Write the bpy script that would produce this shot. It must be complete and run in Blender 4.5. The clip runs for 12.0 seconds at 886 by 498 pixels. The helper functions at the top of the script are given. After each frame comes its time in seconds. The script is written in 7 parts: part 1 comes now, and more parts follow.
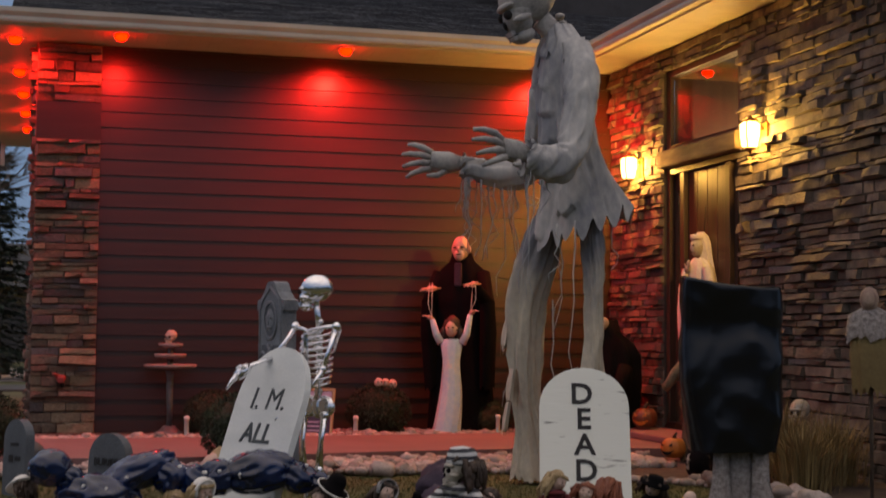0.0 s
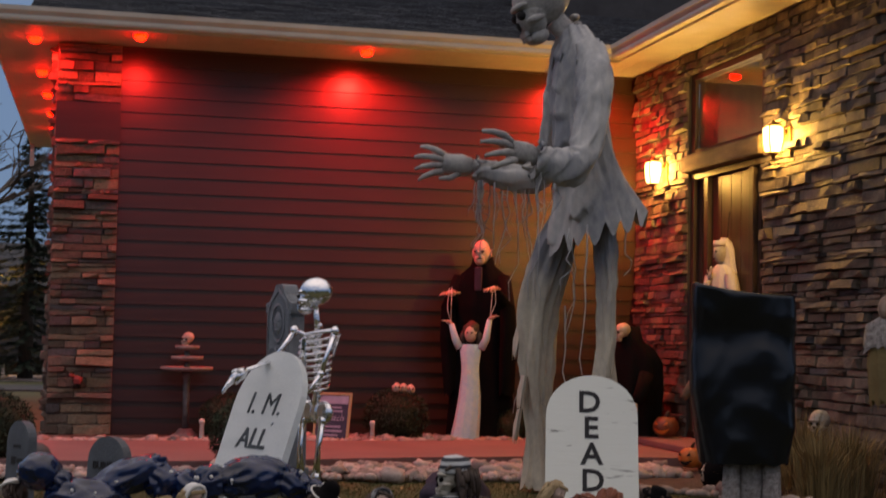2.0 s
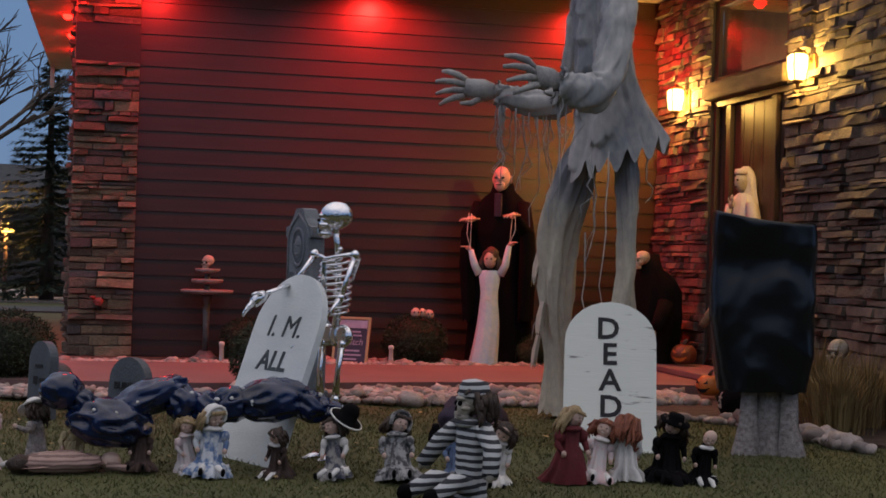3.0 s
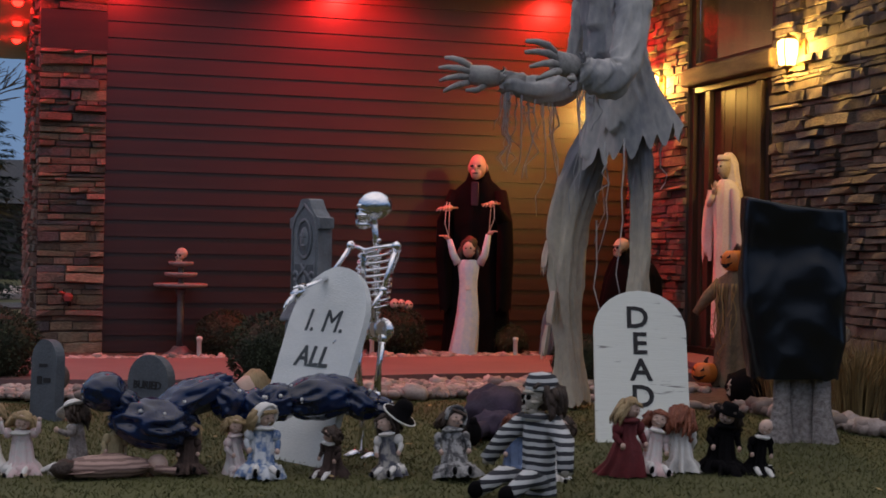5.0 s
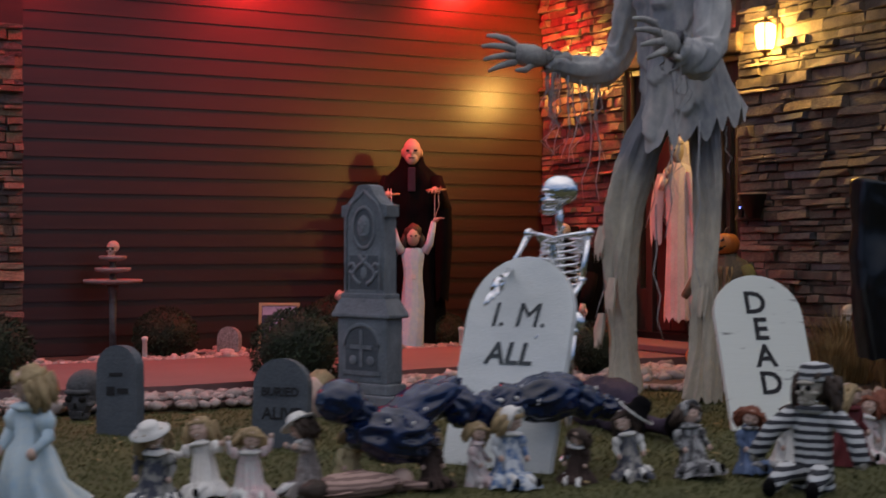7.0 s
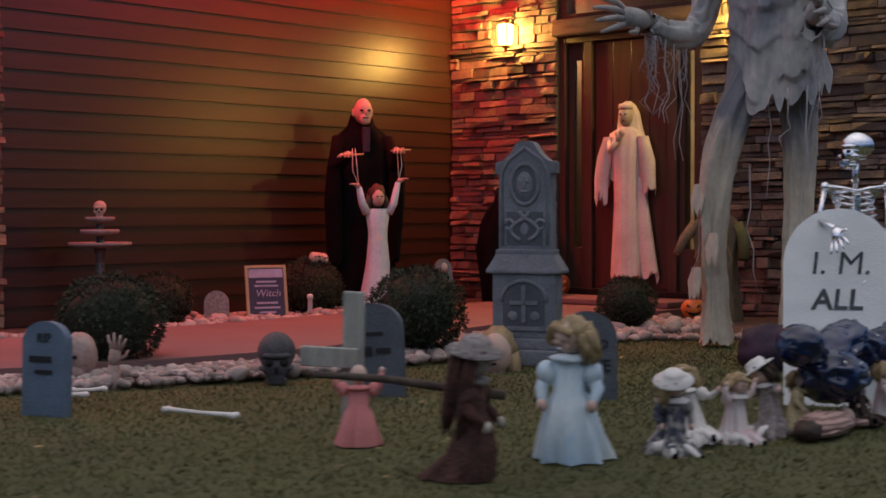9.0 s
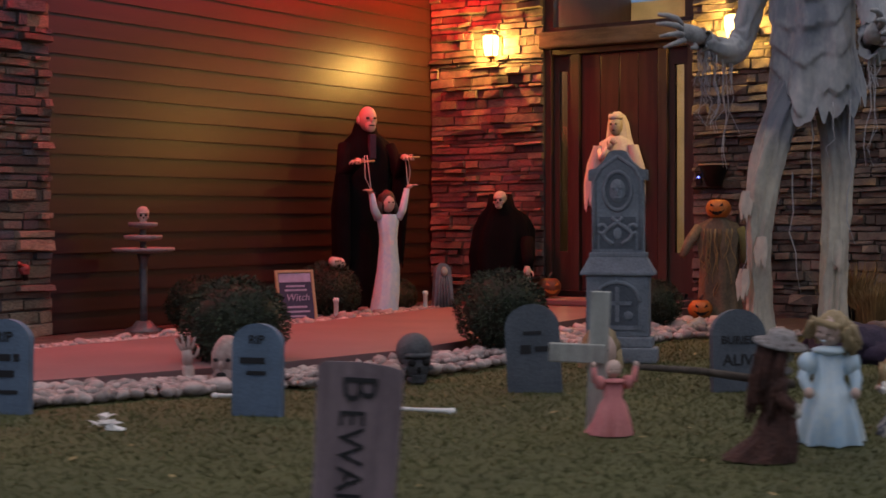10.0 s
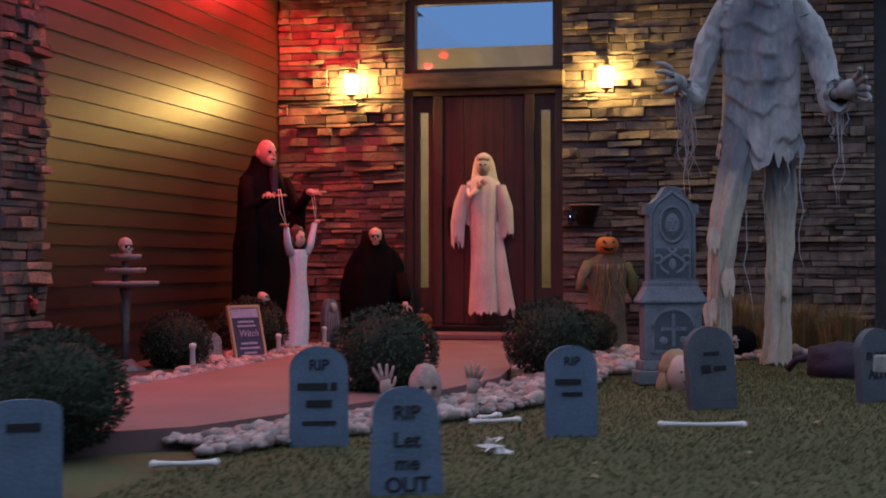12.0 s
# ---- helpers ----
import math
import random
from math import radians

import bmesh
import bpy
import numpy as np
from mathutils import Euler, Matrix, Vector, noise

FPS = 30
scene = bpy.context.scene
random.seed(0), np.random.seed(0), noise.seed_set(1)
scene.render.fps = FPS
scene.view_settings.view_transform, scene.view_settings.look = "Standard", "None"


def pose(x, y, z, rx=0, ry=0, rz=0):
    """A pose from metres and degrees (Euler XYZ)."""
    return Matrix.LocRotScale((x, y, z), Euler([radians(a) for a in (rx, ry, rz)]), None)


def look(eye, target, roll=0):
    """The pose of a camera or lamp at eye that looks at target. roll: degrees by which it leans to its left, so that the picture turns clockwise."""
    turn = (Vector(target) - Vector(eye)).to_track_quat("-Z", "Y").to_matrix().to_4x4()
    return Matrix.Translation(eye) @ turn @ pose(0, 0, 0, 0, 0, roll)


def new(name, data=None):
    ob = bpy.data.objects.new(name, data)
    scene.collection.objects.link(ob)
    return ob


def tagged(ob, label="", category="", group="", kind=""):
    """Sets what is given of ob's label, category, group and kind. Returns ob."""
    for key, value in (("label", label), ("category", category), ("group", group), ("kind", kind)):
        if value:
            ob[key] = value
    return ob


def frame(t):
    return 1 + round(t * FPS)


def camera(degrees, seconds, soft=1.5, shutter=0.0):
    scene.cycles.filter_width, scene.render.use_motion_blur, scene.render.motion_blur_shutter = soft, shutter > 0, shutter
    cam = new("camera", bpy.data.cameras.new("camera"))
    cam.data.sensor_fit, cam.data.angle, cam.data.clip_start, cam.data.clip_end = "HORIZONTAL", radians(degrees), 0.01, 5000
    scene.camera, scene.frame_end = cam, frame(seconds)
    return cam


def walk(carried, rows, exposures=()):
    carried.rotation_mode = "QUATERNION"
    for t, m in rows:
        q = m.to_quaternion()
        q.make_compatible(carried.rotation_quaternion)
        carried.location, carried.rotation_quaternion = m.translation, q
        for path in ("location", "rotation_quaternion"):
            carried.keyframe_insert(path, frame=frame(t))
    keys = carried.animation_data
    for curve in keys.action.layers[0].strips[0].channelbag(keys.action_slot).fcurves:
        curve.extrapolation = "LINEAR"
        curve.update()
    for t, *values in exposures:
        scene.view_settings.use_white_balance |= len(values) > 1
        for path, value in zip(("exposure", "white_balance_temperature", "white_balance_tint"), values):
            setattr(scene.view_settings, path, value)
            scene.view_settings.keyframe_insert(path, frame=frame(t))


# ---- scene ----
cam = camera(33.8, 12.0, soft=1.65, shutter=0.5)
PATH = [
    (0, (-5.706, -14.436, 0.879), (-5.191, -12.506, 0.991), 0.5),
    (0.5, (-5.501, -14.33, 0.9), (-5.017, -12.397, 1.076), -0.7),
    (1, (-5.442, -14.35, 0.905), (-4.974, -12.417, 1.123), -1.0),
    (1.5, (-5.45, -14.346, 0.902), (-4.99, -12.409, 1.092), -0.1),
    (2, (-5.455, -14.335, 0.888), (-4.997, -12.392, 1.005), 1.1),
    (2.5, (-5.46, -14.334, 0.884), (-5.013, -12.386, 0.939), 1.7),
    (3, (-5.461, -14.323, 0.879), (-5.025, -12.371, 0.895), 1.7),
    (5, (-6.127, -13.955, 0.87), (-5.559, -12.038, 0.874), 1.0),
    (5.5, (-6.517, -13.718, 0.877), (-5.876, -11.823, 0.884), 0.9),
    (6, (-7.019, -13.371, 0.871), (-6.266, -11.518, 0.887), 0.5),
    (6.5, (-7.618, -12.978, 0.86), (-6.745, -11.178, 0.876), 0.2),
    (7, (-8.317, -12.465, 0.851), (-7.324, -10.729, 0.842), 0.0),
    (7.5, (-9.072, -11.952, 0.842), (-7.975, -10.28, 0.802), -0.2),
    (7.7, (-9.34, -11.715, 0.848), (-8.194, -10.077, 0.799), -0.3),
    (9.5, (-12.152, -9.437, 0.755), (-10.567, -8.219, 0.709), -0.1),
    (10, (-12.867, -8.761, 0.774), (-11.207, -7.648, 0.73), -0.2),
    (10.5, (-13.461, -7.887, 0.729), (-11.718, -6.907, 0.708), -0.4),
    (11, (-13.993, -7.01, 0.7), (-12.166, -6.196, 0.725), -0.5),
    (11.5, (-14.386, -6.032, 0.683), (-12.485, -5.413, 0.733), -0.1),
    (12, (-14.668, -5.007, 0.661), (-12.715, -4.576, 0.682), -0.1),
]
walk(cam, [(t, look(e, g, r)) for t, e, g, r in PATH],
     [(0, 0.05, 7600, 13), (0.5, 0.05, 7500, 15), (1.4, 0.05, 7500, 15), (2.0, 0.04, 7300, 13), (2.6, 0.0, 6600, 10), (5.0, 0.0, 6550, 10), (7.5, 0.02, 6450, 9), (10.4, 0.0, 6450, 10), (11.0, 0.02, 5700, 10), (12.0, 0.0, 5350, 9)])

# ---- world and light ----
world = bpy.data.worlds.new("dusk_sky")
scene.world = world
world.use_nodes = True
wn = world.node_tree.nodes
sky = wn.new("ShaderNodeTexSky")
sky.sky_type = "NISHITA"
sky.sun_disc = False
sky.sun_elevation = radians(4.0)
sky.sun_rotation = radians(200)
sky.air_density, sky.dust_density, sky.ozone_density = 1.0, 0.6, 3.0
# overcast dusk: an even grey-blue cover, brighter overhead than near the horizon
geo, sep, rise, cover, mixsky = (wn.new(k) for k in ("ShaderNodeTexCoord", "ShaderNodeSeparateXYZ", "ShaderNodeMapRange", "ShaderNodeMix", "ShaderNodeMix"))
cover.data_type = mixsky.data_type = "RGBA"
rise.inputs["From Min"].default_value, rise.inputs["From Max"].default_value = 0.2, 0.95
cover.inputs["A"].default_value, cover.inputs["B"].default_value = (1.75, 2.9, 5.3, 1), (13.0, 12.1, 12.4, 1)
mixsky.inputs["Factor"].default_value = 0.85
for x, y in ((geo.outputs["Generated"], sep.inputs[0]), (sep.outputs["Z"], rise.inputs["Value"]), (rise.outputs["Result"], cover.inputs["Factor"]),
             (sky.outputs["Color"], mixsky.inputs["A"]), (cover.outputs["Result"], mixsky.inputs["B"])):
    world.node_tree.links.new(x, y)
bg = wn["Background"]
bg.inputs["Strength"].default_value = 0.086
world.node_tree.links.new(mixsky.outputs["Result"], bg.inputs["Color"])

RED = (1.0, 0.02, 0.015)
WARM = (1.0, 0.56, 0.12)


def lamp(kind, name, m, energy, colour, size=0.05, spot=120, blend=0.6):
    data = bpy.data.lights.new(name, kind)
    data.energy, data.color = energy, colour
    if kind == "SPOT":
        data.spot_size, data.spot_blend, data.shadow_soft_size = radians(spot), blend, size
    else:
        data.shadow_soft_size = size
    ob = new(name, data)
    ob.matrix_world = m
    return ob


# ---- materials ----
def material(name, colour, rough=0.7, metal=0.0, second=None, scale=6.0, fine=60.0, bump=0.3, vary=0.0, island=0.0,
             coat=0.0, stretch=(1, 1, 1), sheen=0.0, contrast=0.5, depth=0.02):
    """A surface with mottling at a broad and a fine scale, fine relief, and variation from piece to piece."""
    m = bpy.data.materials.new(name)
    m.use_nodes = True
    n, l = m.node_tree.nodes, m.node_tree.links
    p = n["Principled BSDF"]
    p.inputs["Roughness"].default_value, p.inputs["Metallic"].default_value = rough, metal
    p.inputs["Coat Weight"].default_value = coat
    p.inputs["Sheen Weight"].default_value = sheen
    second = second or tuple(c * 0.6 for c in colour)
    co = n.new("ShaderNodeTexCoord")
    mp = n.new("ShaderNodeMapping")
    mp.inputs["Scale"].default_value = stretch
    l.new(co.outputs["Object"], mp.inputs["Vector"])
    big, small = n.new("ShaderNodeTexNoise"), n.new("ShaderNodeTexNoise")
    big.inputs["Scale"].default_value, small.inputs["Scale"].default_value = scale, fine
    big.inputs["Detail"].default_value, small.inputs["Detail"].default_value = 5, 3
    for t in (big, small):
        l.new(mp.outputs["Vector"], t.inputs["Vector"])
    add = n.new("ShaderNodeMath")
    add.operation = "MULTIPLY_ADD"
    l.new(small.outputs["Fac"], add.inputs[0])
    add.inputs[1].default_value = 0.45
    l.new(big.outputs["Fac"], add.inputs[2])
    ramp = n.new("ShaderNodeMapRange")
    ramp.inputs["From Min"].default_value, ramp.inputs["From Max"].default_value = 0.72 - contrast * 0.4, 0.72 + contrast * 0.4
    l.new(add.outputs["Value"], ramp.inputs["Value"])
    mix = n.new("ShaderNodeMix")
    mix.data_type = "RGBA"
    mix.inputs["A"].default_value, mix.inputs["B"].default_value = (*second, 1), (*colour, 1)
    l.new(ramp.outputs["Result"], mix.inputs["Factor"])
    out = mix.outputs["Result"]
    if vary or island:
        hsv = n.new("ShaderNodeHueSaturation")
        rnd = n.new("ShaderNodeMapRange")
        rnd.inputs["To Min"].default_value, rnd.inputs["To Max"].default_value = 1 - (vary or island), 1 + (vary or island)
        if vary:
            l.new(n.new("ShaderNodeObjectInfo").outputs["Random"], rnd.inputs["Value"])
        else:
            l.new(n.new("ShaderNodeNewGeometry").outputs["Random Per Island"], rnd.inputs["Value"])
        l.new(rnd.outputs["Result"], hsv.inputs["Value"])
        l.new(out, hsv.inputs["Color"])
        out = hsv.outputs["Color"]
    l.new(out, p.inputs["Base Color"])
    if bump:
        b = n.new("ShaderNodeBump")
        b.inputs["Strength"].default_value, b.inputs["Distance"].default_value = bump, depth
        l.new(add.outputs["Value"], b.inputs["Height"])
        l.new(b.outputs["Normal"], p.inputs["Normal"])
    return m


def glowing(name, colour, strength):
    m = bpy.data.materials.new(name)
    m.use_nodes = True
    p = m.node_tree.nodes["Principled BSDF"]
    p.inputs["Base Color"].default_value = (*colour, 1)
    p.inputs["Emission Color"].default_value, p.inputs["Emission Strength"].default_value = (*colour, 1), strength
    return m


def glass(name, colour=(1, 1, 1), rough=0.02):
    m = bpy.data.materials.new(name)
    m.use_nodes = True
    p = m.node_tree.nodes["Principled BSDF"]
    p.inputs["Base Color"].default_value = (*colour, 1)
    p.inputs["Roughness"].default_value, p.inputs["Transmission Weight"].default_value, p.inputs["IOR"].default_value = rough, 1.0, 1.5
    return m


SIDING = material("brown_siding", (0.044, 0.0185, 0.0122), 0.36, second=(0.031, 0.013, 0.0088), scale=2.5, fine=40, bump=0.12, vary=0.08, stretch=(0.4, 1, 6), depth=0.004)
STONE_A = material("brown_ledgestone", (0.22, 0.17, 0.13), 0.8, second=(0.085, 0.068, 0.056), scale=9, fine=70, bump=0.7, vary=0.5)
STONE_B = material("tan_ledgestone", (0.29, 0.225, 0.155), 0.8, second=(0.14, 0.105, 0.075), scale=8, fine=60, bump=0.7, vary=0.4)
STONE_C = material("grey_ledgestone", (0.14, 0.13, 0.14), 0.82, second=(0.06, 0.056, 0.056), scale=10, fine=80, bump=0.7, vary=0.4)
STONE_J = material("joined_ledgestone", (0.21, 0.165, 0.125), 0.8, second=(0.085, 0.068, 0.058), scale=8, fine=70, bump=0.7, island=0.5)
MORTAR = material("dark_mortar", (0.07, 0.06, 0.055), 0.9)
WHITE = material("cream_metal_trim", (0.62, 0.58, 0.50), 0.45, second=(0.52, 0.48, 0.41), scale=3, fine=90, bump=0.05)
SOFFIT = material("cream_soffit", (0.60, 0.54, 0.42), 0.55, second=(0.5, 0.45, 0.35), scale=4, fine=60, bump=0.08)
SHINGLE = material("charcoal_shingle", (0.055, 0.058, 0.066), 0.9, second=(0.03, 0.032, 0.038), scale=14, fine=120, bump=0.6, island=0.35)
DARKWALL = material("dark_grey_siding", (0.06, 0.057, 0.06), 0.8, scale=5, bump=0.2)
DOORWOOD = material("dark_red_brown_door", (0.07, 0.026, 0.019), 0.42, second=(0.04, 0.015, 0.011), scale=3, fine=50, bump=0.15, stretch=(6, 6, 0.5), depth=0.005)
FRAMEWOOD = material("dark_brown_frame", (0.06, 0.036, 0.023), 0.5, second=(0.035, 0.02, 0.014), scale=3, fine=50, bump=0.2, stretch=(5, 5, 0.6), depth=0.005)
BEAM = material("rough_timber_beam", (0.2, 0.14, 0.085), 0.75, second=(0.08, 0.055, 0.035), scale=5, fine=60, bump=0.8, stretch=(4, 0.6, 4))
CONCRETE = material("stained_concrete", (0.19, 0.112, 0.108), 0.75, second=(0.15, 0.09, 0.087), scale=1.6, fine=50, bump=0.2, depth=0.006)
LAWN = material("autumn_lawn_soil", (0.085, 0.085, 0.027), 0.95, second=(0.058, 0.06, 0.019), scale=1.2, fine=30, bump=0.15, depth=0.03)
GRASS = material("grass_blades", (0.098, 0.1, 0.031), 0.9, second=(0.066, 0.07, 0.022), scale=0.9, fine=5, bump=0, island=0.16)
MULCH = material("garden_bed_soil", (0.09, 0.06, 0.045), 0.95, second=(0.04, 0.028, 0.022), scale=9, fine=60, bump=0.9, depth=0.03)
RIVER = material("pale_river_rock", (0.43, 0.36, 0.33), 0.8, second=(0.26, 0.21, 0.19), scale=7, fine=60, bump=0.3, vary=0.35)
RIVER_J = material("joined_river_rock", (0.42, 0.35, 0.32), 0.8, second=(0.25, 0.2, 0.18), scale=7, fine=60, bump=0.3, island=0.4)
LEAF = material("clipped_evergreen_leaf", (0.028, 0.042, 0.017), 0.8, second=(0.014, 0.021, 0.009), scale=6, fine=30, bump=0, island=0.45)
BARK = material("bark", (0.12, 0.09, 0.07), 0.9, scale=8, bump=0.8, stretch=(4, 4, 1))
SPRUCE = material("spruce_needles", (0.03, 0.05, 0.03), 0.8, scale=4, bump=0, island=0.4)
ROADM = material("asphalt_road", (0.07, 0.07, 0.072), 0.9, scale=2, fine=120, bump=0.4)
BLACKM = material("black_lamp_metal", (0.02, 0.018, 0.016), 0.4, metal=0.5, bump=0)
BRASS = material("aged_brass_lamp_metal", (0.35, 0.22, 0.09), 0.35, metal=0.9, scale=10, bump=0.1)
REDGLOW = glowing("red_bulb", (1.0, 0.005, 0.003), 32)
WARMGLOW = glowing("warm_lantern_glass", (1.0, 0.66, 0.24), 6)
ROOMGLOW = glowing("lit_hall_wall", (0.9, 0.75, 0.42), 0.55)
PANE = glass("window_pane")


# ---- mesh building ----
class Shape:
    """Collects faces with a material slot each."""

    def __init__(self):
        self.v, self.f, self.m, self.s = [], [], [], []

    def add(self, verts, faces, mat=0, smooth=False, m=None):
        k = len(self.v)
        self.v += [tuple(m @ Vector(p)) if m else tuple(p) for p in verts]
        self.f += [tuple(i + k for i in f) for f in faces]
        self.m += [mat] * len(faces)
        self.s += [smooth] * len(faces)
        return self

    def box(self, lo, hi, mat=0, m=None, bevel=0.0):
        (x0, y0, z0), (x1, y1, z1) = lo, hi
        b = min(bevel, (x1 - x0) * 0.45, (y1 - y0) * 0.45, (z1 - z0) * 0.45)
        if b <= 0:
            v = [(x, y, z) for z in (z0, z1) for y in (y0, y1) for x in (x0, x1)]
            return self.add(v, [(0, 2, 3, 1), (4, 5, 7, 6), (0, 1, 5, 4), (2, 6, 7, 3), (0, 4, 6, 2), (1, 3, 7, 5)], mat, False, m)
        bm = bmesh.new()
        bmesh.ops.create_cube(bm, size=1)
        for p in bm.verts:
            p.co = ((x0 + x1) / 2 + p.co.x * (x1 - x0), (y0 + y1) / 2 + p.co.y * (y1 - y0), (z0 + z1) / 2 + p.co.z * (z1 - z0))
        bmesh.ops.bevel(bm, geom=bm.edges[:], offset=b, segments=2, affect="EDGES", profile=0.5)
        return self.take(bm, mat, False, m)

    def take(self, bm, mat=0, smooth=True, m=None):
        bm.verts.index_update()
        self.add([p.co[:] for p in bm.verts], [[p.index for p in f.verts] for f in bm.faces], mat, smooth, m)
        bm.free()
        return self

    def ball(self, c, r, mat=0, seg=14, rings=9, m=None, rot=None, lump=0.0, freq=3.0):
        r = (r, r, r) if isinstance(r, (int, float)) else r
        v, f = [], []
        for i in range(rings + 1):
            a = math.pi * i / rings
            for j in range(seg):
                b = 2 * math.pi * j / seg
                d = Vector((math.sin(a) * math.cos(b), math.sin(a) * math.sin(b), -math.cos(a)))
                k = 1 + (lump * noise.noise(d * freq + Vector(c) * 7.3) if lump else 0)
                p = Vector((d.x * r[0] * k, d.y * r[1] * k, d.z * r[2] * k))
                v.append(tuple(Vector(c) + (rot @ p if rot else p)))
        for i in range(rings):
            for j in range(seg):
                f.append((i * seg + j, i * seg + (j + 1) % seg, (i + 1) * seg + (j + 1) % seg, (i + 1) * seg + j))
        return self.add(v, f, mat, True, m)

    def tube(self, pts, radii, mat=0, seg=8, m=None, smooth=True, caps=True):
        pts = [Vector(p) for p in pts]
        radii = [radii] * len(pts) if isinstance(radii, (int, float)) else radii
        v, f = [], []
        up = None
        for i, p in enumerate(pts):
            d = (pts[min(i + 1, len(pts) - 1)] - pts[max(i - 1, 0)]).normalized()
            if up is None:
                up = d.orthogonal().normalized()
            up = (up - d * up.dot(d)).normalized() if (up - d * up.dot(d)).length > 1e-6 else d.orthogonal().normalized()
            side = d.cross(up)
            for j in range(seg):
                a = 2 * math.pi * j / seg
                v.append(tuple(p + (up * math.cos(a) + side * math.sin(a)) * radii[i]))
        for i in range(len(pts) - 1):
            for j in range(seg):
                f.append((i * seg + j, i * seg + (j + 1) % seg, (i + 1) * seg + (j + 1) % seg, (i + 1) * seg + j))
        if caps:
            f += [tuple(range(seg))[::-1], tuple(range((len(pts) - 1) * seg, len(pts) * seg))]
        return self.add(v, f, mat, smooth, m)

    def lathe(self, profile, c=(0, 0, 0), mat=0, seg=20, m=None, smooth=True):
        """profile: (radius, height) from below upwards."""
        v = [(c[0] + r * math.cos(2 * math.pi * j / seg), c[1] + r * math.sin(2 * math.pi * j / seg), c[2] + z) for r, z in profile for j in range(seg)]
        f = [(i * seg + j, i * seg + (j + 1) % seg, (i + 1) * seg + (j + 1) % seg, (i + 1) * seg + j) for i in range(len(profile) - 1) for j in range(seg)]
        f += [tuple(range(seg))[::-1], tuple(range((len(profile) - 1) * seg, len(profile) * seg))]
        return self.add(v, f, mat, smooth, m)

    def cloth(self, rings, mat=0, seg=40, folds=9, deep=0.06, jag=0.0, m=None, seed=0.0, thick=0.0, cap=False):
        """Draped cloth: rings of (x, y, z, rx, ry) from the top down, fluted more towards the hem; jag tears the hem."""
        v, f = [], []
        n = len(rings)
        for i, (x, y, z, rx, ry) in enumerate(rings):
            w = i / max(1, n - 1)
            for j in range(seg):
                a = 2 * math.pi * j / seg
                q = Vector((math.cos(a) * 1.3, math.sin(a) * 1.3, z * 0.9 + seed * 5.1))
                k = 1 + deep * (0.25 + 0.75 * w) * math.sin(folds * a + 2.2 * noise.noise(q) + seed) + deep * 1.4 * noise.noise(q * 2.1)
                dz = 0
                if jag and i == n - 1:
                    dz = -jag * (0.5 + 0.5 * math.sin(j * 2.4 + seed) * math.cos(j * 1.31 + seed * 3) + 0.5 * noise.noise(Vector((j * 0.7, seed, 0))))
                v.append((x + math.cos(a) * rx * k, y + math.sin(a) * ry * k, z + dz))
        for i in range(n - 1):
            for j in range(seg):
                f.append((i * seg + j, (i + 1) * seg + j, (i + 1) * seg + (j + 1) % seg, i * seg + (j + 1) % seg))
        if cap:
            f.append(tuple(range(seg)))
        return self.add(v, f, mat, True, m)

    def slab(self, outline, y0, y1, mat=0, m=None, edge=None):
        """An upright plate: outline of (x, z), from y0 (front) to y1 (back)."""
        k = len(outline)
        v = [(x, y0, z) for x, z in outline] + [(x, y1, z) for x, z in outline]
        self.add(v, [tuple(range(k)), tuple(range(2 * k - 1, k - 1, -1))], mat, False, m)
        return self.add(v, [(i, i + k, (i + 1) % k + k, (i + 1) % k) for i in range(k)], mat if edge is None else edge, False, m)

    def join(self, other, m):
        k = len(self.v)
        self.v += [tuple(m @ Vector(p)) for p in other.v]
        self.f += [tuple(i + k for i in f) for f in other.f]
        self.m += other.m
        self.s += other.s
        return self

    def mesh(self, name, mats):
        me = bpy.data.meshes.new(name)
        me.from_pydata(self.v, [], self.f)
        for x in mats if isinstance(mats, (list, tuple)) else [mats]:
            me.materials.append(x)
        me.polygons.foreach_set("material_index", self.m)
        me.polygons.foreach_set("use_smooth", self.s)
        me.update()
        return me


def part(name, shape, mats, parent=None, label="", at=None):
    """Links a shape as one mesh object under a thing, a part or nothing."""
    ob = new(name, shape if isinstance(shape, bpy.types.Mesh) else shape.mesh(name, mats))
    if parent:
        ob.parent = parent
    if at is not None:
        ob.matrix_basis = at
    return tagged(ob, label) if label else ob


def thing(name, label, category, at=None, group="", kind=""):
    ob = new(name)
    ob.empty_display_size = 0.1
    if at is not None:
        ob.matrix_basis = at
    return tagged(ob, label, category, group, kind)


def single(name, shape, mats, label, category, at=None, group="", kind=""):
    """A thing that is one mesh."""
    return tagged(part(name, shape, mats, None, "", at), label, category, group, kind)


def ground_z(x, y):
    """Height of the lawn."""
    z = -0.19 + 0.02 * noise.noise(Vector((x * 0.4, y * 0.4, 0)))
    far = max(0.0, -y - 8.5 + max(0.0, -x - 9) * 0.0)
    away = max(0.0, -x - 10.5)
    return z - 0.10 * min(far, 5.0) - 0.08 * min(away, 5.0)

# ---- the house ----
rng = random.Random(4)


def wall_structure(name, label):
    return thing(name, label, "wall", kind="structure")


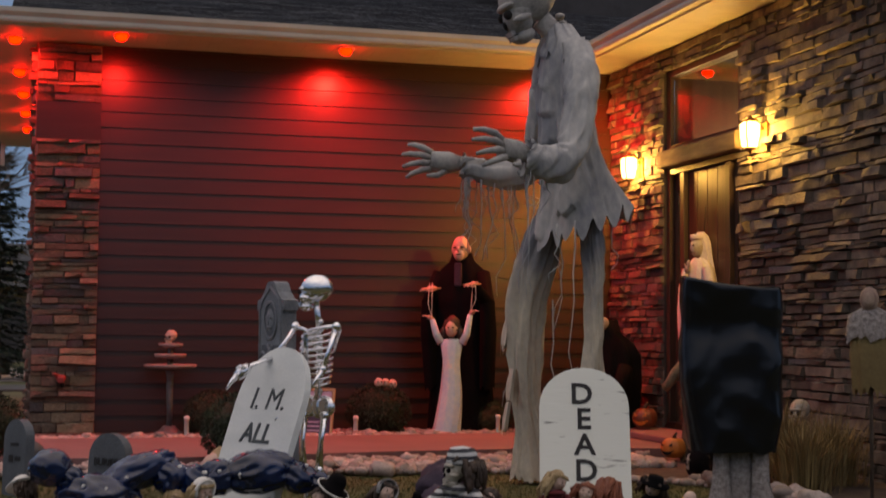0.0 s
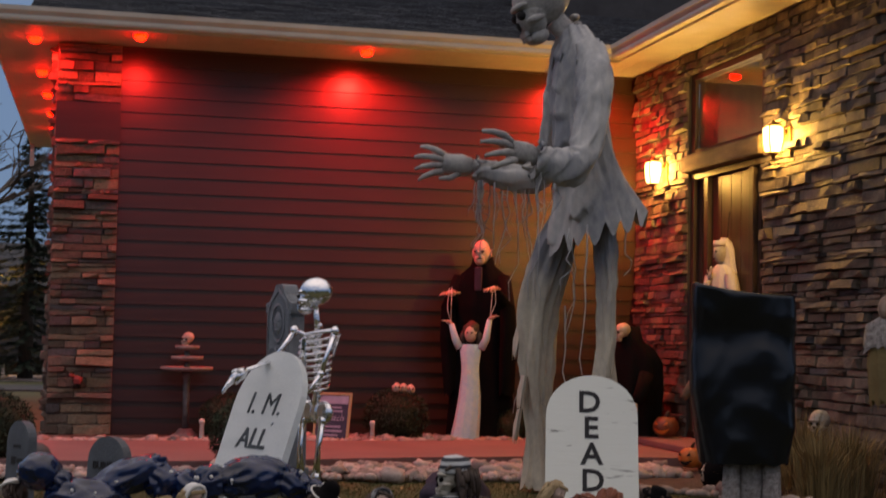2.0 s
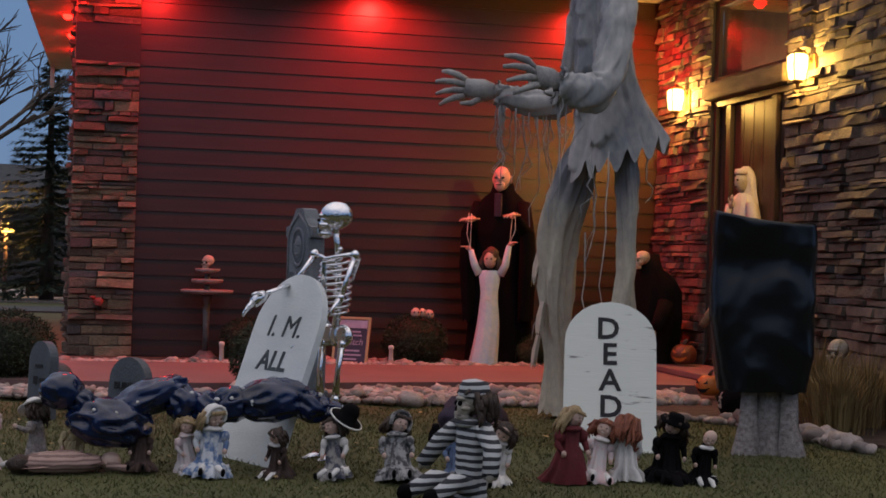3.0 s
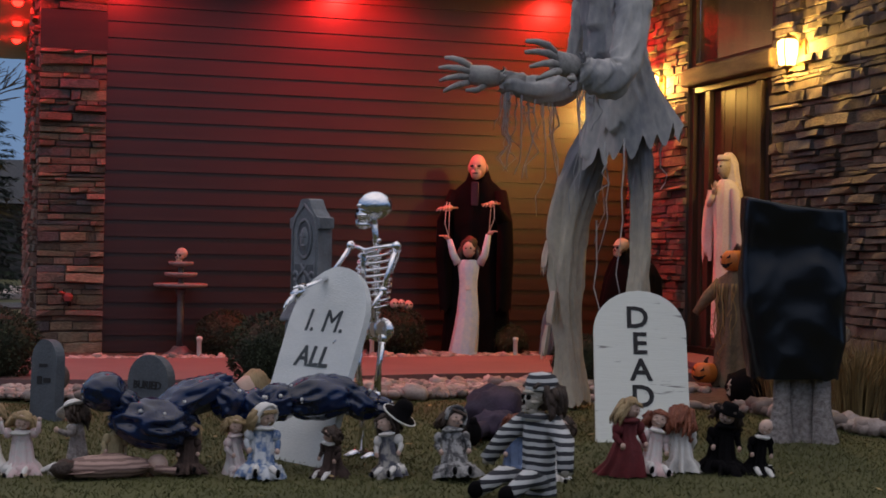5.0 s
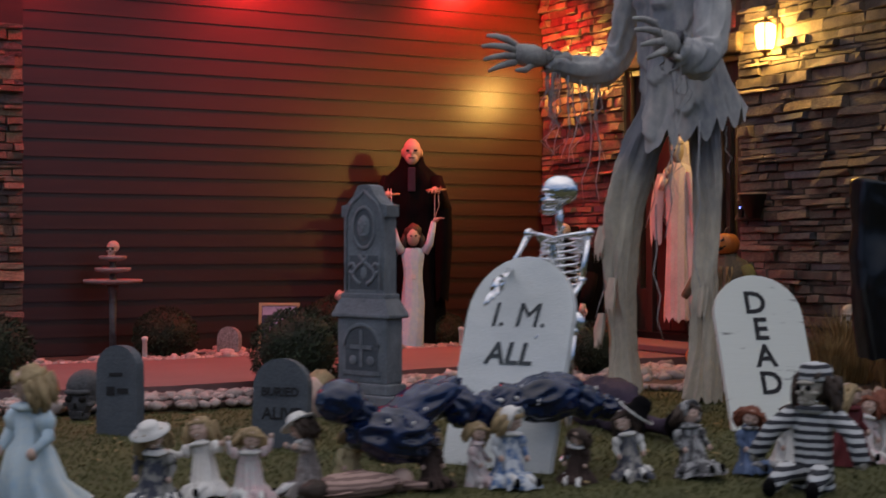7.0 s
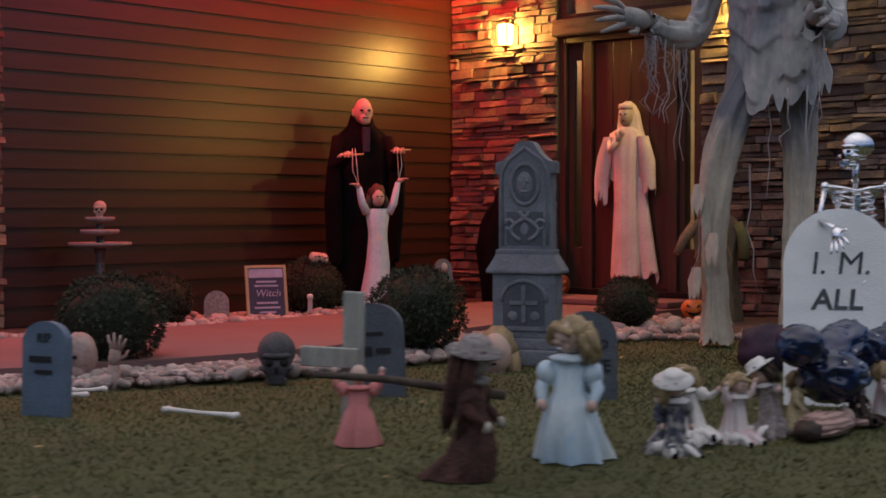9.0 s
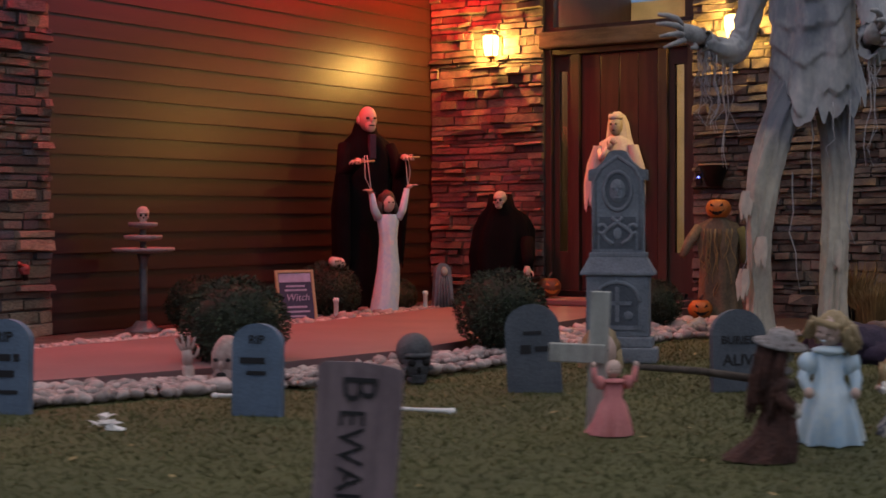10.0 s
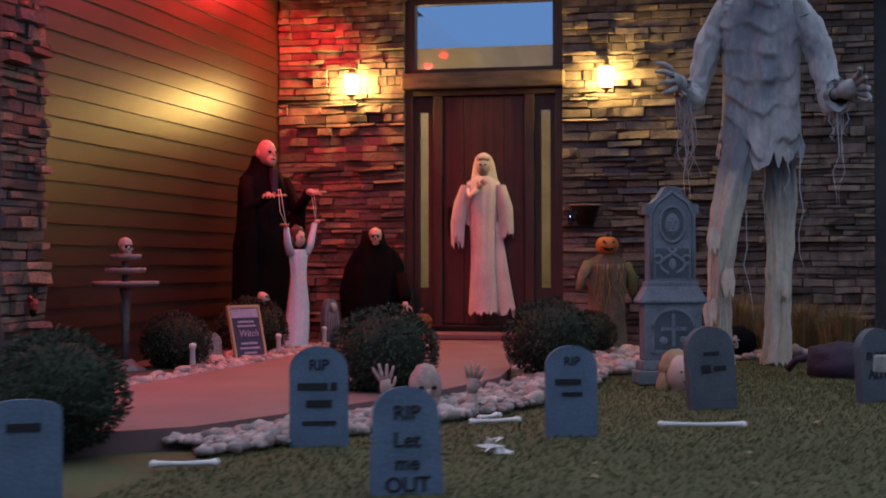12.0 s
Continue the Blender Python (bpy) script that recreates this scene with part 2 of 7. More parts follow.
# siding wall, facing the lawn
siding = wall_structure("wall_siding", "brown horizontal lap siding wall washed by red eave lights")
part("wall_core", Shape().box((-5.9, 0.03, -0.3), (0.0, 0.28, 3.62)), DARKWALL, siding)
PITCH = 0.155
board = Shape()
board.add([(-5.3, 0, 0), (-0.003, 0, 0), (-0.003, 0.013, PITCH), (-5.3, 0.013, PITCH), (-5.3, 0.03, 0), (-0.003, 0.03, 0), (-0.003, 0.03, PITCH), (-5.3, 0.03, PITCH)],
          [(0, 1, 2, 3), (0, 4, 5, 1), (3, 2, 6, 7), (0, 3, 7, 4), (1, 5, 6, 2)])
board_mesh = board.mesh("siding_board", SIDING)
for i in range(25):
    part("siding_board", board_mesh, None, siding, at=pose(0, 0, -0.12 + i * PITCH))
frieze = Shape().box((-5.9, -0.02, -0.3), (-5.3, 0.03, 3.6))
part("corner_board", frieze, SIDING, siding)
side = wall_structure("wall_side", "brown siding side wall of the house wing")
part("wall_core", Shape().box((-5.9, 0.28, -0.3), (-5.65, 9, 3.62)), SIDING, side)
baseb = tagged(part("foundation_strip", Shape().box((-5.3, -0.006, -0.35), (-0.02, 0.03, -0.13)), CONCRETE), "grey concrete foundation strip under siding", "foundation", kind="structure")


def stone_mesh(i):
    r = random.Random(100 + i)
    v = []
    for x, z in ((-0.5, -0.5), (0.5, -0.5), (0.5, 0.5), (-0.5, 0.5)):
        v.append((x, 0, z))
    for x, z in ((-0.5, -0.5), (0.0, -0.5), (0.5, -0.5), (0.5, 0.5), (0.0, 0.5), (-0.5, 0.5)):
        v.append((x * r.uniform(0.9, 1.0), -r.uniform(0.5, 1.0), z * r.uniform(0.62, 0.98)))
    f = [(4, 5, 8, 9), (5, 6, 7, 8), (0, 1, 6, 5, 4), (1, 2, 7, 6), (2, 3, 9, 8, 7), (3, 0, 4, 9)]
    return Shape().add(v, f)


STONES = [stone_mesh(i) for i in range(8)]
STONE_MESHES = [[s.mesh("ledgestone", m) for s in STONES] for m in (STONE_A, STONE_B, STONE_C)]


def ledgestone(parent, width, z0, z1, place, holes=(), near=None, budget=300, seed=1, left=0.0):
    """Courses of split stone over a face of that width; place(u, z) gives the pose of a face point, holes are (u0, u1, z0, z1)."""
    r = random.Random(seed)
    rest, made, z = Shape(), 0, z0
    while z < z1 - 0.02:
        h = min(r.choice((0.035, 0.045, 0.055, 0.065, 0.08, 0.1)), z1 - z)
        if z1 - z - h < 0.03:
            h = z1 - z
        spans = [(left, width)]
        for a, b, c, d in holes:
            if z + h * 0.5 > c and z + h * 0.5 < d:
                spans = [s for u0, u1 in spans for s in ((u0, min(u1, a)), (max(u0, b), u1)) if s[1] - s[0] > 0.02]
        for u0, u1 in spans:
            u = u0
            while u < u1 - 0.01:
                w = min(r.choice((r.uniform(0.08, 0.18), r.uniform(0.14, 0.3), r.uniform(0.25, 0.5))), u1 - u)
                if u1 - u - w < 0.07:
                    w = u1 - u
                deep = r.choice((0.012, 0.02, 0.03, 0.04, 0.06, 0.085))
                m = place(u + w / 2, z + h / 2) @ pose(0, 0, 0, 0, r.uniform(-2.2, 2.2), r.uniform(-2, 2)) @ Matrix.Diagonal((w - 0.004, deep, h * r.uniform(0.86, 1.06) - 0.002, 1))
                k, c = r.randrange(8), r.choice((0, 0, 0, 1, 1, 2))
                if made < budget and (near is None or near(u + w / 2, z)):
                    part("ledgestone", STONE_MESHES[c][k], None, parent, at=m)
                    made += 1
                else:
                    rest.add(STONES[k].v, STONES[k].f, 0, False, m)
                u += w
        z += h
    if rest.v:
        tagged(part("ledgestone_field", rest, STONE_J, parent), kind="stuff")


def face_door(u, z):
    return Matrix.Translation((0, -u, z)) @ pose(0, 0, 0, 0, 0, -90)


# pillar of stone at the wing's corner
pillar = wall_structure("wall_pillar", "brown ledgestone corner pier with a plain band")
part("pier_core", Shape().box((-5.86, -0.075, -0.3), (-5.34, -0.021, 3.6)), MORTAR, pillar)
part("plain_band", Shape().box((-5.9, -0.1, 2.68), (-5.3, -0.076, 3.04)), SIDING, pillar)

# entry wall of stone, with the door unit set in it
DY0, DY1 = -1.37, -3.01
entry = wall_structure("wall_entry", "brown and tan ledgestone entry wall beside the front door")
for lo, hi in (((0.0, DY0, -0.3), (0.3, 0.28, 3.62)), ((0.0, -6.05, -0.3), (0.3, DY1, 3.62)), ((0.0, DY1, 3.42), (0.3, DY0, 3.62)), ((0.0, DY1, -0.3), (0.3, DY0, 0.0))):
    part("wall_core", Shape().box(lo, hi), MORTAR, entry)

# the wing that closes the entry wall behind
closing = wall_structure("wall_return", "dark siding return wall at the end of the entry")
part("wall_core", Shape().box((0.0, -6.3, -0.3), (5, -6.05, 3.62)), DARKWALL, closing)

# soffits, gutters, roofs
soff = thing("ceiling_soffit", "cream panelled soffit under the eaves", "soffit", kind="structure")
s = Shape()
x = -6.5
while x < -0.02:
    s.box((x, -0.78, 3.62), (min(x + 0.098, -0.0), -0.0, 3.635))
    x += 0.1
y = -0.78
while y > -7.5:
    s.box((-0.5, y - 0.098, 3.62), (0.0, y, 3.635))
    y -= 0.1
y = 0.0
while y < 8.5:
    s.box((-6.5, y, 3.62), (-5.9, y + 0.098, 3.635))
    y += 0.1
part("soffit_panel", s, SOFFIT, soff)
part("soffit_backing", Shape().box((-6.5, -0.78, 3.637), (0.3, 0.3, 3.66)).box((-0.5, -7.5, 3.637), (0.3, -0.79, 3.66)).box((-6.5, 0.31, 3.637), (-5.6, 8.5, 3.66)), WHITE, soff)


def gutter(name, length):
    """A gutter of K profile along x, its back at y = 0, with a fascia behind it."""
    prof = [(0.0, 0.0), (-0.075, 0.0), (-0.085, 0.02), (-0.08, 0.05), (-0.115, 0.085), (-0.12, 0.125), (-0.105, 0.125), (-0.1, 0.115), (0.0, 0.115)]
    v = [(0, a, b) for a, b in prof] + [(length, a, b) for a, b in prof]
    k = len(prof)
    sh = Shape().add(v, [(i, (i + 1) % k, (i + 1) % k + k, i + k) for i in range(k)] + [tuple(range(k))[::-1], tuple(range(k, 2 * k))])
    return sh


gut = thing("gutter", "cream metal gutter along the wing's eave", "gutter", kind="structure")
part("fascia", Shape().box((-6.5, -0.80, 3.61), (-0.5, -0.781, 3.75)), WHITE, gut)
part("trough", gutter("trough", 6.0), WHITE, gut, at=pose(-6.52, -0.802, 3.63))
gut2 = thing("gutter", "cream metal gutter along the entry eave", "gutter", kind="structure")
part("fascia", Shape().box((-0.52, -7.5, 3.61), (-0.501, -0.781, 3.75)), WHITE, gut2)
part("trough", gutter("trough", 6.75), WHITE, gut2, at=pose(-0.522, -0.78, 3.63, 0, 0, -90))
gut3 = thing("gutter", "cream metal eave edge on the wing's side", "gutter", kind="structure")
part("fascia", Shape().box((-6.52, -0.8, 3.61), (-6.501, 8.5, 3.75)).box((-6.52, 8.3, 3.3), (-6.46, 8.36, 3.62)), WHITE, gut3)


def shingle_roof(name, label, x0, x1, y0, z0, y1, z1, course=0.14):
    """Courses of shingles from the eave (y0, z0) up to the ridge (y1, z1)."""
    th = thing(name, label, "roof", kind="structure")
    n = int(math.hypot(y1 - y0, z1 - z0) / course)
    sh = Shape()
    r = random.Random(9)
    for i in range(n):
        a, b = i / n, (i + 1.12) / n
        ya, za, yb, zb = y0 + (y1 - y0) * a, z0 + (z1 - z0) * a, y0 + (y1 - y0) * b, z0 + (z1 - z0) * b
        x = x0 - (i % 2) * 0.15
        while x < x1:
            xa, xb = max(x, x0), min(x + 0.3, x1)
            if xb - xa > 0.02:
                h = 0.012 + r.uniform(0, 0.006)
                sh.add([(xa, ya, za), (xb - 0.005, ya, za), (xb - 0.005, ya, za + h), (xa, ya, za + h), (xa, yb, zb), (xb - 0.005, yb, zb)],
                       [(0, 1, 2, 3), (3, 2, 5, 4), (0, 3, 4), (1, 5, 2)])
            x += 0.3
    tagged(part("shingle", sh, SHINGLE, th), kind="stuff")
    return th


wing_roof = shingle_roof("roof_wing", "charcoal shingle roof of the wing at dusk", -6.13, 3.0, -0.86, 3.75, 3.5, 5.2)
part("roof_deck", Shape().add([(-6.13, -0.86, 3.73), (3, -0.86, 3.73), (3, 3.5, 5.18), (-6.13, 3.5, 5.18), (-6.13, 8, 3.7), (3, 8, 3.7)], [(0, 1, 2, 3), (3, 2, 5, 4), (0, 3, 4)]), SHINGLE, wing_roof)
main_roof = thing("roof_main", "dark gable of the higher main roof", "roof", kind="structure")
part("gable_wall", Shape().slab([(-0.55, 3.7), (-0.55, 5.2), (1.6, 9.6), (8, 9.6), (8, 3.7)], 2.1, 2.4), DARKWALL, main_roof)
part("rake_board", Shape().slab([(-0.72, 4.9), (-0.60, 4.9), (1.6, 9.3), (1.6, 9.6)], 1.95, 2.08), WHITE, main_roof)
part("entry_deck", Shape().add([(-0.62, -7.5, 3.755), (-0.62, -0.7, 3.755), (4, 1.5, 5.3), (4, -7.5, 5.3)], [(0, 1, 2, 3)]), SHINGLE, main_roof)

# ---- ground ----
lawn = Shape()
xs = [-400, -150, -60, -30] + [-20 + i * 0.5 for i in range(49)] + [8, 20, 60, 150, 400]
ys = [-400, -150, -60, -30] + [-18 + i * 0.5 for i in range(37)] + [3, 8, 20, 60, 150, 400]
for yy in ys:
    for xx in xs:
        lawn.v.append((xx, yy, ground_z(xx, yy)))
nx = len(xs)
for j in range(len(ys) - 1):
    for i in range(nx - 1):
        lawn.f.append((j * nx + i, j * nx + i + 1, (j + 1) * nx + i + 1, (j + 1) * nx + i))
lawn.m, lawn.s = [0] * len(lawn.f), [True] * len(lawn.f)
ground = tagged(part("ground", lawn, LAWN), "patchy autumn lawn with short dull grass", "lawn", kind="structure")

# walkway
BACK = [(-13, -0.9), (-9, -1.05), (-6, -1.15), (-4.3, -1.2), (-3, -1.15), (-1.4, -1.02), (-0.05, -1.05)]
FRONT = [(-0.05, -3.15), (-1.7, -2.85), (-3.0, -2.95), (-4.2, -3.2), (-5.1, -3.28), (-6.3, -3.1), (-7.5, -2.7), (-8.3, -2.4), (-8.8, -1.9), (-13, -1.5)]


def flat(outline, z0, z1):
    k = len(outline)
    sh = Shape().add([(a, b, z1) for a, b in outline] + [(a, b, z0) for a, b in outline],
                     [tuple(range(k))[::-1]] + [(i, i + k, (i + 1) % k + k, (i + 1) % k) for i in range(k)])
    return sh


walkway = tagged(part("pavement", flat(BACK + FRONT, -0.3, -0.09), CONCRETE), "smooth concrete walkway lit red, leading to the door", "walkway", kind="structure")
part("doorstep", Shape().box((-0.55, -3.0, -0.085), (0.0, -1.38, -0.03), bevel=0.01), CONCRETE, walkway)
bed = tagged(part("garden_bed", flat([(-12.9, -0.03), (-5.9, -0.03), (-5.9, -0.125), (-0.06, -0.01), (-0.06, -1.02)] + BACK[-2:0:-1] + [(-12.9, -0.88)], -0.3, -0.12), MULCH), "dark soil planting bed along the siding", "garden bed", kind="structure")
bed2 = tagged(part("garden_bed", flat([(-0.06, -3.17)] + FRONT[1:-2] + [(-8.6, -2.55), (-7.6, -2.95), (-6.5, -3.45), (-5.2, -3.75), (-3.6, -3.75), (-2.4, -3.9), (-1.2, -5.2), (-0.9, -6.3), (-0.06, -6.3)], -0.3, -0.16), MULCH), "rock-edged planting bed between walkway and lawn", "garden bed", kind="structure")

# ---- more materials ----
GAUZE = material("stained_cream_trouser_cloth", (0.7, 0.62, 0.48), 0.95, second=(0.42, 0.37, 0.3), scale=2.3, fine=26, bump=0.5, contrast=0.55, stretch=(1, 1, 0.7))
# the trouser colour turns blue-grey towards the waist, along a noisy edge
tint = GAUZE.node_tree
tint_n, tint_p = tint.nodes, tint.nodes["Principled BSDF"]
tint_in = tint_p.inputs["Base Color"].links[0].from_socket
tint_co, tint_sep, tint_no, tint_sum, tint_map, tint_mix = (tint_n.new(k) for k in ("ShaderNodeTexCoord", "ShaderNodeSeparateXYZ", "ShaderNodeTexNoise", "ShaderNodeMath", "ShaderNodeMapRange", "ShaderNodeMix"))
tint_no.inputs["Scale"].default_value, tint_no.inputs["Detail"].default_value = 3.0, 5
tint_map.inputs["From Min"].default_value, tint_map.inputs["From Max"].default_value = 1.5, 2.0
tint_map.inputs["To Max"].default_value = 0.85
tint_mix.data_type = "RGBA"
tint_mix.inputs["B"].default_value = (0.13, 0.145, 0.19, 1)
for a, b in ((tint_co.outputs["Object"], tint_sep.inputs[0]), (tint_co.outputs["Object"], tint_no.inputs["Vector"]), (tint_sep.outputs["Z"], tint_sum.inputs[0]), (tint_no.outputs["Fac"], tint_sum.inputs[1]),
             (tint_sum.outputs["Value"], tint_map.inputs["Value"]), (tint_map.outputs["Result"], tint_mix.inputs["Factor"]), (tint_in, tint_mix.inputs["A"]), (tint_mix.outputs["Result"], tint_p.inputs["Base Color"])):
    tint.links.new(a, b)
SHIRT = material("weathered_grey_gauze", (0.56, 0.54, 0.51), 0.95, second=(0.25, 0.26, 0.285), scale=2.6, fine=22, bump=0.6, contrast=0.5, stretch=(1, 1, 0.6))
HANDG = material("grey_bone_plastic", (0.46, 0.44, 0.41), 0.7, second=(0.22, 0.21, 0.21), scale=7, fine=50, bump=0.4)
BONE = material("aged_bone_plastic", (0.52, 0.48, 0.41), 0.6, second=(0.3, 0.26, 0.21), scale=9, fine=60, bump=0.3)
SOCKET = material("black_hollow", (0.012, 0.01, 0.01), 0.9, bump=0)
CHROME = material("chrome_plastic", (0.9, 0.91, 0.93), 0.07, metal=1.0, second=(0.8, 0.8, 0.83), scale=20, fine=70, bump=0.35, depth=0.012)
TOMB = material("grey_blue_foam_stone", (0.235, 0.26, 0.29), 0.75, second=(0.10, 0.115, 0.135), scale=6, fine=60, bump=0.5, contrast=0.7)
SLATE = material("dark_painted_foam_stone", (0.115, 0.13, 0.15), 0.8, second=(0.055, 0.065, 0.08), scale=5, fine=60, bump=0.5, contrast=0.7)
BLUESTONE = material("blue_painted_foam_stone", (0.14, 0.20, 0.28), 0.75, second=(0.08, 0.11, 0.16), scale=6, fine=60, bump=0.45, contrast=0.7)
BOARDW = material("white_painted_plywood", (0.80, 0.82, 0.80), 0.65, second=(0.66, 0.69, 0.68), scale=2.5, fine=45, bump=0.2, stretch=(1, 1, 3))
CRACKED = material("cracked_white_board", (0.76, 0.78, 0.71), 0.7, second=(0.17, 0.17, 0.15), scale=4.0, fine=26, bump=0.15, stretch=(0.45, 1, 5), contrast=0.5)
for node in CRACKED.node_tree.nodes:
    if node.bl_idname == "ShaderNodeMapRange":
        node.inputs["From Min"].default_value, node.inputs["From Max"].default_value = 0.5, 0.58
GREYWOOD = material("weathered_pale_wood", (0.46, 0.46, 0.41), 0.8, second=(0.26, 0.26, 0.23), scale=5, fine=50, bump=0.4, stretch=(4, 4, 0.8))
PLANKP = material("mauve_grey_rough_plank", (0.27, 0.20, 0.21), 0.85, second=(0.15, 0.11, 0.12), scale=4, fine=50, bump=0.6, stretch=(5, 5, 0.7))
WORNINK = material("worn_grey_teal_paint", (0.075, 0.09, 0.095), 0.75, second=(0.035, 0.04, 0.045), scale=9, bump=0.1)
INK = material("black_paint", (0.015, 0.014, 0.016), 0.7, bump=0.1)
BLACKCLOTH = material("black_cloth", (0.007, 0.006, 0.007), 1.0, second=(0.003, 0.003, 0.0035), scale=5, bump=0.3)
BLACKCLOTH.node_tree.nodes["Principled BSDF"].inputs["Specular IOR Level"].default_value = 0.1
PURPLE = material("dark_purple_cloth", (0.05, 0.03, 0.06), 0.85, second=(0.022, 0.015, 0.03), scale=6, bump=0.4)
BAG = material("black_bin_bag_plastic", (0.005, 0.006, 0.009), 0.26, second=(0.003, 0.0035, 0.005), scale=2.4, fine=7, bump=0.25, coat=0.0, depth=0.02)
BAG.node_tree.nodes["Principled BSDF"].inputs["Specular IOR Level"].default_value = 0.4
BAGBLUE = material("blue_black_bin_bag_plastic", (0.005, 0.018, 0.08), 0.08, second=(0.003, 0.008, 0.025), scale=7, fine=16, bump=0.1, coat=0.3, depth=0.02)
BURLAP = material("speckled_grey_fur_cloth", (0.42, 0.38, 0.36), 0.95, second=(0.2, 0.17, 0.16), scale=40, fine=160, bump=0.8)
SKIN = material("pale_doll_skin", (0.62, 0.44, 0.36), 0.55, second=(0.52, 0.35, 0.28), scale=8, bump=0.05)
ZSKIN = material("grey_zombie_skin", (0.45, 0.34, 0.30), 0.6, second=(0.25, 0.16, 0.14), scale=9, fine=50, bump=0.5)
GHOSTW = material("cream_gauze_gown", (0.72, 0.66, 0.60), 0.9, second=(0.55, 0.48, 0.43), scale=4, fine=60, bump=0.4)
DRESSB = material("pale_blue_satin", (0.42, 0.6, 0.74), 0.42, second=(0.72, 0.78, 0.76), scale=2.2, fine=30, bump=0.3)
WHITEC = material("white_cotton", (0.80, 0.78, 0.74), 0.9, second=(0.62, 0.60, 0.57), scale=8, bump=0.3)
CREAMC = material("cream_cotton", (0.62, 0.52, 0.30), 0.9, bump=0.3)
PINKC = material("pink_cotton", (0.72, 0.27, 0.25), 0.85, second=(0.6, 0.2, 0.2), scale=6, bump=0.3)
PALEPINK = material("pale_pink_cotton", (0.68, 0.50, 0.50), 0.85, second=(0.62, 0.6, 0.58), scale=5, bump=0.3, contrast=0.3)
FURC = material("matted_red_brown_fur", (0.1, 0.04, 0.028), 0.9, second=(0.04, 0.018, 0.014), scale=16, fine=70, bump=0.9)
REDC = material("dark_red_velvet", (0.16, 0.02, 0.025), 0.85, bump=0.3)
NAVYC = material("navy_flowered_cotton", (0.06, 0.065, 0.09), 0.85, second=(0.30, 0.29, 0.27), scale=22, fine=40, bump=0.3, contrast=0.15)
FLORAL = material("grey_floral_cotton", (0.34, 0.34, 0.34), 0.85, second=(0.07, 0.07, 0.075), scale=26, fine=60, bump=0.3, contrast=0.15)
BLUEC = material("blue_cotton", (0.13, 0.19, 0.33), 0.85, bump=0.3)
BROWNC = material("dark_brown_cloth", (0.06, 0.035, 0.028), 0.9, bump=0.4)
TANC = material("tan_striped_cloth", (0.42, 0.3, 0.23), 0.9, second=(0.25, 0.16, 0.13), scale=5, fine=30, bump=0.4, stretch=(1, 12, 1))
COATC = material("worn_brown_coat_cloth", (0.2, 0.15, 0.09), 0.9, second=(0.09, 0.07, 0.045), scale=5, fine=40, bump=0.5)
HAIRB = material("blond_doll_hair", (0.42, 0.31, 0.16), 0.6, second=(0.26, 0.18, 0.09), scale=14, fine=90, bump=0.8, stretch=(1, 1, 0.3))
HAIRD = material("dark_brown_doll_hair", (0.05, 0.028, 0.018), 0.6, scale=14, fine=90, bump=0.8, stretch=(1, 1, 0.3))
HAIRR = material("auburn_doll_hair", (0.24, 0.07, 0.03), 0.6, second=(0.14, 0.035, 0.018), scale=14, fine=90, bump=0.8)
PUMPKIN = material("orange_pumpkin_skin", (0.62, 0.2, 0.03), 0.5, second=(0.45, 0.12, 0.02), scale=7, bump=0.2)
DARKPUMPKIN = material("dark_pumpkin_skin", (0.16, 0.05, 0.02), 0.5, scale=7, bump=0.2)
PEWTER = material("grey_iron_paint", (0.17, 0.165, 0.165), 0.5, metal=0.3, scale=14, bump=0.3)
# stand tiers: the eave light falling on them is put into this paler colour
LITTIER = material("light_painted_tier_plastic", (0.3, 0.27, 0.26), 0.6, scale=12, bump=0.2)
OAK = material("light_oak_frame", (0.5, 0.35, 0.18), 0.5, second=(0.4, 0.26, 0.13), scale=4, fine=50, bump=0.2, stretch=(6, 6, 1))
CHALK = material("violet_chalkboard", (0.045, 0.04, 0.075), 0.8, second=(0.06, 0.055, 0.1), scale=6, bump=0.1)
LILAC = material("lilac_print", (0.5, 0.4, 0.55), 0.8, bump=0)
DARKROCK = material("dark_grey_foam_skull", (0.1, 0.1, 0.105), 0.85, second=(0.05, 0.05, 0.055), scale=8, bump=0.7)
BEIGE = material("beige_hall_wall", (0.62, 0.52, 0.38), 0.85, scale=2, bump=0.05)
HALLFLOOR = material("oak_hall_floor", (0.32, 0.2, 0.1), 0.4, scale=3, bump=0.1)
STRAW = material("dry_ornamental_grass", (0.3, 0.22, 0.09), 0.85, second=(0.2, 0.14, 0.06), scale=4, bump=0, island=0.4)
GREENC = material("olive_cloth", (0.16, 0.15, 0.05), 0.9, bump=0.3)
REDFIG = material("small_red_plastic", (0.32, 0.05, 0.045), 0.5, bump=0.1)


def striped(name, a, b, scale):
    m = material(name, a, 0.85, bump=0.2)
    n, l = m.node_tree.nodes, m.node_tree.links
    w = n.new("ShaderNodeTexWave")
    w.bands_direction = "Z"
    w.inputs["Scale"].default_value, w.inputs["Distortion"].default_value = scale, 1.5
    l.new(n.new("ShaderNodeTexCoord").outputs["Object"], w.inputs["Vector"])
    r = n.new("ShaderNodeValToRGB")
    r.color_ramp.interpolation = "CONSTANT"
    r.color_ramp.elements[0].color, r.color_ramp.elements[1].color = (*a, 1), (*b, 1)
    r.color_ramp.elements[1].position = 0.5
    l.new(w.outputs["Fac"], r.inputs["Fac"])
    l.new(r.outputs["Color"], n["Principled BSDF"].inputs["Base Color"])
    return m


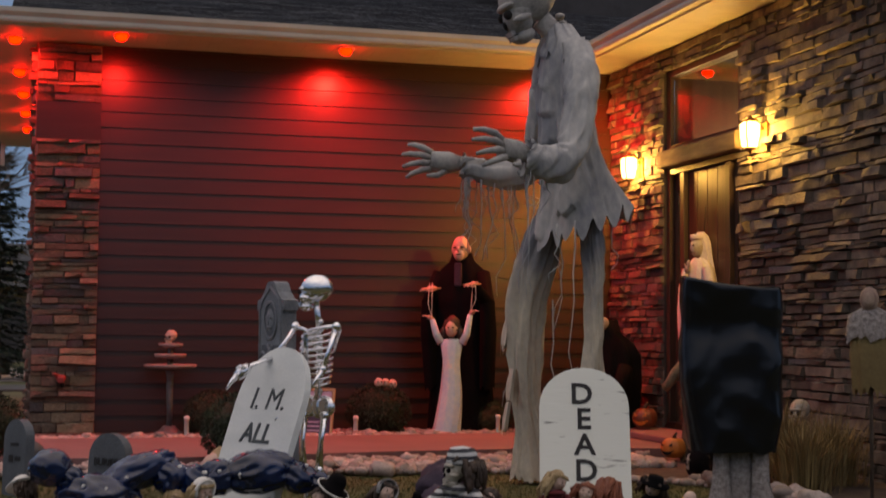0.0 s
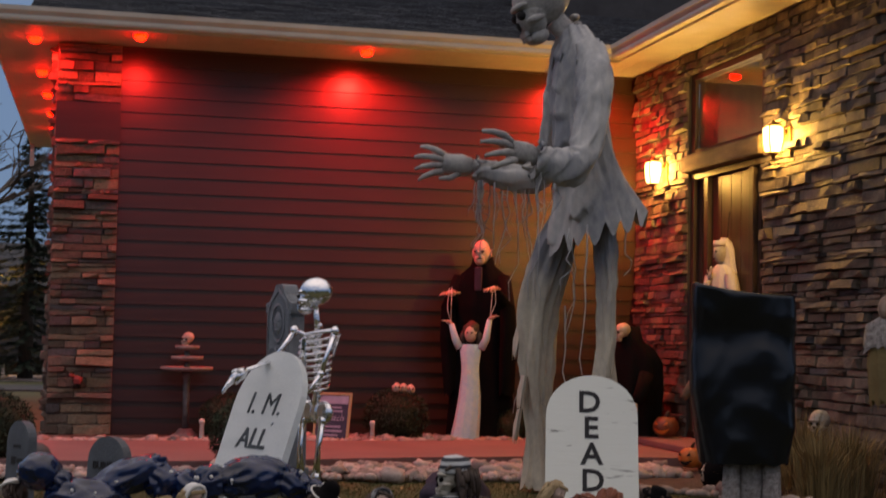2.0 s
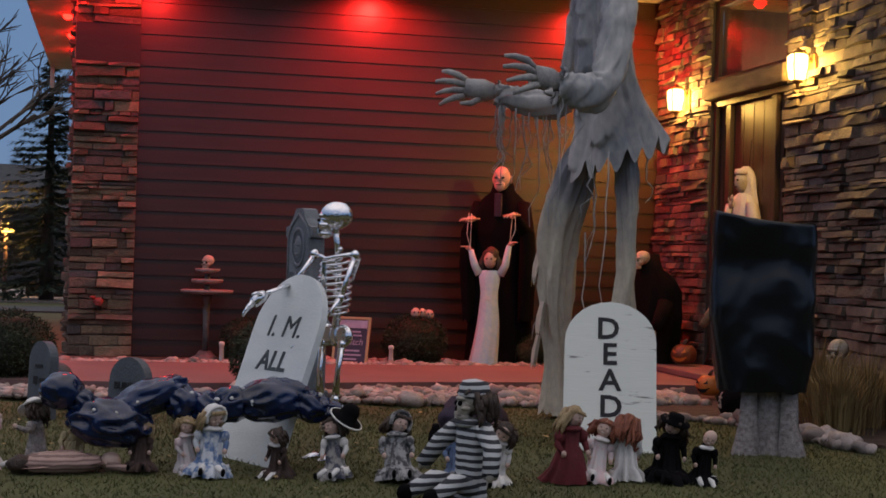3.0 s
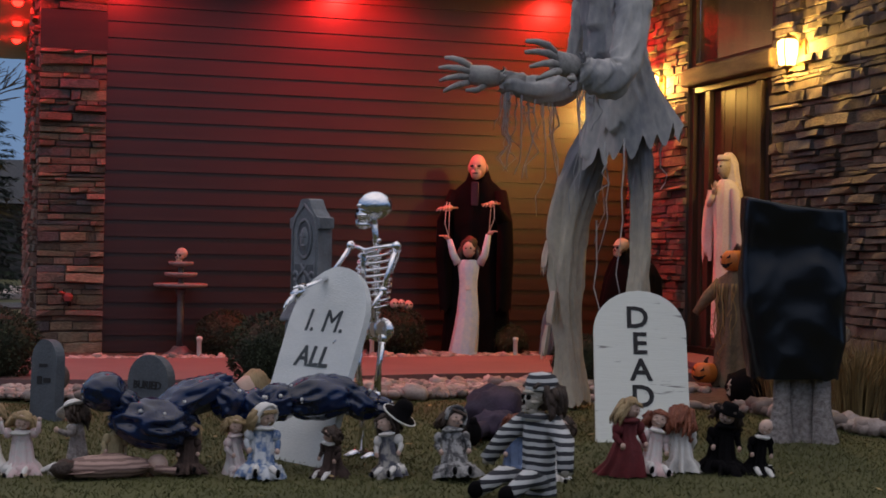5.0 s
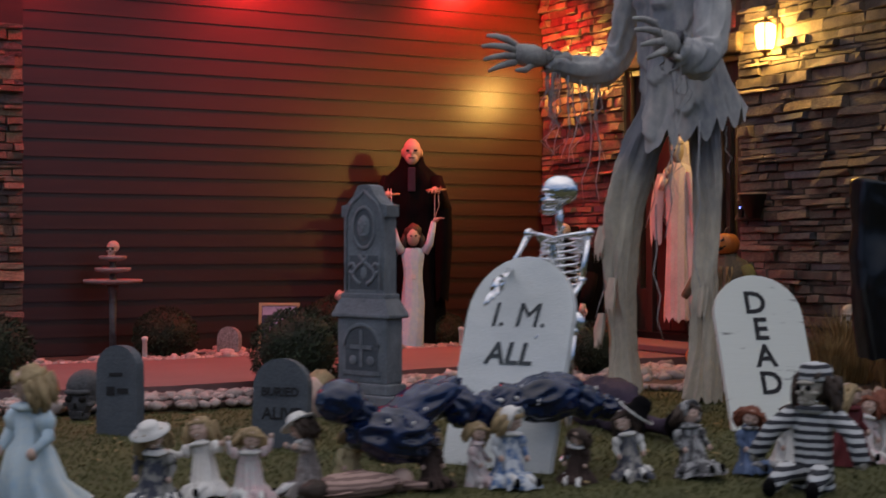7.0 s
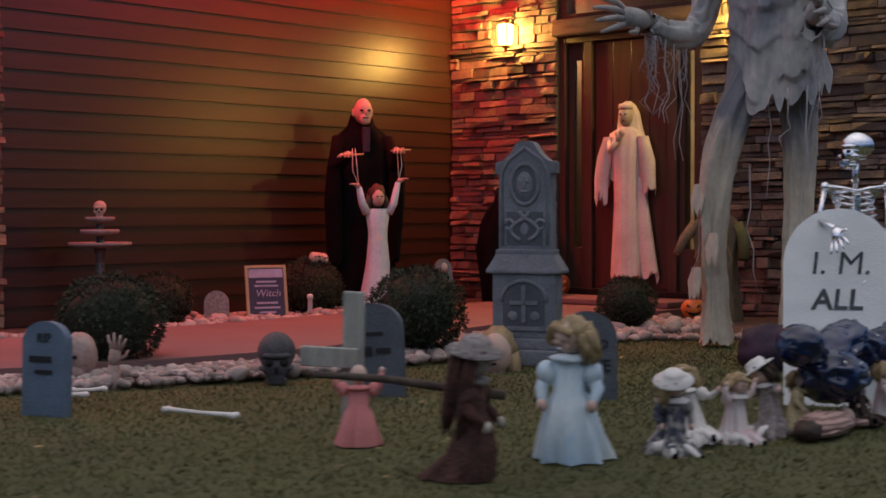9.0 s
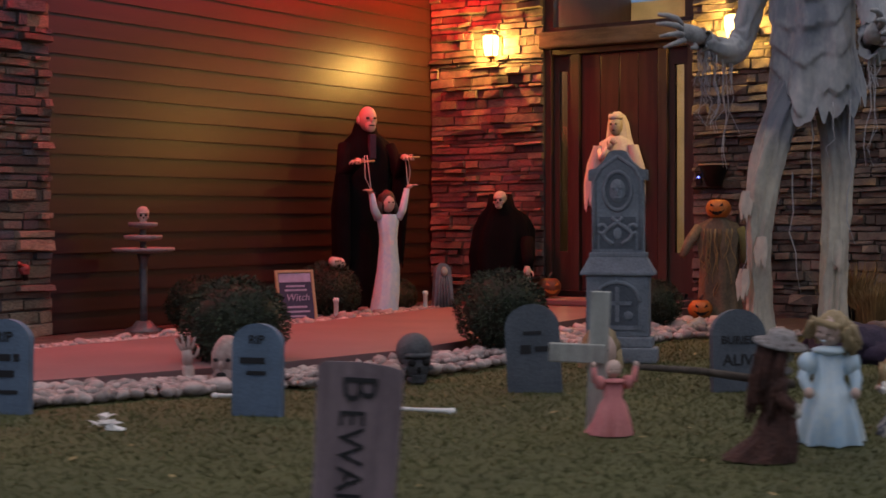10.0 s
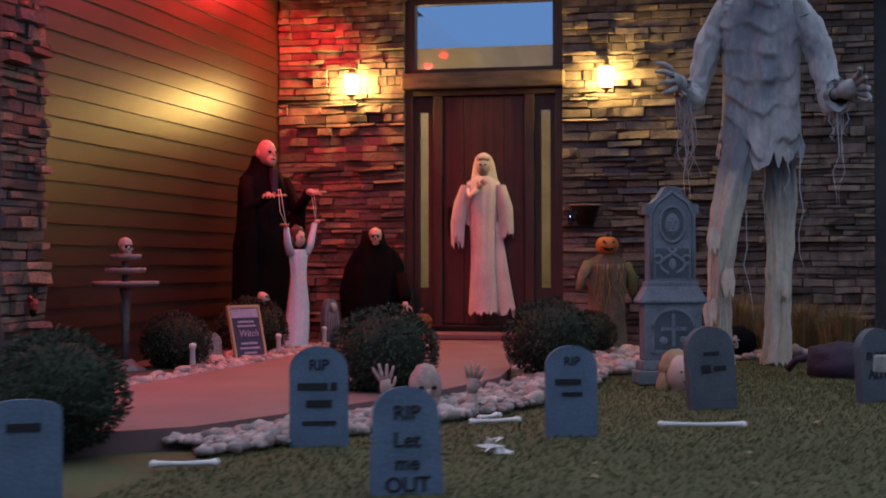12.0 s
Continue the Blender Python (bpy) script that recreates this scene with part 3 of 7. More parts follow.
PATCHB = material("blue_and_white_print_cotton", (0.52, 0.55, 0.58), 0.85, second=(0.1, 0.17, 0.32), scale=20, fine=45, bump=0.3, contrast=0.18)
TANSTRIPE = striped("tan_and_pink_striped_cloth", (0.48, 0.32, 0.27), (0.24, 0.15, 0.13), 16.0)
STRIPES = striped("black_white_stripes", (0.03, 0.032, 0.04), (0.55, 0.56, 0.56), 9.0)


# ---- door unit, hall behind it ----
door = thing("door_1", "dark brown entry door with two narrow sidelights and transom", "door", kind="structure")
MX = 0.08
part("jamb", Shape().box((MX - 0.06, DY0 - 0.075, 0.0), (MX + 0.12, DY0, 2.46), bevel=0.006), FRAMEWOOD, door)
part("jamb", Shape().box((MX - 0.06, DY1, 0.0), (MX + 0.12, DY1 + 0.075, 2.46), bevel=0.006), FRAMEWOOD, door)
part("mullion", Shape().box((MX - 0.05, -1.755, 0.0), (MX + 0.1, -1.66, 2.40), bevel=0.006), FRAMEWOOD, door)
part("mullion", Shape().box((MX - 0.05, -2.715, 0.0), (MX + 0.1, -2.62, 2.40), bevel=0.006), FRAMEWOOD, door)
part("head_rail", Shape().box((MX - 0.055, DY1 + 0.076, 2.401), (MX + 0.1, DY0 - 0.076, 2.46), bevel=0.006), FRAMEWOOD, door)
part("sill", Shape().box((MX - 0.1, DY1 + 0.076, -0.02), (MX + 0.12, DY0 - 0.076, 0.03), bevel=0.005), BLACKM, door)
leaf = part("door_leaf", Shape().box((MX, -2.618, 0.032), (MX + 0.05, -1.757, 2.399), bevel=0.004), DOORWOOD, door)
for k in range(4):
    part("door_plank", Shape().box((MX - 0.012, -2.6 + k * 0.208, 0.05), (MX - 0.001, -2.6 + k * 0.208 + 0.2, 2.385), bevel=0.004), DOORWOOD, leaf)
part("handle", Shape().box((MX - 0.06, -1.84, 0.95), (MX - 0.03, -1.815, 1.25), bevel=0.006).box((MX - 0.04, -1.835, 0.98), (MX - 0.01, -1.82, 1.0)).box((MX - 0.04, -1.835, 1.2), (MX - 0.01, -1.82, 1.22)), BLACKM, leaf)
for name, y0, y1 in (("sidelight", -1.66, DY0 - 0.075), ("sidelight", DY1 + 0.075, -2.715)):
    sl = part(name, Shape().box((MX, y0, 0.031), (MX + 0.06, y1, 0.42)).box((MX, y0, 2.24), (MX + 0.06, y1, 2.4)).box((MX, y0, 0.42), (MX + 0.06, y0 + 0.06, 2.24)).box((MX, y1 - 0.06, 0.42), (MX + 0.06, y1, 2.24)), FRAMEWOOD, door)
    p = part("pane", Shape().box((MX + 0.02, y0 + 0.061, 0.421), (MX + 0.026, y1 - 0.061, 2.239)), PANE, sl)
    p.visible_shadow = False
part("beam", Shape().box((-0.075, DY1 - 0.03, 2.465), (0.2, DY0 + 0.03, 2.63), bevel=0.02), BEAM, door, "rough timber beam over the door")
tr = part("transom_frame", Shape().box((0.02, DY1 + 0.001, 2.632), (0.14, DY0 - 0.001, 2.68)).box((0.02, DY1 + 0.001, 3.35), (0.14, DY0 - 0.001, 3.418)).box((0.02, DY1 + 0.001, 2.681), (0.14, DY1 + 0.1, 3.349)).box((0.02, DY0 - 0.1, 2.681), (0.14, DY0 - 0.001, 3.349)), FRAMEWOOD, door)
p = part("pane", Shape().box((0.06, DY1 + 0.101, 2.682), (0.066, DY0 - 0.101, 3.348)), PANE, tr)
p.visible_shadow = False

hall = thing("wall_hall", "lit beige entrance hall seen through the door glass", "room", kind="structure")
part("back_wall", Shape().box((4.0, -6.0, 0.0), (4.2, 2.0, 3.5)), BEIGE, hall)
part("side_wall", Shape().box((0.31, -4.6, 0.0), (4.0, -4.45, 3.6)).box((0.31, -0.36, 0.0), (4.0, -0.2, 3.6)), FRAMEWOOD, hall)
part("hall_floor", Shape().box((0.3, -4.44, -0.05), (4.0, 0.29, 0.0)), HALLFLOOR, hall)
rail = Shape().box((2.6, -4.4, 3.0), (2.65, -2.75, 3.05))
for k in range(12):
    rail.box((2.61, -4.35 + k * 0.14, 2.4), (2.64, -4.33 + k * 0.14, 3.0))
part("stair_rail", rail.box((2.55, -4.44, 2.2), (3.9, -2.7, 2.4)), FRAMEWOOD, hall)
lamp("POINT", "hall_ceiling_light", pose(1.6, -0.75, 2.6), 120, (1.0, 0.72, 0.36), 0.05)


# ---- lanterns and eave lights ----
def lantern(y):
    th = thing("wall_lantern", "lit cream-glass wall lantern with a brass frame", "wall lamp", pose(0, y, 2.52, 0, 0, -90), group="lanterns beside the door")
    part("back_plate", Shape().box((-0.055, -0.03, -0.12), (0.055, 0.06, 0.12), bevel=0.008), BRASS, th)
    part("arm", Shape().tube([(0, -0.03, 0.05), (0, -0.09, 0.13), (0, -0.15, 0.15)], 0.011), BRASS, th)
    g = part("glass_shade", Shape().lathe([(0.045, -0.1), (0.07, -0.09), (0.082, 0.0), (0.085, 0.09), (0.06, 0.11)], (0, -0.15, 0), seg=12), WARMGLOW, th)
    g.visible_shadow = False
    part("cap", Shape().lathe([(0.05, 0.112), (0.052, 0.12), (0.035, 0.135), (0.015, 0.145), (0.012, 0.165)], (0, -0.15, 0), seg=12), BRASS, th)
    part("finial", Shape().lathe([(0.004, -0.165), (0.016, -0.15), (0.012, -0.135), (0.045, -0.118), (0.05, -0.101)], (0, -0.15, 0), seg=12), BRASS, th)
    for k in range(4):
        a = math.pi / 4 + k * math.pi / 2
        part("cage_bar", Shape().tube([(0.062 * math.cos(a), -0.15 + 0.062 * math.sin(a), -0.108), (0.09 * math.cos(a), -0.15 + 0.09 * math.sin(a), 0.0), (0.09 * math.cos(a), -0.15 + 0.09 * math.sin(a), 0.115)], 0.005, seg=6), BRASS, th)
    lamp("POINT", "lantern_light", pose(-0.15, y, 2.52), LANTERN_W, WARM, 0.06)


LANTERN_W, EAVE_W = 78, 245
lantern(-0.835)
lantern(-3.468)
for x, y in ((-5.15, -0.62), (-3.0, -0.56), (-0.74, -0.52), (-6.11, -0.18), (-6.11, 1.65), (-6.1, 3.19), (-6.1, 4.75), (-6.1, 6.36)):
    th = thing("eave_light", "round recessed eave light glowing red", "eave light", pose(x, y, 3.62), group="red lights along the eaves")
    part("trim_ring", Shape().lathe([(0.062, -0.004), (0.085, -0.012), (0.09, 0.0)], seg=20), WHITE, th)
    b = part("bulb", Shape().ball((0, 0, -0.022), (0.06, 0.06, 0.045), seg=14, rings=8), REDGLOW, th, "glowing red bulb")
    b.visible_shadow = False
    lamp("SPOT", "eave_beam", pose(x, y, 3.56, 15, 0, 0) if x > -6 else pose(x, y, 3.56, 0, -15, 0), EAVE_W * (1.0 if x > -5 else 0.33 if x > -6 else 0.5), RED, 0.04, 146, 0.55)


# ---- writing ----
def lettering(text, size, at, mat, parent, name="lettering", depth=0.002, shear=0.0, weight=0.0):
    c = bpy.data.curves.new(name, "FONT")
    c.body, c.size, c.align_x, c.align_y, c.extrude, c.shear, c.offset = text, size, "CENTER", "CENTER", depth, shear, size * weight
    c.resolution_u = 3
    tmp = new("tmp_text", c)
    me = bpy.data.meshes.new_from_object(tmp.evaluated_get(bpy.context.evaluated_depsgraph_get()))
    bpy.data.objects.remove(tmp)
    me.materials.clear()
    me.materials.append(mat)
    return part(name, me, None, parent, at=at @ pose(0, 0, 0, 90, 0, 0))


# ---- gravestones ----
def arch(w, h, rise, n=14, shoulder=0.0):
    """Outline of a stone w wide and h high with a rounded head."""
    pts = [(-w / 2, 0), (w / 2, 0), (w / 2 - shoulder, h - rise)]
    for i in range(1, n):
        a = math.pi * i / n
        pts.append((math.cos(a) * (w / 2 - shoulder), h - rise + math.sin(a) * rise))
    return pts + [(-w / 2 + shoulder, h - rise)]


def stone(name, label, x, y, yaw, w, h, mat, rise=None, thick=0.05, lean=0.0, roll=0.0, texts=(), bars=(), group="small painted gravestones", z=None, shoulder=0.0):
    z = ground_z(x, y) - 0.03 if z is None else z
    th = thing(name, label, "gravestone", pose(x, y, z, 0, 0, yaw) @ pose(0, 0, 0, -lean, roll, 0), group=group)
    body = part("slab", Shape().slab(arch(w, h, rise or w / 2, shoulder=shoulder), 0, thick), mat, th)
    for text, size, px, pz, sh in texts:
        lettering(text, size, pose(px, -0.002, pz), WORNINK if text in ("I. M.", "ALL") else INK, th, shear=sh, weight=0.02 if "M" not in text else 0.0)
    for px, pz, bw, bh in bars:
        part("letter_bar", Shape().box((px - bw / 2, -0.004, pz - bh / 2), (px + bw / 2, -0.001, pz + bh / 2)), INK, th)
    return th


dead = stone("gravestone", "white cracked board gravestone lettered down its face, leaning back", -2.67, -6.36, -17, 0.54, 0.95, CRACKED, 0.25, 0.035, 22,
             texts=[("D", 0.185, -0.015, 0.775, 0), ("E", 0.185, -0.005, 0.615, 0), ("A", 0.185, 0.0, 0.455, 0), ("D", 0.185, 0.005, 0.295, 0)], group="large white gravestones", z=-0.22)
im = stone("gravestone", "white painted board gravestone lettered in black, leaning back", -4.82, -6.80, -60, 0.56, 1.09, BOARDW, 0.3, 0.04, 20,
           texts=[("I. M.", 0.17, 0.0, 0.79, 0.12), ("ALL", 0.15, -0.02, 0.6, 0.12)], bars=[(-0.03, 0.42, 0.03, 0.09), (0.05, 0.42, 0.03, 0.09)], group="large white gravestones", z=-0.24)
stone("gravestone", "blue foam gravestone with hand-painted black letters", -9.44, -3.72, -66, 0.285, 0.52, BLUESTONE, 0.1, 0.05, 4,
      texts=[("RIP", 0.075, 0, 0.42, 0), ("Let", 0.08, 0, 0.32, 0), ("me", 0.075, 0, 0.235, 0), ("OUT", 0.08, 0, 0.155, 0)], shoulder=0.02, z=-0.31)
stone("gravestone", "blue foam gravestone with worn black lettering beside the walkway", -8.13, -2.97, -70, 0.275, 0.5, BLUESTONE, 0.11, 0.05, 3,
      texts=[("RIP", 0.07, 0, 0.41, 0)], bars=[(-0.03, 0.31, 0.14, 0.035), (0.07, 0.31, 0.03, 0.04), (0, 0.23, 0.12, 0.035), (0, 0.14, 0.16, 0.02)])
stone("gravestone", "blue foam gravestone with faded lettering on the lawn", -7.52, -4.08, -72, 0.255, 0.48, BLUESTONE, 0.1, 0.05, 2,
      texts=[("RIP", 0.06, 0, 0.4, 0)], bars=[(-0.02, 0.3, 0.13, 0.03), (0.0, 0.24, 0.1, 0.02)])
stone("gravestone", "dark slate-blue foam gravestone with faint lettering", -5.93, -4.72, -62, 0.3, 0.52, SLATE, 0.13, 0.06, 3, -3,
      bars=[(0, 0.36, 0.1, 0.02), (-0.04, 0.27, 0.06, 0.05), (0.05, 0.27, 0.08, 0.03)])
stone("gravestone", "dark round-headed foam gravestone lettered in black", -5.4, -5.7, -48, 0.3, 0.48, SLATE, 0.14, 0.06, 4,
      texts=[("BURIED", 0.062, 0, 0.31, 0), ("ALIVE", 0.085, 0.01, 0.2, 0)])
stone("gravestone", "blue-grey flat-topped foam gravestone at the lawn's edge", -9.9, -2.42, -60, 0.27, 0.4, BLUESTONE, 0.04, 0.05, 2, bars=[(0, 0.3, 0.12, 0.03)])
stone("gravestone", "small mottled foam gravestone in the planting bed", -3.72, -0.7, -45, 0.2, 0.27, BURLAP, 0.1, 0.07, 6, z=-0.14, group="small bed gravestones")
carved = stone("gravestone", "small pale carved gravestone with a robed skeleton relief", -1.2, -0.95, -35, 0.22, 0.46, TOMB, 0.1, 0.07, 2, z=-0.13, group="small bed gravestones", shoulder=0.03)
for k in range(5):
    part("carved_fold", Shape().tube([(-0.07 + k * 0.035, -0.008, 0.03), (-0.06 + k * 0.03, -0.014, 0.2), (-0.04 + k * 0.02, -0.01, 0.34)], [0.014, 0.011, 0.008], 0, 6), TOMB, carved)
part("carved_skull", Shape().ball((0, -0.02, 0.38), (0.035, 0.03, 0.045), 0, 10, 8), BONE, carved)

# leaning plank sign
bw = thing("plank_sign", "rough mauve plank sign with a word painted down it", "sign", pose(-9.03, -5.81, -0.33, 0, 0, -60) @ pose(0, 0, 0, -3, 3, 0))
part("plank", Shape().slab([(-0.14, 0), (0.13, 0), (0.145, 0.3), (0.148, 0.6), (0.1, 0.612), (0.0, 0.622), (-0.12, 0.618), (-0.142, 0.6), (-0.135, 0.3)], 0, 0.035), PLANKP, bw)
lettering("B", 0.17, pose(0.0, -0.003, 0.535) @ Matrix.Rotation(radians(90), 4, "Y"), INK, bw)
lettering("EWARE", 0.125, pose(-0.02, -0.003, 0.26) @ Matrix.Rotation(radians(90), 4, "Y"), INK, bw)

# monument
tm = thing("monument", "tall grey foam monument with a carved face medallion", "monument", pose(-4.2, -4.35, -0.19, 0, 0, -70) @ Matrix.Diagonal((0.92, 0.5, 1, 1)))
part("plinth", Shape().box((-0.28, -0.2, 0), (0.28, 0.2, 0.1), bevel=0.012).box((-0.25, -0.175, 0.1), (0.25, 0.175, 0.17), bevel=0.012), TOMB, tm)
ped = part("pedestal", Shape().box((-0.225, -0.15, 0.17), (0.225, 0.15, 0.58), bevel=0.012), TOMB, tm)
part("pedestal_panel", Shape().slab([(-0.15, 0.24)] + [(0.15, 0.24), (0.15, 0.4)] + [(0.15 * math.cos(math.pi * i / 10), 0.4 + 0.12 * math.sin(math.pi * i / 10)) for i in range(1, 10)] + [(-0.15, 0.4)], -0.153, -0.149), SLATE, ped)
part("pedestal_arch", Shape().tube([(0.16 * math.cos(math.pi * i / 12), -0.155, 0.4 + 0.13 * math.sin(math.pi * i / 12)) for i in range(13)], 0.014, seg=6)
     .box((-0.17, -0.17, 0.22), (0.17, -0.15, 0.245)).box((-0.014, -0.168, 0.27), (0.014, -0.152, 0.5)).box((-0.1, -0.168, 0.38), (0.1, -0.152, 0.405)).ball((-0.08, -0.155, 0.31), (0.035, 0.012, 0.03)).ball((0.08, -0.155, 0.31), (0.035, 0.012, 0.03)), TOMB, ped)
part("moulding", Shape().add([(-0.26, -0.185, 0.6), (0.26, -0.185, 0.6), (0.26, 0.185, 0.6), (-0.26, 0.185, 0.6), (-0.2, -0.13, 0.7), (0.2, -0.13, 0.7), (0.2, 0.13, 0.7), (-0.2, 0.13, 0.7)],
                            [(0, 1, 5, 4), (1, 2, 6, 5), (2, 3, 7, 6), (3, 0, 4, 7), (4, 5, 6, 7)]).box((-0.265, -0.19, 0.575), (0.265, 0.19, 0.602), bevel=0.008).box((-0.205, -0.135, 0.695), (0.205, 0.135, 0.725), bevel=0.006), TOMB, tm)
top = [(-0.185, 0.72), (0.185, 0.72), (0.185, 1.2), (0.21, 1.2), (0.21, 1.27), (0.16, 1.28), (0.1, 1.33), (0.06, 1.39), (0.03, 1.4), (-0.03, 1.4), (-0.06, 1.39), (-0.1, 1.33), (-0.16, 1.28), (-0.21, 1.27), (-0.21, 1.2), (-0.185, 1.2)]
head = part("headstone", Shape().slab(top, -0.11, 0.11), TOMB, tm)
part("medallion", Shape().tube([(0.1 * math.cos(2 * math.pi * i / 24), -0.115, 1.13 + 0.125 * math.sin(2 * math.pi * i / 24)) for i in range(25)], 0.014, seg=6, caps=False)
     .ball((0, -0.1, 1.13), (0.062, 0.045, 0.085)).ball((-0.026, -0.142, 1.15), (0.016, 0.008, 0.012)).ball((0.026, -0.142, 1.15), (0.016, 0.008, 0.012)).ball((0, -0.145, 1.12), (0.012, 0.012, 0.022)).ball((0, -0.138, 1.085), (0.03, 0.01, 0.01)), TOMB, head)
part("medallion_field", Shape().slab([(0.095 * math.cos(2 * math.pi * i / 20), 1.13 + 0.12 * math.sin(2 * math.pi * i / 20)) for i in range(20)], -0.114, -0.11), SLATE, head)
scroll = Shape()
for sx in (-1, 1):
    scroll.tube([(sx * (0.03 + 0.07 * math.sin(k * 0.5)), -0.115, 0.78 + k * 0.02) for k in range(10)], 0.014, seg=6)
    scroll.tube([(sx * (0.11 + 0.03 * math.cos(k * 0.7)), -0.115, 0.88 + 0.03 * math.sin(k * 0.7)) for k in range(9)], 0.012, seg=6)
    scroll.tube([(sx * 0.16, -0.113, 0.75), (sx * 0.165, -0.113, 1.2), (sx * 0.12, -0.113, 1.28), (0, -0.113, 1.36)], 0.013, seg=6)
part("scrollwork", scroll.ball((0, -0.112, 0.85), (0.03, 0.014, 0.04)), TOMB, head)
part("carving_field", Shape().slab([(-0.13, 0.75), (0.13, 0.75), (0.13, 0.96), (-0.13, 0.96)], -0.113, -0.109), SLATE, head)

# broken white cross
cr = thing("wooden_cross", "weathered white wooden cross, half broken, leaning", "cross", pose(-7.08, -5.7, -0.22, 0, 0, -62) @ pose(0, 0, 0, 2, 2, 0))
part("upright", Shape().box((-0.045, 0, 0), (0.045, 0.03, 0.66), bevel=0.006), GREYWOOD, cr)
part("crossbar", Shape().box((-0.22, -0.031, 0.34), (0.03, -0.001, 0.425), bevel=0.006), GREYWOOD, cr)


# ---- figures ----
def skull_shape(s, c, k, yaw=0, pitch=0, bone=0, dark=1, seg=16, eye=1.0):
    """A skull k metres high, facing -y before it is turned."""
    m = Matrix.Translation(c) @ pose(0, 0, 0, pitch, 0, yaw) @ Matrix.Scale(k, 4)
    s.ball((0, 0.06, 0.14), (0.36, 0.45, 0.37), bone, seg, 12, m)
    s.ball((0, -0.2, -0.1), (0.27, 0.22, 0.26), bone, seg, 9, m)
    s.ball((0, -0.1, 0.0), (0.3, 0.29, 0.22), bone, seg, 9, m)
    s.ball((0, -0.22, -0.36), (0.2, 0.19, 0.12), bone, seg, 8, m)
    s.ball((0, -0.3, 0.13), (0.28, 0.13, 0.07), bone, seg, 7, m)
    for sx in (-1, 1):
        s.ball((sx * 0.14, -0.37, 0.0), (0.085 * eye, 0.07, 0.075 * eye), dark, 10, 7, m)
        s.ball((sx * 0.25, -0.22, -0.12), (0.08, 0.16, 0.06), bone, 8, 6, m)
    s.ball((0, -0.42, -0.13), (0.045, 0.04, 0.07), dark, 8, 6, m)
    for i in range(6):
        s.box((-0.135 + i * 0.046, -0.425, -0.31), (-0.098 + i * 0.046, -0.36, -0.235), bone, m, 0)
        s.box((-0.135 + i * 0.046, -0.41, -0.385), (-0.098 + i * 0.046, -0.35, -0.318), bone, m, 0)
    s.box((-0.15, -0.4, -0.32), (0.15, -0.3, -0.308), dark, m)
    return s


def hand_shape(s, wrist, way, up, k, mat=0, spread=0.35, curl=0.15):
    """A hand k metres long pointing along way, its back towards up."""
    w, u = Vector(way).normalized(), Vector(up)
    u = (u - w * u.dot(w)).normalized()
    side = w.cross(u)
    o = Vector(wrist)
    s.tube([o - w * 0.1 * k, o + w * 0.1 * k, o + w * 0.42 * k], [0.14 * k, 0.2 * k, 0.17 * k], mat, 8)
    for i, f in enumerate((-1.5, -0.5, 0.5, 1.5)):
        b = o + w * 0.4 * k + side * f * 0.1 * k
        d = (w + side * f * spread * 0.3).normalized()
        L = k * (0.56 - 0.06 * abs(f - 0.3))
        s.tube([b, b + d * L * 0.4 + u * 0.03 * k, b + d * L * 0.75 - u * curl * 0.25 * k, b + d * L - u * curl * k], [0.058 * k, 0.06 * k, 0.048 * k, 0.03 * k], mat, 6)
        s.ball(b + d * L * 0.4 + u * 0.03 * k, 0.062 * k, mat, 6, 5)
    b = o + w * 0.12 * k - side * 0.16 * k
    s.tube([b, b - side * 0.16 * k + w * 0.16 * k + u * 0.12 * k, b - side * 0.2 * k + w * 0.34 * k + u * 0.16 * k], [0.06 * k, 0.058 * k, 0.03 * k], mat, 6)
    return s


def strip(s, a, length, mat=0, w=0.006, sway=0.02, seed=0):
    r = random.Random(seed)
    n = 6
    pts = [Vector(a) + Vector((r.uniform(-sway, sway) * i / n * 2, r.uniform(-sway, sway) * i / n * 2, -length * i / n)) for i in range(n + 1)]
    s.tube(pts, [w * (1.1 - 0.6 * i / n) for i in range(n + 1)], mat, 5)


# the giant, facing the low end of the walkway
def smooth_rows(rows, n):
    """n rows glided through the given ones (Catmull-Rom)."""
    a = [np.array(r, float) for r in rows]
    out = []
    for i in range(n):
        u = i / (n - 1) * (len(a) - 1)
        j = min(len(a) - 2, int(u))
        t = u - j
        p0, p1, p2, p3 = a[max(0, j - 1)], a[j], a[j + 1], a[min(len(a) - 1, j + 2)]
        out.append(0.5 * (2 * p1 + (p2 - p0) * t + (2 * p0 - 5 * p1 + 4 * p2 - p3) * t * t + (3 * p1 - p0 - 3 * p2 + p3) * t ** 3))
    return out


def crease(p):
    """Sharp-backed wrinkles: 0 in the valleys, 1 on the ridges."""
    return 1 - abs(noise.noise(p)) * 2.2


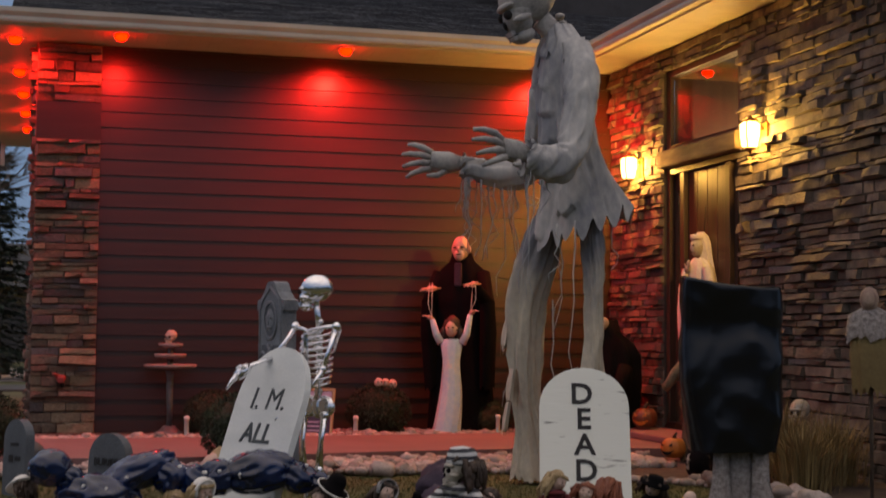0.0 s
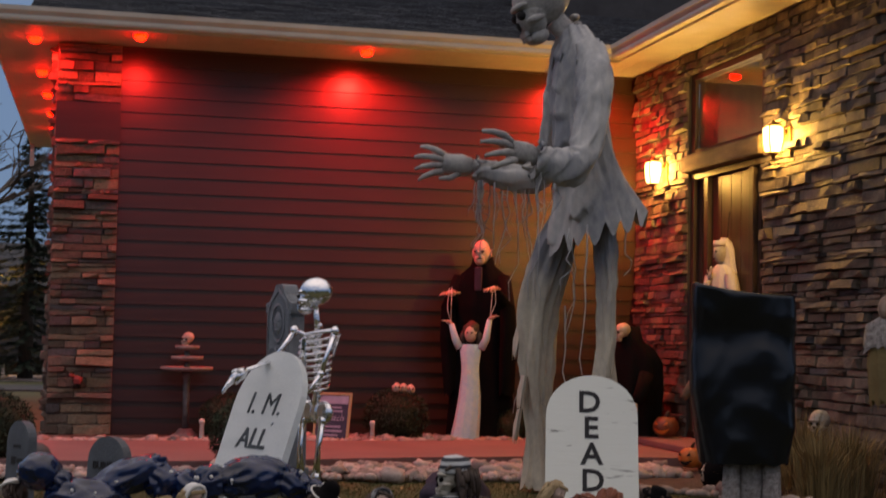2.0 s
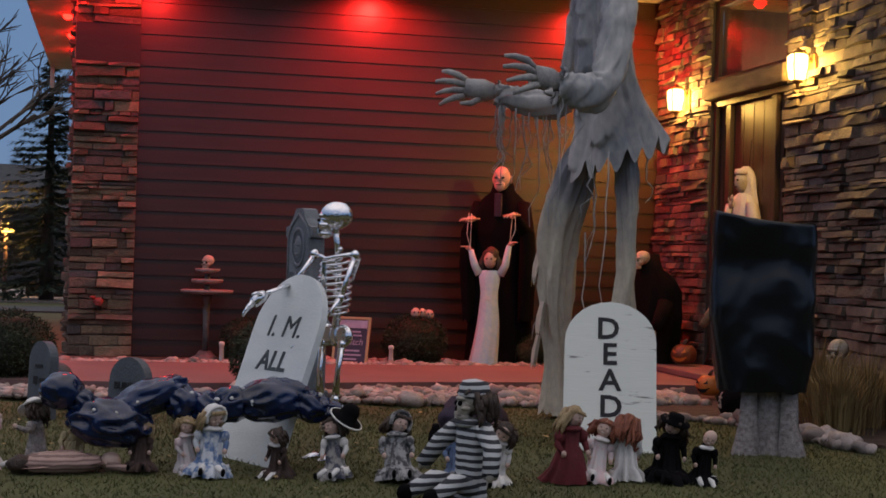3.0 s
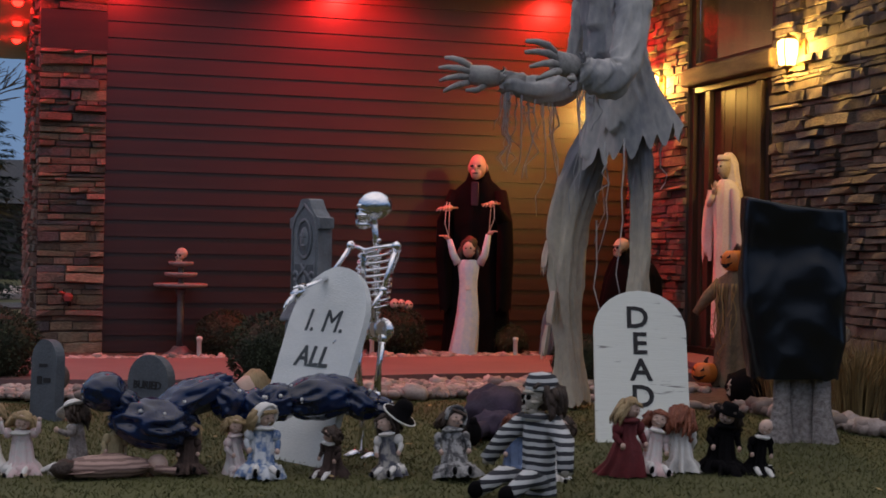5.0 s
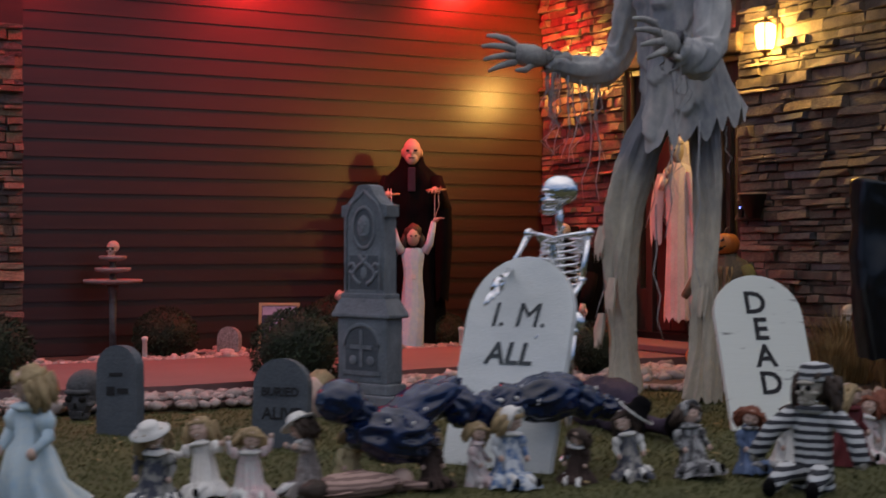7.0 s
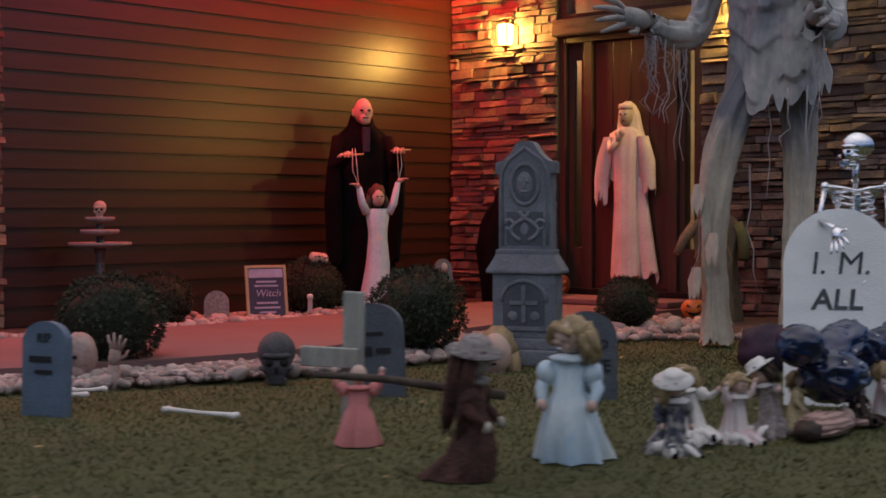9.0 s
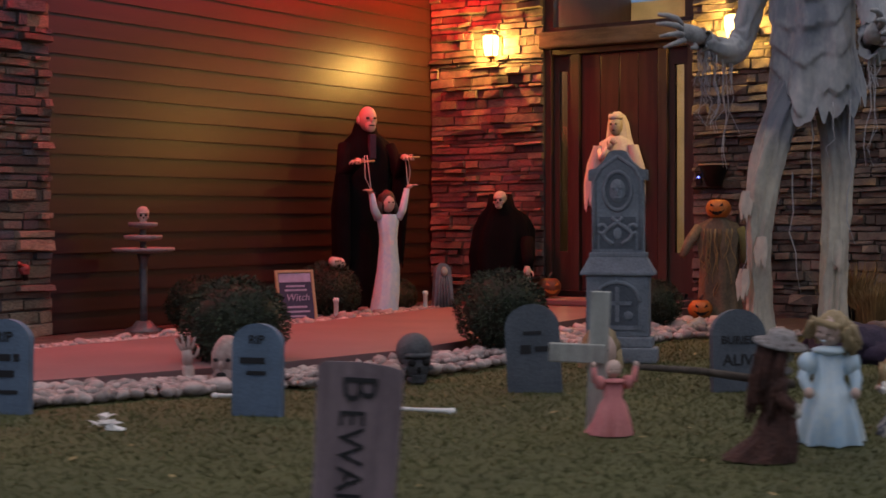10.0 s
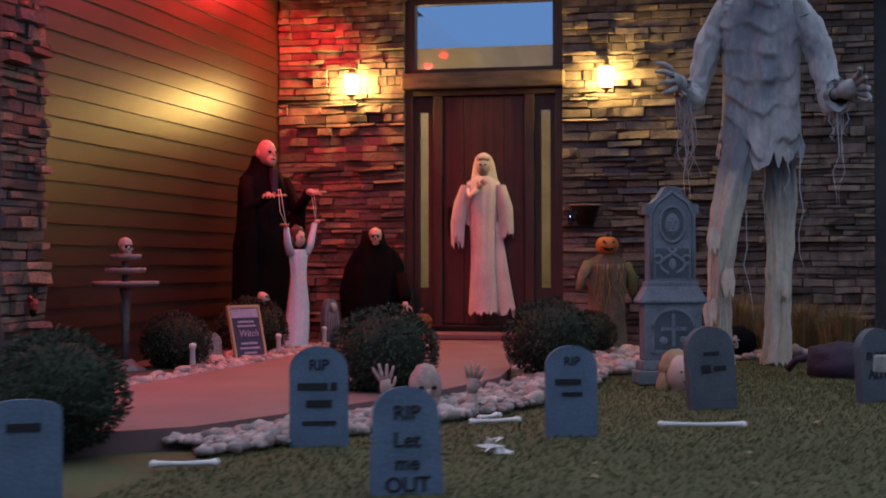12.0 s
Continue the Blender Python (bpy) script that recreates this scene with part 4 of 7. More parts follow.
def garment(s, rings, n, seg, mat, seed, fold=0.03, folds=7, wrinkle=0.02, scallop=0.0, teeth=14, tiers=0.0):
    """Draped cloth in fine rows of (x, y, z, rx, ry): long folds, wrinkles, a torn scalloped hem, and torn tiers over the front."""
    v = []
    rows = smooth_rows(rings, n)
    for i, (x, y, z, rx, ry) in enumerate(rows):
        w = i / (n - 1)
        for j in range(seg):
            a = 2 * math.pi * j / seg
            ca, sa = math.cos(a), math.sin(a)
            q = Vector((ca * 1.2, sa * 1.2, z * 0.8 + seed))
            d = fold * (0.3 + 0.9 * w) * (0.7 * math.sin(folds * a + 2.6 * noise.noise(q) + seed) + 0.5 * noise.noise(q * 2.3))
            d += wrinkle * crease(Vector((ca * 2.2 + z * 1.1, sa * 2.2, z * 2.2 + seed * 3)))
            d += wrinkle * 0.45 * noise.noise(Vector((ca * 7, sa * 7, z * 6 + seed)))
            if tiers and ca < 0.15:
                u = sa
                ph = (z + 0.17 * (1 - u * u) + 0.11 * noise.noise(Vector((u * 1.9, z * 1.5, seed)))) / 0.21
                fr = ph - math.floor(ph)
                d += tiers * (1 - fr) ** 1.3 * min(1.0, (0.15 - ca) * 1.5) * (0.55 + 1.2 * noise.noise(Vector((u * 2.3, math.floor(ph) * 3.1, seed))))
            dz = 0.0
            if scallop and w > 0.8:
                tooth = abs(math.sin(teeth * a / 2 + 1.5 * noise.noise(Vector((ca * 2, sa * 2, seed)))))
                dz = -scallop * ((w - 0.8) / 0.2) * (tooth + 0.5 * noise.noise(Vector((ca * 4, sa * 4, seed + 3))))
            d -= wrinkle * 0.9
            v.append((x + ca * (rx + d), y + sa * (ry + d), z + dz))
    f = [(i * seg + j, (i + 1) * seg + j, (i + 1) * seg + (j + 1) % seg, i * seg + (j + 1) % seg) for i in range(n - 1) for j in range(seg)]
    s.add(v, f, mat, True)
    return rows


def sleeve(s, rows, n, seg, mat, seed, wrinkle=0.02):
    """A loose wrinkled sleeve along rows of (x, y, z, radius), torn at its end."""
    rows = smooth_rows(rows, n)
    pts = [Vector(r[:3]) for r in rows]
    v, side = [], None
    for i, p in enumerate(pts):
        d = (pts[min(i + 1, n - 1)] - pts[max(i - 1, 0)]).normalized()
        side = d.orthogonal().normalized() if side is None else (side - d * side.dot(d)).normalized()
        up = d.cross(side)
        for j in range(seg):
            a = 2 * math.pi * j / seg
            o = side * math.cos(a) + up * math.sin(a)
            k = rows[i][3] - 0.006 + wrinkle * (1.3 * crease(Vector((o.x * 1.6 + i * 0.09, o.y * 1.6, o.z * 1.6 + seed + i * 0.16))) - 0.6) + 0.4 * wrinkle * noise.noise(o * 5 + Vector((0, 0, i * 0.5 + seed)))
            q = p + o * k + Vector((0, 0, -0.35 * max(0.0, -o.z) * rows[i][3]))
            if i >= n - 2:
                q += d * 0.05 * noise.noise(Vector((j * 1.7, seed, i)))
            v.append(q)
    s.add(v, [(i * seg + j, i * seg + (j + 1) % seg, (i + 1) * seg + (j + 1) % seg, (i + 1) * seg + j) for i in range(n - 1) for j in range(seg)], mat, True)
    return pts


g = Shape()
GY = -4.98
skull_shape(g, (-2.6, GY, 3.1), 0.46, -90, 24, 1, 2, 26)
g.tube([(-2.5, GY, 3.03), (-2.38, GY, 2.92), (-2.32, GY, 2.72)], [0.075, 0.08, 0.11], 1, 14)
for k in range(5):
    g.ball((-2.36 + k * 0.018, GY, 3.06 - k * 0.05), (0.035, 0.05, 0.024), 1, 8, 6)
# torn shirt, tiered over the chest, flaring behind into a tail
k0 = len(g.v)
garment(g, [(-2.35, GY, 2.93, 0.08, 0.12), (-2.34, GY, 2.87, 0.12, 0.24), (-2.335, GY, 2.79, 0.155, 0.35), (-2.33, GY, 2.66, 0.165, 0.37), (-2.32, GY, 2.48, 0.165, 0.34), (-2.3, GY, 2.28, 0.17, 0.315),
            (-2.27, GY, 2.08, 0.19, 0.315), (-2.23, GY, 1.9, 0.225, 0.33), (-2.19, GY, 1.75, 0.27, 0.35), (-2.16, GY, 1.63, 0.31, 0.37)], 84, 168, 0, 1.0, 0.028, 6, 0.02, 0.13, 17, 0.036)
for i in range(k0, len(g.v)):
    x, y, z = g.v[i]
    w = min(1.0, max(0.0, (2.4 - z) / 0.8))
    g.v[i] = (x, y, z + w * 0.33 * (x + 2.3))
# ragged collar
garment(g, [(-2.36, GY, 2.99, 0.1, 0.12), (-2.35, GY, 2.94, 0.13, 0.17), (-2.345, GY, 2.88, 0.15, 0.23), (-2.34, GY, 2.82, 0.17, 0.29)], 14, 96, 0, 8.0, 0.02, 9, 0.02, 0.1, 19)
rr = random.Random(3)
for rows, tip, upv, drips in (([(-2.34, -4.72, 2.8, 0.1), (-2.33, -4.6, 2.6, 0.115), (-2.34, -4.53, 2.38, 0.105), (-2.37, -4.47, 2.14, 0.095), (-2.47, -4.43, 2.03, 0.092), (-2.66, -4.39, 2.03, 0.082), (-2.82, -4.37, 2.07, 0.066), (-2.88, -4.36, 2.08, 0.08)], (-0.95, 0.22, 0.1), (-0.1, -1, 0.25), 26),
                              ([(-2.34, -5.24, 2.8, 0.1), (-2.35, -5.38, 2.58, 0.12), (-2.39, -5.46, 2.34, 0.11), (-2.46, -5.52, 2.1, 0.105), (-2.55, -5.55, 1.99, 0.11), (-2.66, -5.57, 1.98, 0.1), (-2.76, -5.59, 2.0, 0.085), (-2.8, -5.59, 2.01, 0.12)], (-0.76, -0.48, 0.08), (-0.1, -1, 0.35), 9)):
    pts = sleeve(g, rows, 64, 30, 0, rows[0][1])
    e = pts[-1]
    w = Vector(tip).normalized()
    g.tube([e - w * 0.16, e - w * 0.02, e + w * 0.07], [0.05, 0.042, 0.05], 1, 12)
    hand_shape(g, e + w * 0.06, tip, upv, 0.4, 1, 0.85, 0.17)
    # frayed cloth along the forearm and the shoulder seam
    for k in range(drips):
        q = pts[rr.randrange(38, 62)] + Vector((rr.uniform(-0.03, 0.03), rr.uniform(-0.05, 0.05), -0.09))
        strip(g, q, rr.choice((0.1, 0.18, 0.25, 0.35, 0.55, 0.8)), 0, rr.uniform(0.003, 0.008), 0.03, k + 40)
    for k in range(9):
        strip(g, pts[2] + Vector((rr.uniform(-0.1, 0.1), rr.uniform(-0.08, 0.08), 0.08)), rr.uniform(0.08, 0.24), 0, rr.uniform(0.006, 0.014), 0.04, k + 90)
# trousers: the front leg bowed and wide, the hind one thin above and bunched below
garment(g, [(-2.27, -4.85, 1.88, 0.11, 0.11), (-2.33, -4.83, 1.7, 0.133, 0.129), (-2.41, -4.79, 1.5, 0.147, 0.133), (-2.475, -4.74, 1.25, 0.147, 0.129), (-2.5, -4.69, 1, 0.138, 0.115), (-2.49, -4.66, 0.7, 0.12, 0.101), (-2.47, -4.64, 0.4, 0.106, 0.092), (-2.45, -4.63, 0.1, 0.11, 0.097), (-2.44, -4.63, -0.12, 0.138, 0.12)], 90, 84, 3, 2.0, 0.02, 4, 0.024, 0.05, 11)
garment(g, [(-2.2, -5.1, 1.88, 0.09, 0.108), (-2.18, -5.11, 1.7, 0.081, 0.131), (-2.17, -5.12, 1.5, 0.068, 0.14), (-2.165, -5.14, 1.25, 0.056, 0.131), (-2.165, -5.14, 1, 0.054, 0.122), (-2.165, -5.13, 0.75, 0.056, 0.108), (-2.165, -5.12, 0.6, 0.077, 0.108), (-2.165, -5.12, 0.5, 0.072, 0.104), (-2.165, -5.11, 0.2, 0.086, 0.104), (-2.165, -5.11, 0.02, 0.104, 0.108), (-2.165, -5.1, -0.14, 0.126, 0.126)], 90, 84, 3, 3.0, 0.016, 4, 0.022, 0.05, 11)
# torn flaps down the front of the bowed leg
for k, (z, y) in enumerate(((0.86, -4.6), (0.52, -4.72), (0.28, -4.58), (0.5, -5.16))):
    x = -2.63 if y > -5 else -2.235
    x += 0.05 * max(0.0, 0.6 - z) if y > -5 else -0.02 * (z < 0.5)
    g.cloth([(x + 0.025, y, z + 0.1, 0.012, 0.035), (x + 0.005, y, z, 0.015, 0.05), (x - 0.005, y, z - 0.06, 0.014, 0.035)], 3, 26, 3, 0.35, 0.09, seed=k + 20.0)
for x, y, z, L in ((-2.36, -5.3, 1.62, 1.05), (-2.36, -5.0, 1.58, 0.7), (-2.45, -5.2, 1.6, 0.4), (-2.26, -4.7, 1.55, 0.6), (-2.6, -4.6, 0.95, 0.6), (-2.36, -4.86, 1.1, 0.9), (-2.05, -5.2, 1.6, 0.3)):
    strip(g, (x, y, z), L, 0, 0.006, 0.03, int(L * 100))
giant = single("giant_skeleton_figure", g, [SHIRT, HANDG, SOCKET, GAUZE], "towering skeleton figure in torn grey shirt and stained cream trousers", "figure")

# chrome skeleton leaning on the white stone
c = Shape()
skull_shape(c, (0.0, -0.01, 1.275), 0.2, -58, 0, 0, 1, 20, 0.6)
c.tube([(0, 0.0, 1.24), (0, 0.02, 1.14), (0, 0.03, 1.0), (0, 0.04, 0.85), (0, 0.02, 0.7)], [0.018, 0.016, 0.02, 0.02, 0.022], 0, 8)
for k in range(10):
    c.ball((0, 0.03, 0.7 + k * 0.047), (0.026, 0.026, 0.016), 0, 8, 6)
for k in range(9):
    z = 1.07 - k * 0.033
    w = 0.07 + 0.034 * math.sin(math.pi * (k + 1) / 10)
    c.tube([(w * math.cos(a), 0.005 + 0.075 * math.sin(a), z - 0.035 * (1 - math.sin(a)) * 0.5) for a in [math.pi / 2 + 2 * math.pi * j / 20 for j in range(1, 20) if not (k > 5 and 8 < j < 12)]], 0.0075, 0, 6)
c.box((-0.016, -0.078, 0.86), (0.016, -0.062, 1.06), 0, None, 0.006)
c.tube([(-0.15, 0, 1.1), (-0.06, -0.045, 1.085), (0, -0.06, 1.07), (0.06, -0.045, 1.085), (0.15, 0, 1.1)], 0.011, 0, 7)
for sx in (-1, 1):
    c.ball((sx * 0.155, 0, 1.095), 0.026, 0, 10, 7)
    c.add([(sx * 0.05, 0.07, 1.08), (sx * 0.14, 0.06, 1.08), (sx * 0.07, 0.075, 0.95)], [(0, 1, 2)], 0)
    c.ball((sx * 0.06, 0.02, 0.665), (0.07, 0.035, 0.06), 0, 12, 8)
    c.ball((sx * 0.075, 0.0, 0.62), 0.028, 0, 8, 6)
    c.tube([(sx * 0.075, 0, 0.62), (sx * 0.07, -0.02, 0.48), (sx * 0.06, -0.02, 0.34)], [0.022, 0.014, 0.022], 0, 8)
    c.ball((sx * 0.06, -0.025, 0.33), 0.028, 0, 8, 6)
    c.tube([(sx * 0.055, -0.02, 0.32), (sx * 0.05, -0.005, 0.17), (sx * 0.05, 0.0, 0.03)], [0.019, 0.013, 0.015], 0, 8)
    c.tube([(sx * 0.07, -0.01, 0.32), (sx * 0.062, 0.0, 0.03)], 0.007, 0, 6)
    c.tube([(sx * 0.05, 0.03, 0.015), (sx * 0.055, -0.06, 0.022), (sx * 0.06, -0.13, 0.01)], [0.02, 0.022, 0.012], 0, 8)
c.ball((0, 0.03, 0.66), (0.05, 0.04, 0.06), 0, 10, 7)
for a, e, w, tip, upv in (((0.155, 0, 1.09), (0.15, -0.09, 0.87), (0.075, -0.175, 0.705), (0.03, -0.277, 0.568), (0.5, -1, 0.2)), ((-0.155, 0, 1.09), (-0.2, -0.11, 0.93), (-0.145, -0.355, 0.88), (-0.15, -0.47, 0.8), (-0.6, -0.4, 0.7))):
    a, e, w, tip = Vector(a), Vector(e), Vector(w), Vector(tip)
    c.tube([a, a.lerp(e, 0.5), e], [0.018, 0.0125, 0.016], 0, 8)
    c.ball(e, 0.022, 0, 8, 6)
    off = (e - w).cross(Vector((0, 0, 1))).normalized() * 0.009
    c.tube([e + off, w + off * 0.6], [0.011, 0.009], 0, 7)
    c.tube([e - off, w - off * 0.6], [0.009, 0.009], 0, 7)
    c.ball(w, 0.016, 0, 8, 6)
    hand_shape(c, w + (tip - w) * 0.1, tip - w, upv, 0.17, 0, 0.7, 0.04)
single("chrome_skeleton", c, [CHROME, SOCKET], "mirror-chrome child-size skeleton leaning on a white gravestone", "skeleton", pose(-4.33, -6.62, -0.2, 0, 0, -55))

# tall bald puppeteer in black
b = Shape()
b.ball((0, -0.02, 1.83), (0.085, 0.1, 0.12), 0, 18, 12)
b.ball((0, -0.09, 1.76), (0.055, 0.04, 0.06), 0, 12, 8)
b.ball((0, -0.12, 1.815), (0.015, 0.025, 0.03), 0, 8, 6)
for sx in (-1, 1):
    b.ball((sx * 0.035, -0.112, 1.835), (0.02, 0.012, 0.012), 2, 8, 6)
    b.ball((sx * 0.088, 0.0, 1.82), (0.014, 0.025, 0.04), 0, 8, 6)
b.ball((0, -0.122, 1.765), (0.035, 0.012, 0.008), 2, 8, 5)
b.cloth([(0, 0.05, 1.8, 0.1, 0.06), (0, 0.05, 1.7, 0.13, 0.085), (0, 0.03, 1.62, 0.22, 0.12), (0, 0.02, 1.5, 0.27, 0.15), (0, 0.02, 1.2, 0.27, 0.17), (0, 0.03, 0.8, 0.29, 0.18), (0, 0.04, 0.4, 0.31, 0.19), (0, 0.04, 0.0, 0.33, 0.2)], 1, 48, 9, 0.07, 0.03, seed=4)
b.box((-0.035, -0.15, 1.45), (0.035, -0.1, 1.68), 3, None, 0.01)
for sx, tip in ((-1, (-0.20, -0.28, 1.42)), (1, (0.22, -0.36, 1.46))):
    e = Vector((sx * 0.3, -0.12, 1.28))
    b.tube([(sx * 0.22, 0, 1.58), e, Vector(tip)], [0.07, 0.075, 0.05], 1, 10)
    b.cloth([(e.x, e.y, e.z + 0.02, 0.07, 0.08), (e.x, e.y + 0.05, e.z - 0.3, 0.08, 0.14), (e.x * 0.9, e.y + 0.1, e.z - 0.8, 0.07, 0.14)], 1, 16, 4, 0.1, 0.08, seed=sx)
    hand_shape(b, Vector(tip), (sx * 0.3 - 0.35, -0.8, -0.05), (0, 0, 1), 0.16, 0, 0.9, 0.15)
    b.tube([Vector(tip) + Vector((-0.08, -0.1, -0.01)), Vector(tip) + Vector((0.1, -0.13, 0.0))], 0.009, 4, 6)
single("puppeteer_figure", b, [SKIN, BLACKCLOTH, SOCKET, PURPLE, OAK], "bald puppeteer figure in a black robe standing by the siding", "figure", pose(-1.79, -0.47, -0.13, 0, 0, -30))

# puppet girl hung on strings
p = Shape()
p.ball((0, 0, 1.0), (0.062, 0.065, 0.085), 0, 14, 10)
p.ball((0, 0.025, 1.015), (0.085, 0.075, 0.1), 1, 14, 10, None, None, 0.3, 5)
for sx in (-1, 1):
    p.ball((sx * 0.08, 0.02, 0.95), (0.035, 0.045, 0.075), 1, 10, 8, None, None, 0.3, 6)
    p.ball((sx * 0.022, -0.06, 1.01), (0.011, 0.008, 0.008), 3, 6, 5)
    p.tube([(sx * 0.1, 0, 0.86), (sx * 0.15, -0.01, 0.95), (sx * 0.185, -0.03, 1.09 + 0.05 * (sx > 0))], [0.042, 0.036, 0.026], 2, 10)
    hand_shape(p, (sx * 0.19, -0.035, 1.1 + 0.05 * (sx > 0)), (sx * 0.7, -0.3, 0.25), (0, 0, 1), 0.1, 0, 0.6, 0.1)
    x0, z0 = sx * 0.19, 1.11 + 0.05 * (sx > 0)
    p.tube([(x0, -0.035, z0), (sx * 0.2, 0.03, 1.44)], 0.003, 4, 5)
    p.tube([(x0, -0.035, z0), (sx * 0.235, 0.0, z0 + 0.13), (sx * 0.225, 0.03, 1.44)], 0.003, 4, 5)
p.cloth([(0, 0, 0.9, 0.07, 0.05), (0, 0, 0.84, 0.105, 0.065), (0, 0, 0.7, 0.085, 0.065), (0, 0, 0.62, 0.085, 0.065), (0, 0, 0.4, 0.105, 0.085), (-0.02, 0, 0.2, 0.12, 0.095), (-0.05, 0, 0.0, 0.135, 0.1)], 2, 36, 9, 0.06, 0.02, seed=5)
p.box((-0.02, -0.075, 0.62), (0.02, -0.06, 0.66), 4)
single("puppet_figure", p, [SKIN, HAIRD, DRESSB, SOCKET, WHITEC], "puppet girl in a pale satin gown, arms raised on strings", "puppet", pose(-1.99, -0.86, -0.1, 0, 0, -26))

# pale bride hanging on the door
h = Shape()
h.ball((0, 0, 1.52), (0.07, 0.075, 0.1), 0, 14, 10)
for sx in (-1, 1):
    h.ball((sx * 0.026, -0.068, 1.535), (0.012, 0.01, 0.01), 2, 8, 6)
h.ball((0, -0.07, 1.475), (0.014, 0.008, 0.006), 2, 8, 5)
h.cloth([(0, 0.03, 1.66, 0.03, 0.03), (0, 0.03, 1.62, 0.08, 0.06), (0, 0.05, 1.55, 0.105, 0.06), (0, 0.06, 1.4, 0.13, 0.055), (0, 0.06, 1.2, 0.2, 0.05), (0, 0.06, 1.0, 0.25, 0.05)], 1, 40, 9, 0.08, 0.15, seed=6)
h.lathe([(0.066, 1.585), (0.076, 1.6), (0.07, 1.635)], (0, 0, 0), 1, 16)
h.cloth([(0, 0.01, 1.42, 0.06, 0.05), (0, 0.01, 1.36, 0.17, 0.08), (0, 0.0, 1.2, 0.15, 0.08), (0, 0.0, 1.0, 0.13, 0.075), (0, 0, 0.7, 0.12, 0.07), (0, 0, 0.35, 0.13, 0.075), (0, 0, 0.05, 0.14, 0.08)], 1, 44, 11, 0.1, 0.06, seed=7)
h.cloth([(-0.17, 0, 1.33, 0.06, 0.05), (-0.22, 0, 1.15, 0.075, 0.05), (-0.26, 0, 0.95, 0.07, 0.04), (-0.27, 0, 0.82, 0.06, 0.03)], 1, 18, 5, 0.18, 0.16, seed=8)
h.cloth([(0.17, 0, 1.33, 0.06, 0.05), (0.22, 0, 1.1, 0.08, 0.05), (0.24, 0, 0.9, 0.07, 0.04)], 1, 18, 5, 0.18, 0.16, seed=9)
h.cloth([(0.12, 0.02, 0.95, 0.06, 0.03), (0.17, 0.02, 0.5, 0.08, 0.03), (0.24, 0.02, 0.12, 0.1, 0.03)], 1, 20, 5, 0.15, 0.18, seed=10)
hand_shape(h, (-0.04, -0.09, 1.3), (0.4, -0.15, 0.45), (0, -1, 0.2), 0.13, 0, 0.6, 0.05)
h.tube([(-0.16, -0.02, 1.3), (-0.13, -0.08, 1.2), (-0.05, -0.095, 1.29)], 0.03, 1, 8)
h.tube([(0, 0.06, 1.62), (0, 0.08, 1.9)], 0.004, 2, 5)
single("bride_figure", h, [BONE, GHOSTW, SOCKET], "veiled pale bride figure hanging against the front door", "figure", pose(-0.03, -2.2, 0.14, 0, 0, -84))

# crouching reaper
r = Shape()
skull_shape(r, (0, -0.1, 0.97), 0.17, -12, 0, 0, 1)
r.cloth([(0, 0.0, 1.03, 0.1, 0.05), (0, 0.0, 0.9, 0.13, 0.09), (0.02, 0.02, 0.82, 0.22, 0.13), (0.02, 0.04, 0.7, 0.28, 0.17), (0, 0.05, 0.45, 0.3, 0.2), (0, 0.05, 0.2, 0.27, 0.2), (0, 0.05, 0.0, 0.25, 0.2)], 2, 40, 8, 0.1, 0.02, seed=11, cap=True)
r.tube([(0.25, -0.05, 0.6), (0.27, -0.16, 0.42), (0.26, -0.2, 0.36)], [0.07, 0.06, 0.05], 2, 8)
hand_shape(r, (0.26, -0.22, 0.34), (-0.05, -0.2, -0.8), (0, -1, 0), 0.17, 0, 0.5, 0.05)
single("reaper_figure", r, [BONE, SOCKET, BLACKCLOTH], "black-robed skull-faced reaper crouching by the door", "figure", pose(-0.5, -1.16, -0.09, 0, 0, -62) @ Matrix.Scale(1.06, 4))

# pumpkin-headed scarecrow
q = Shape()


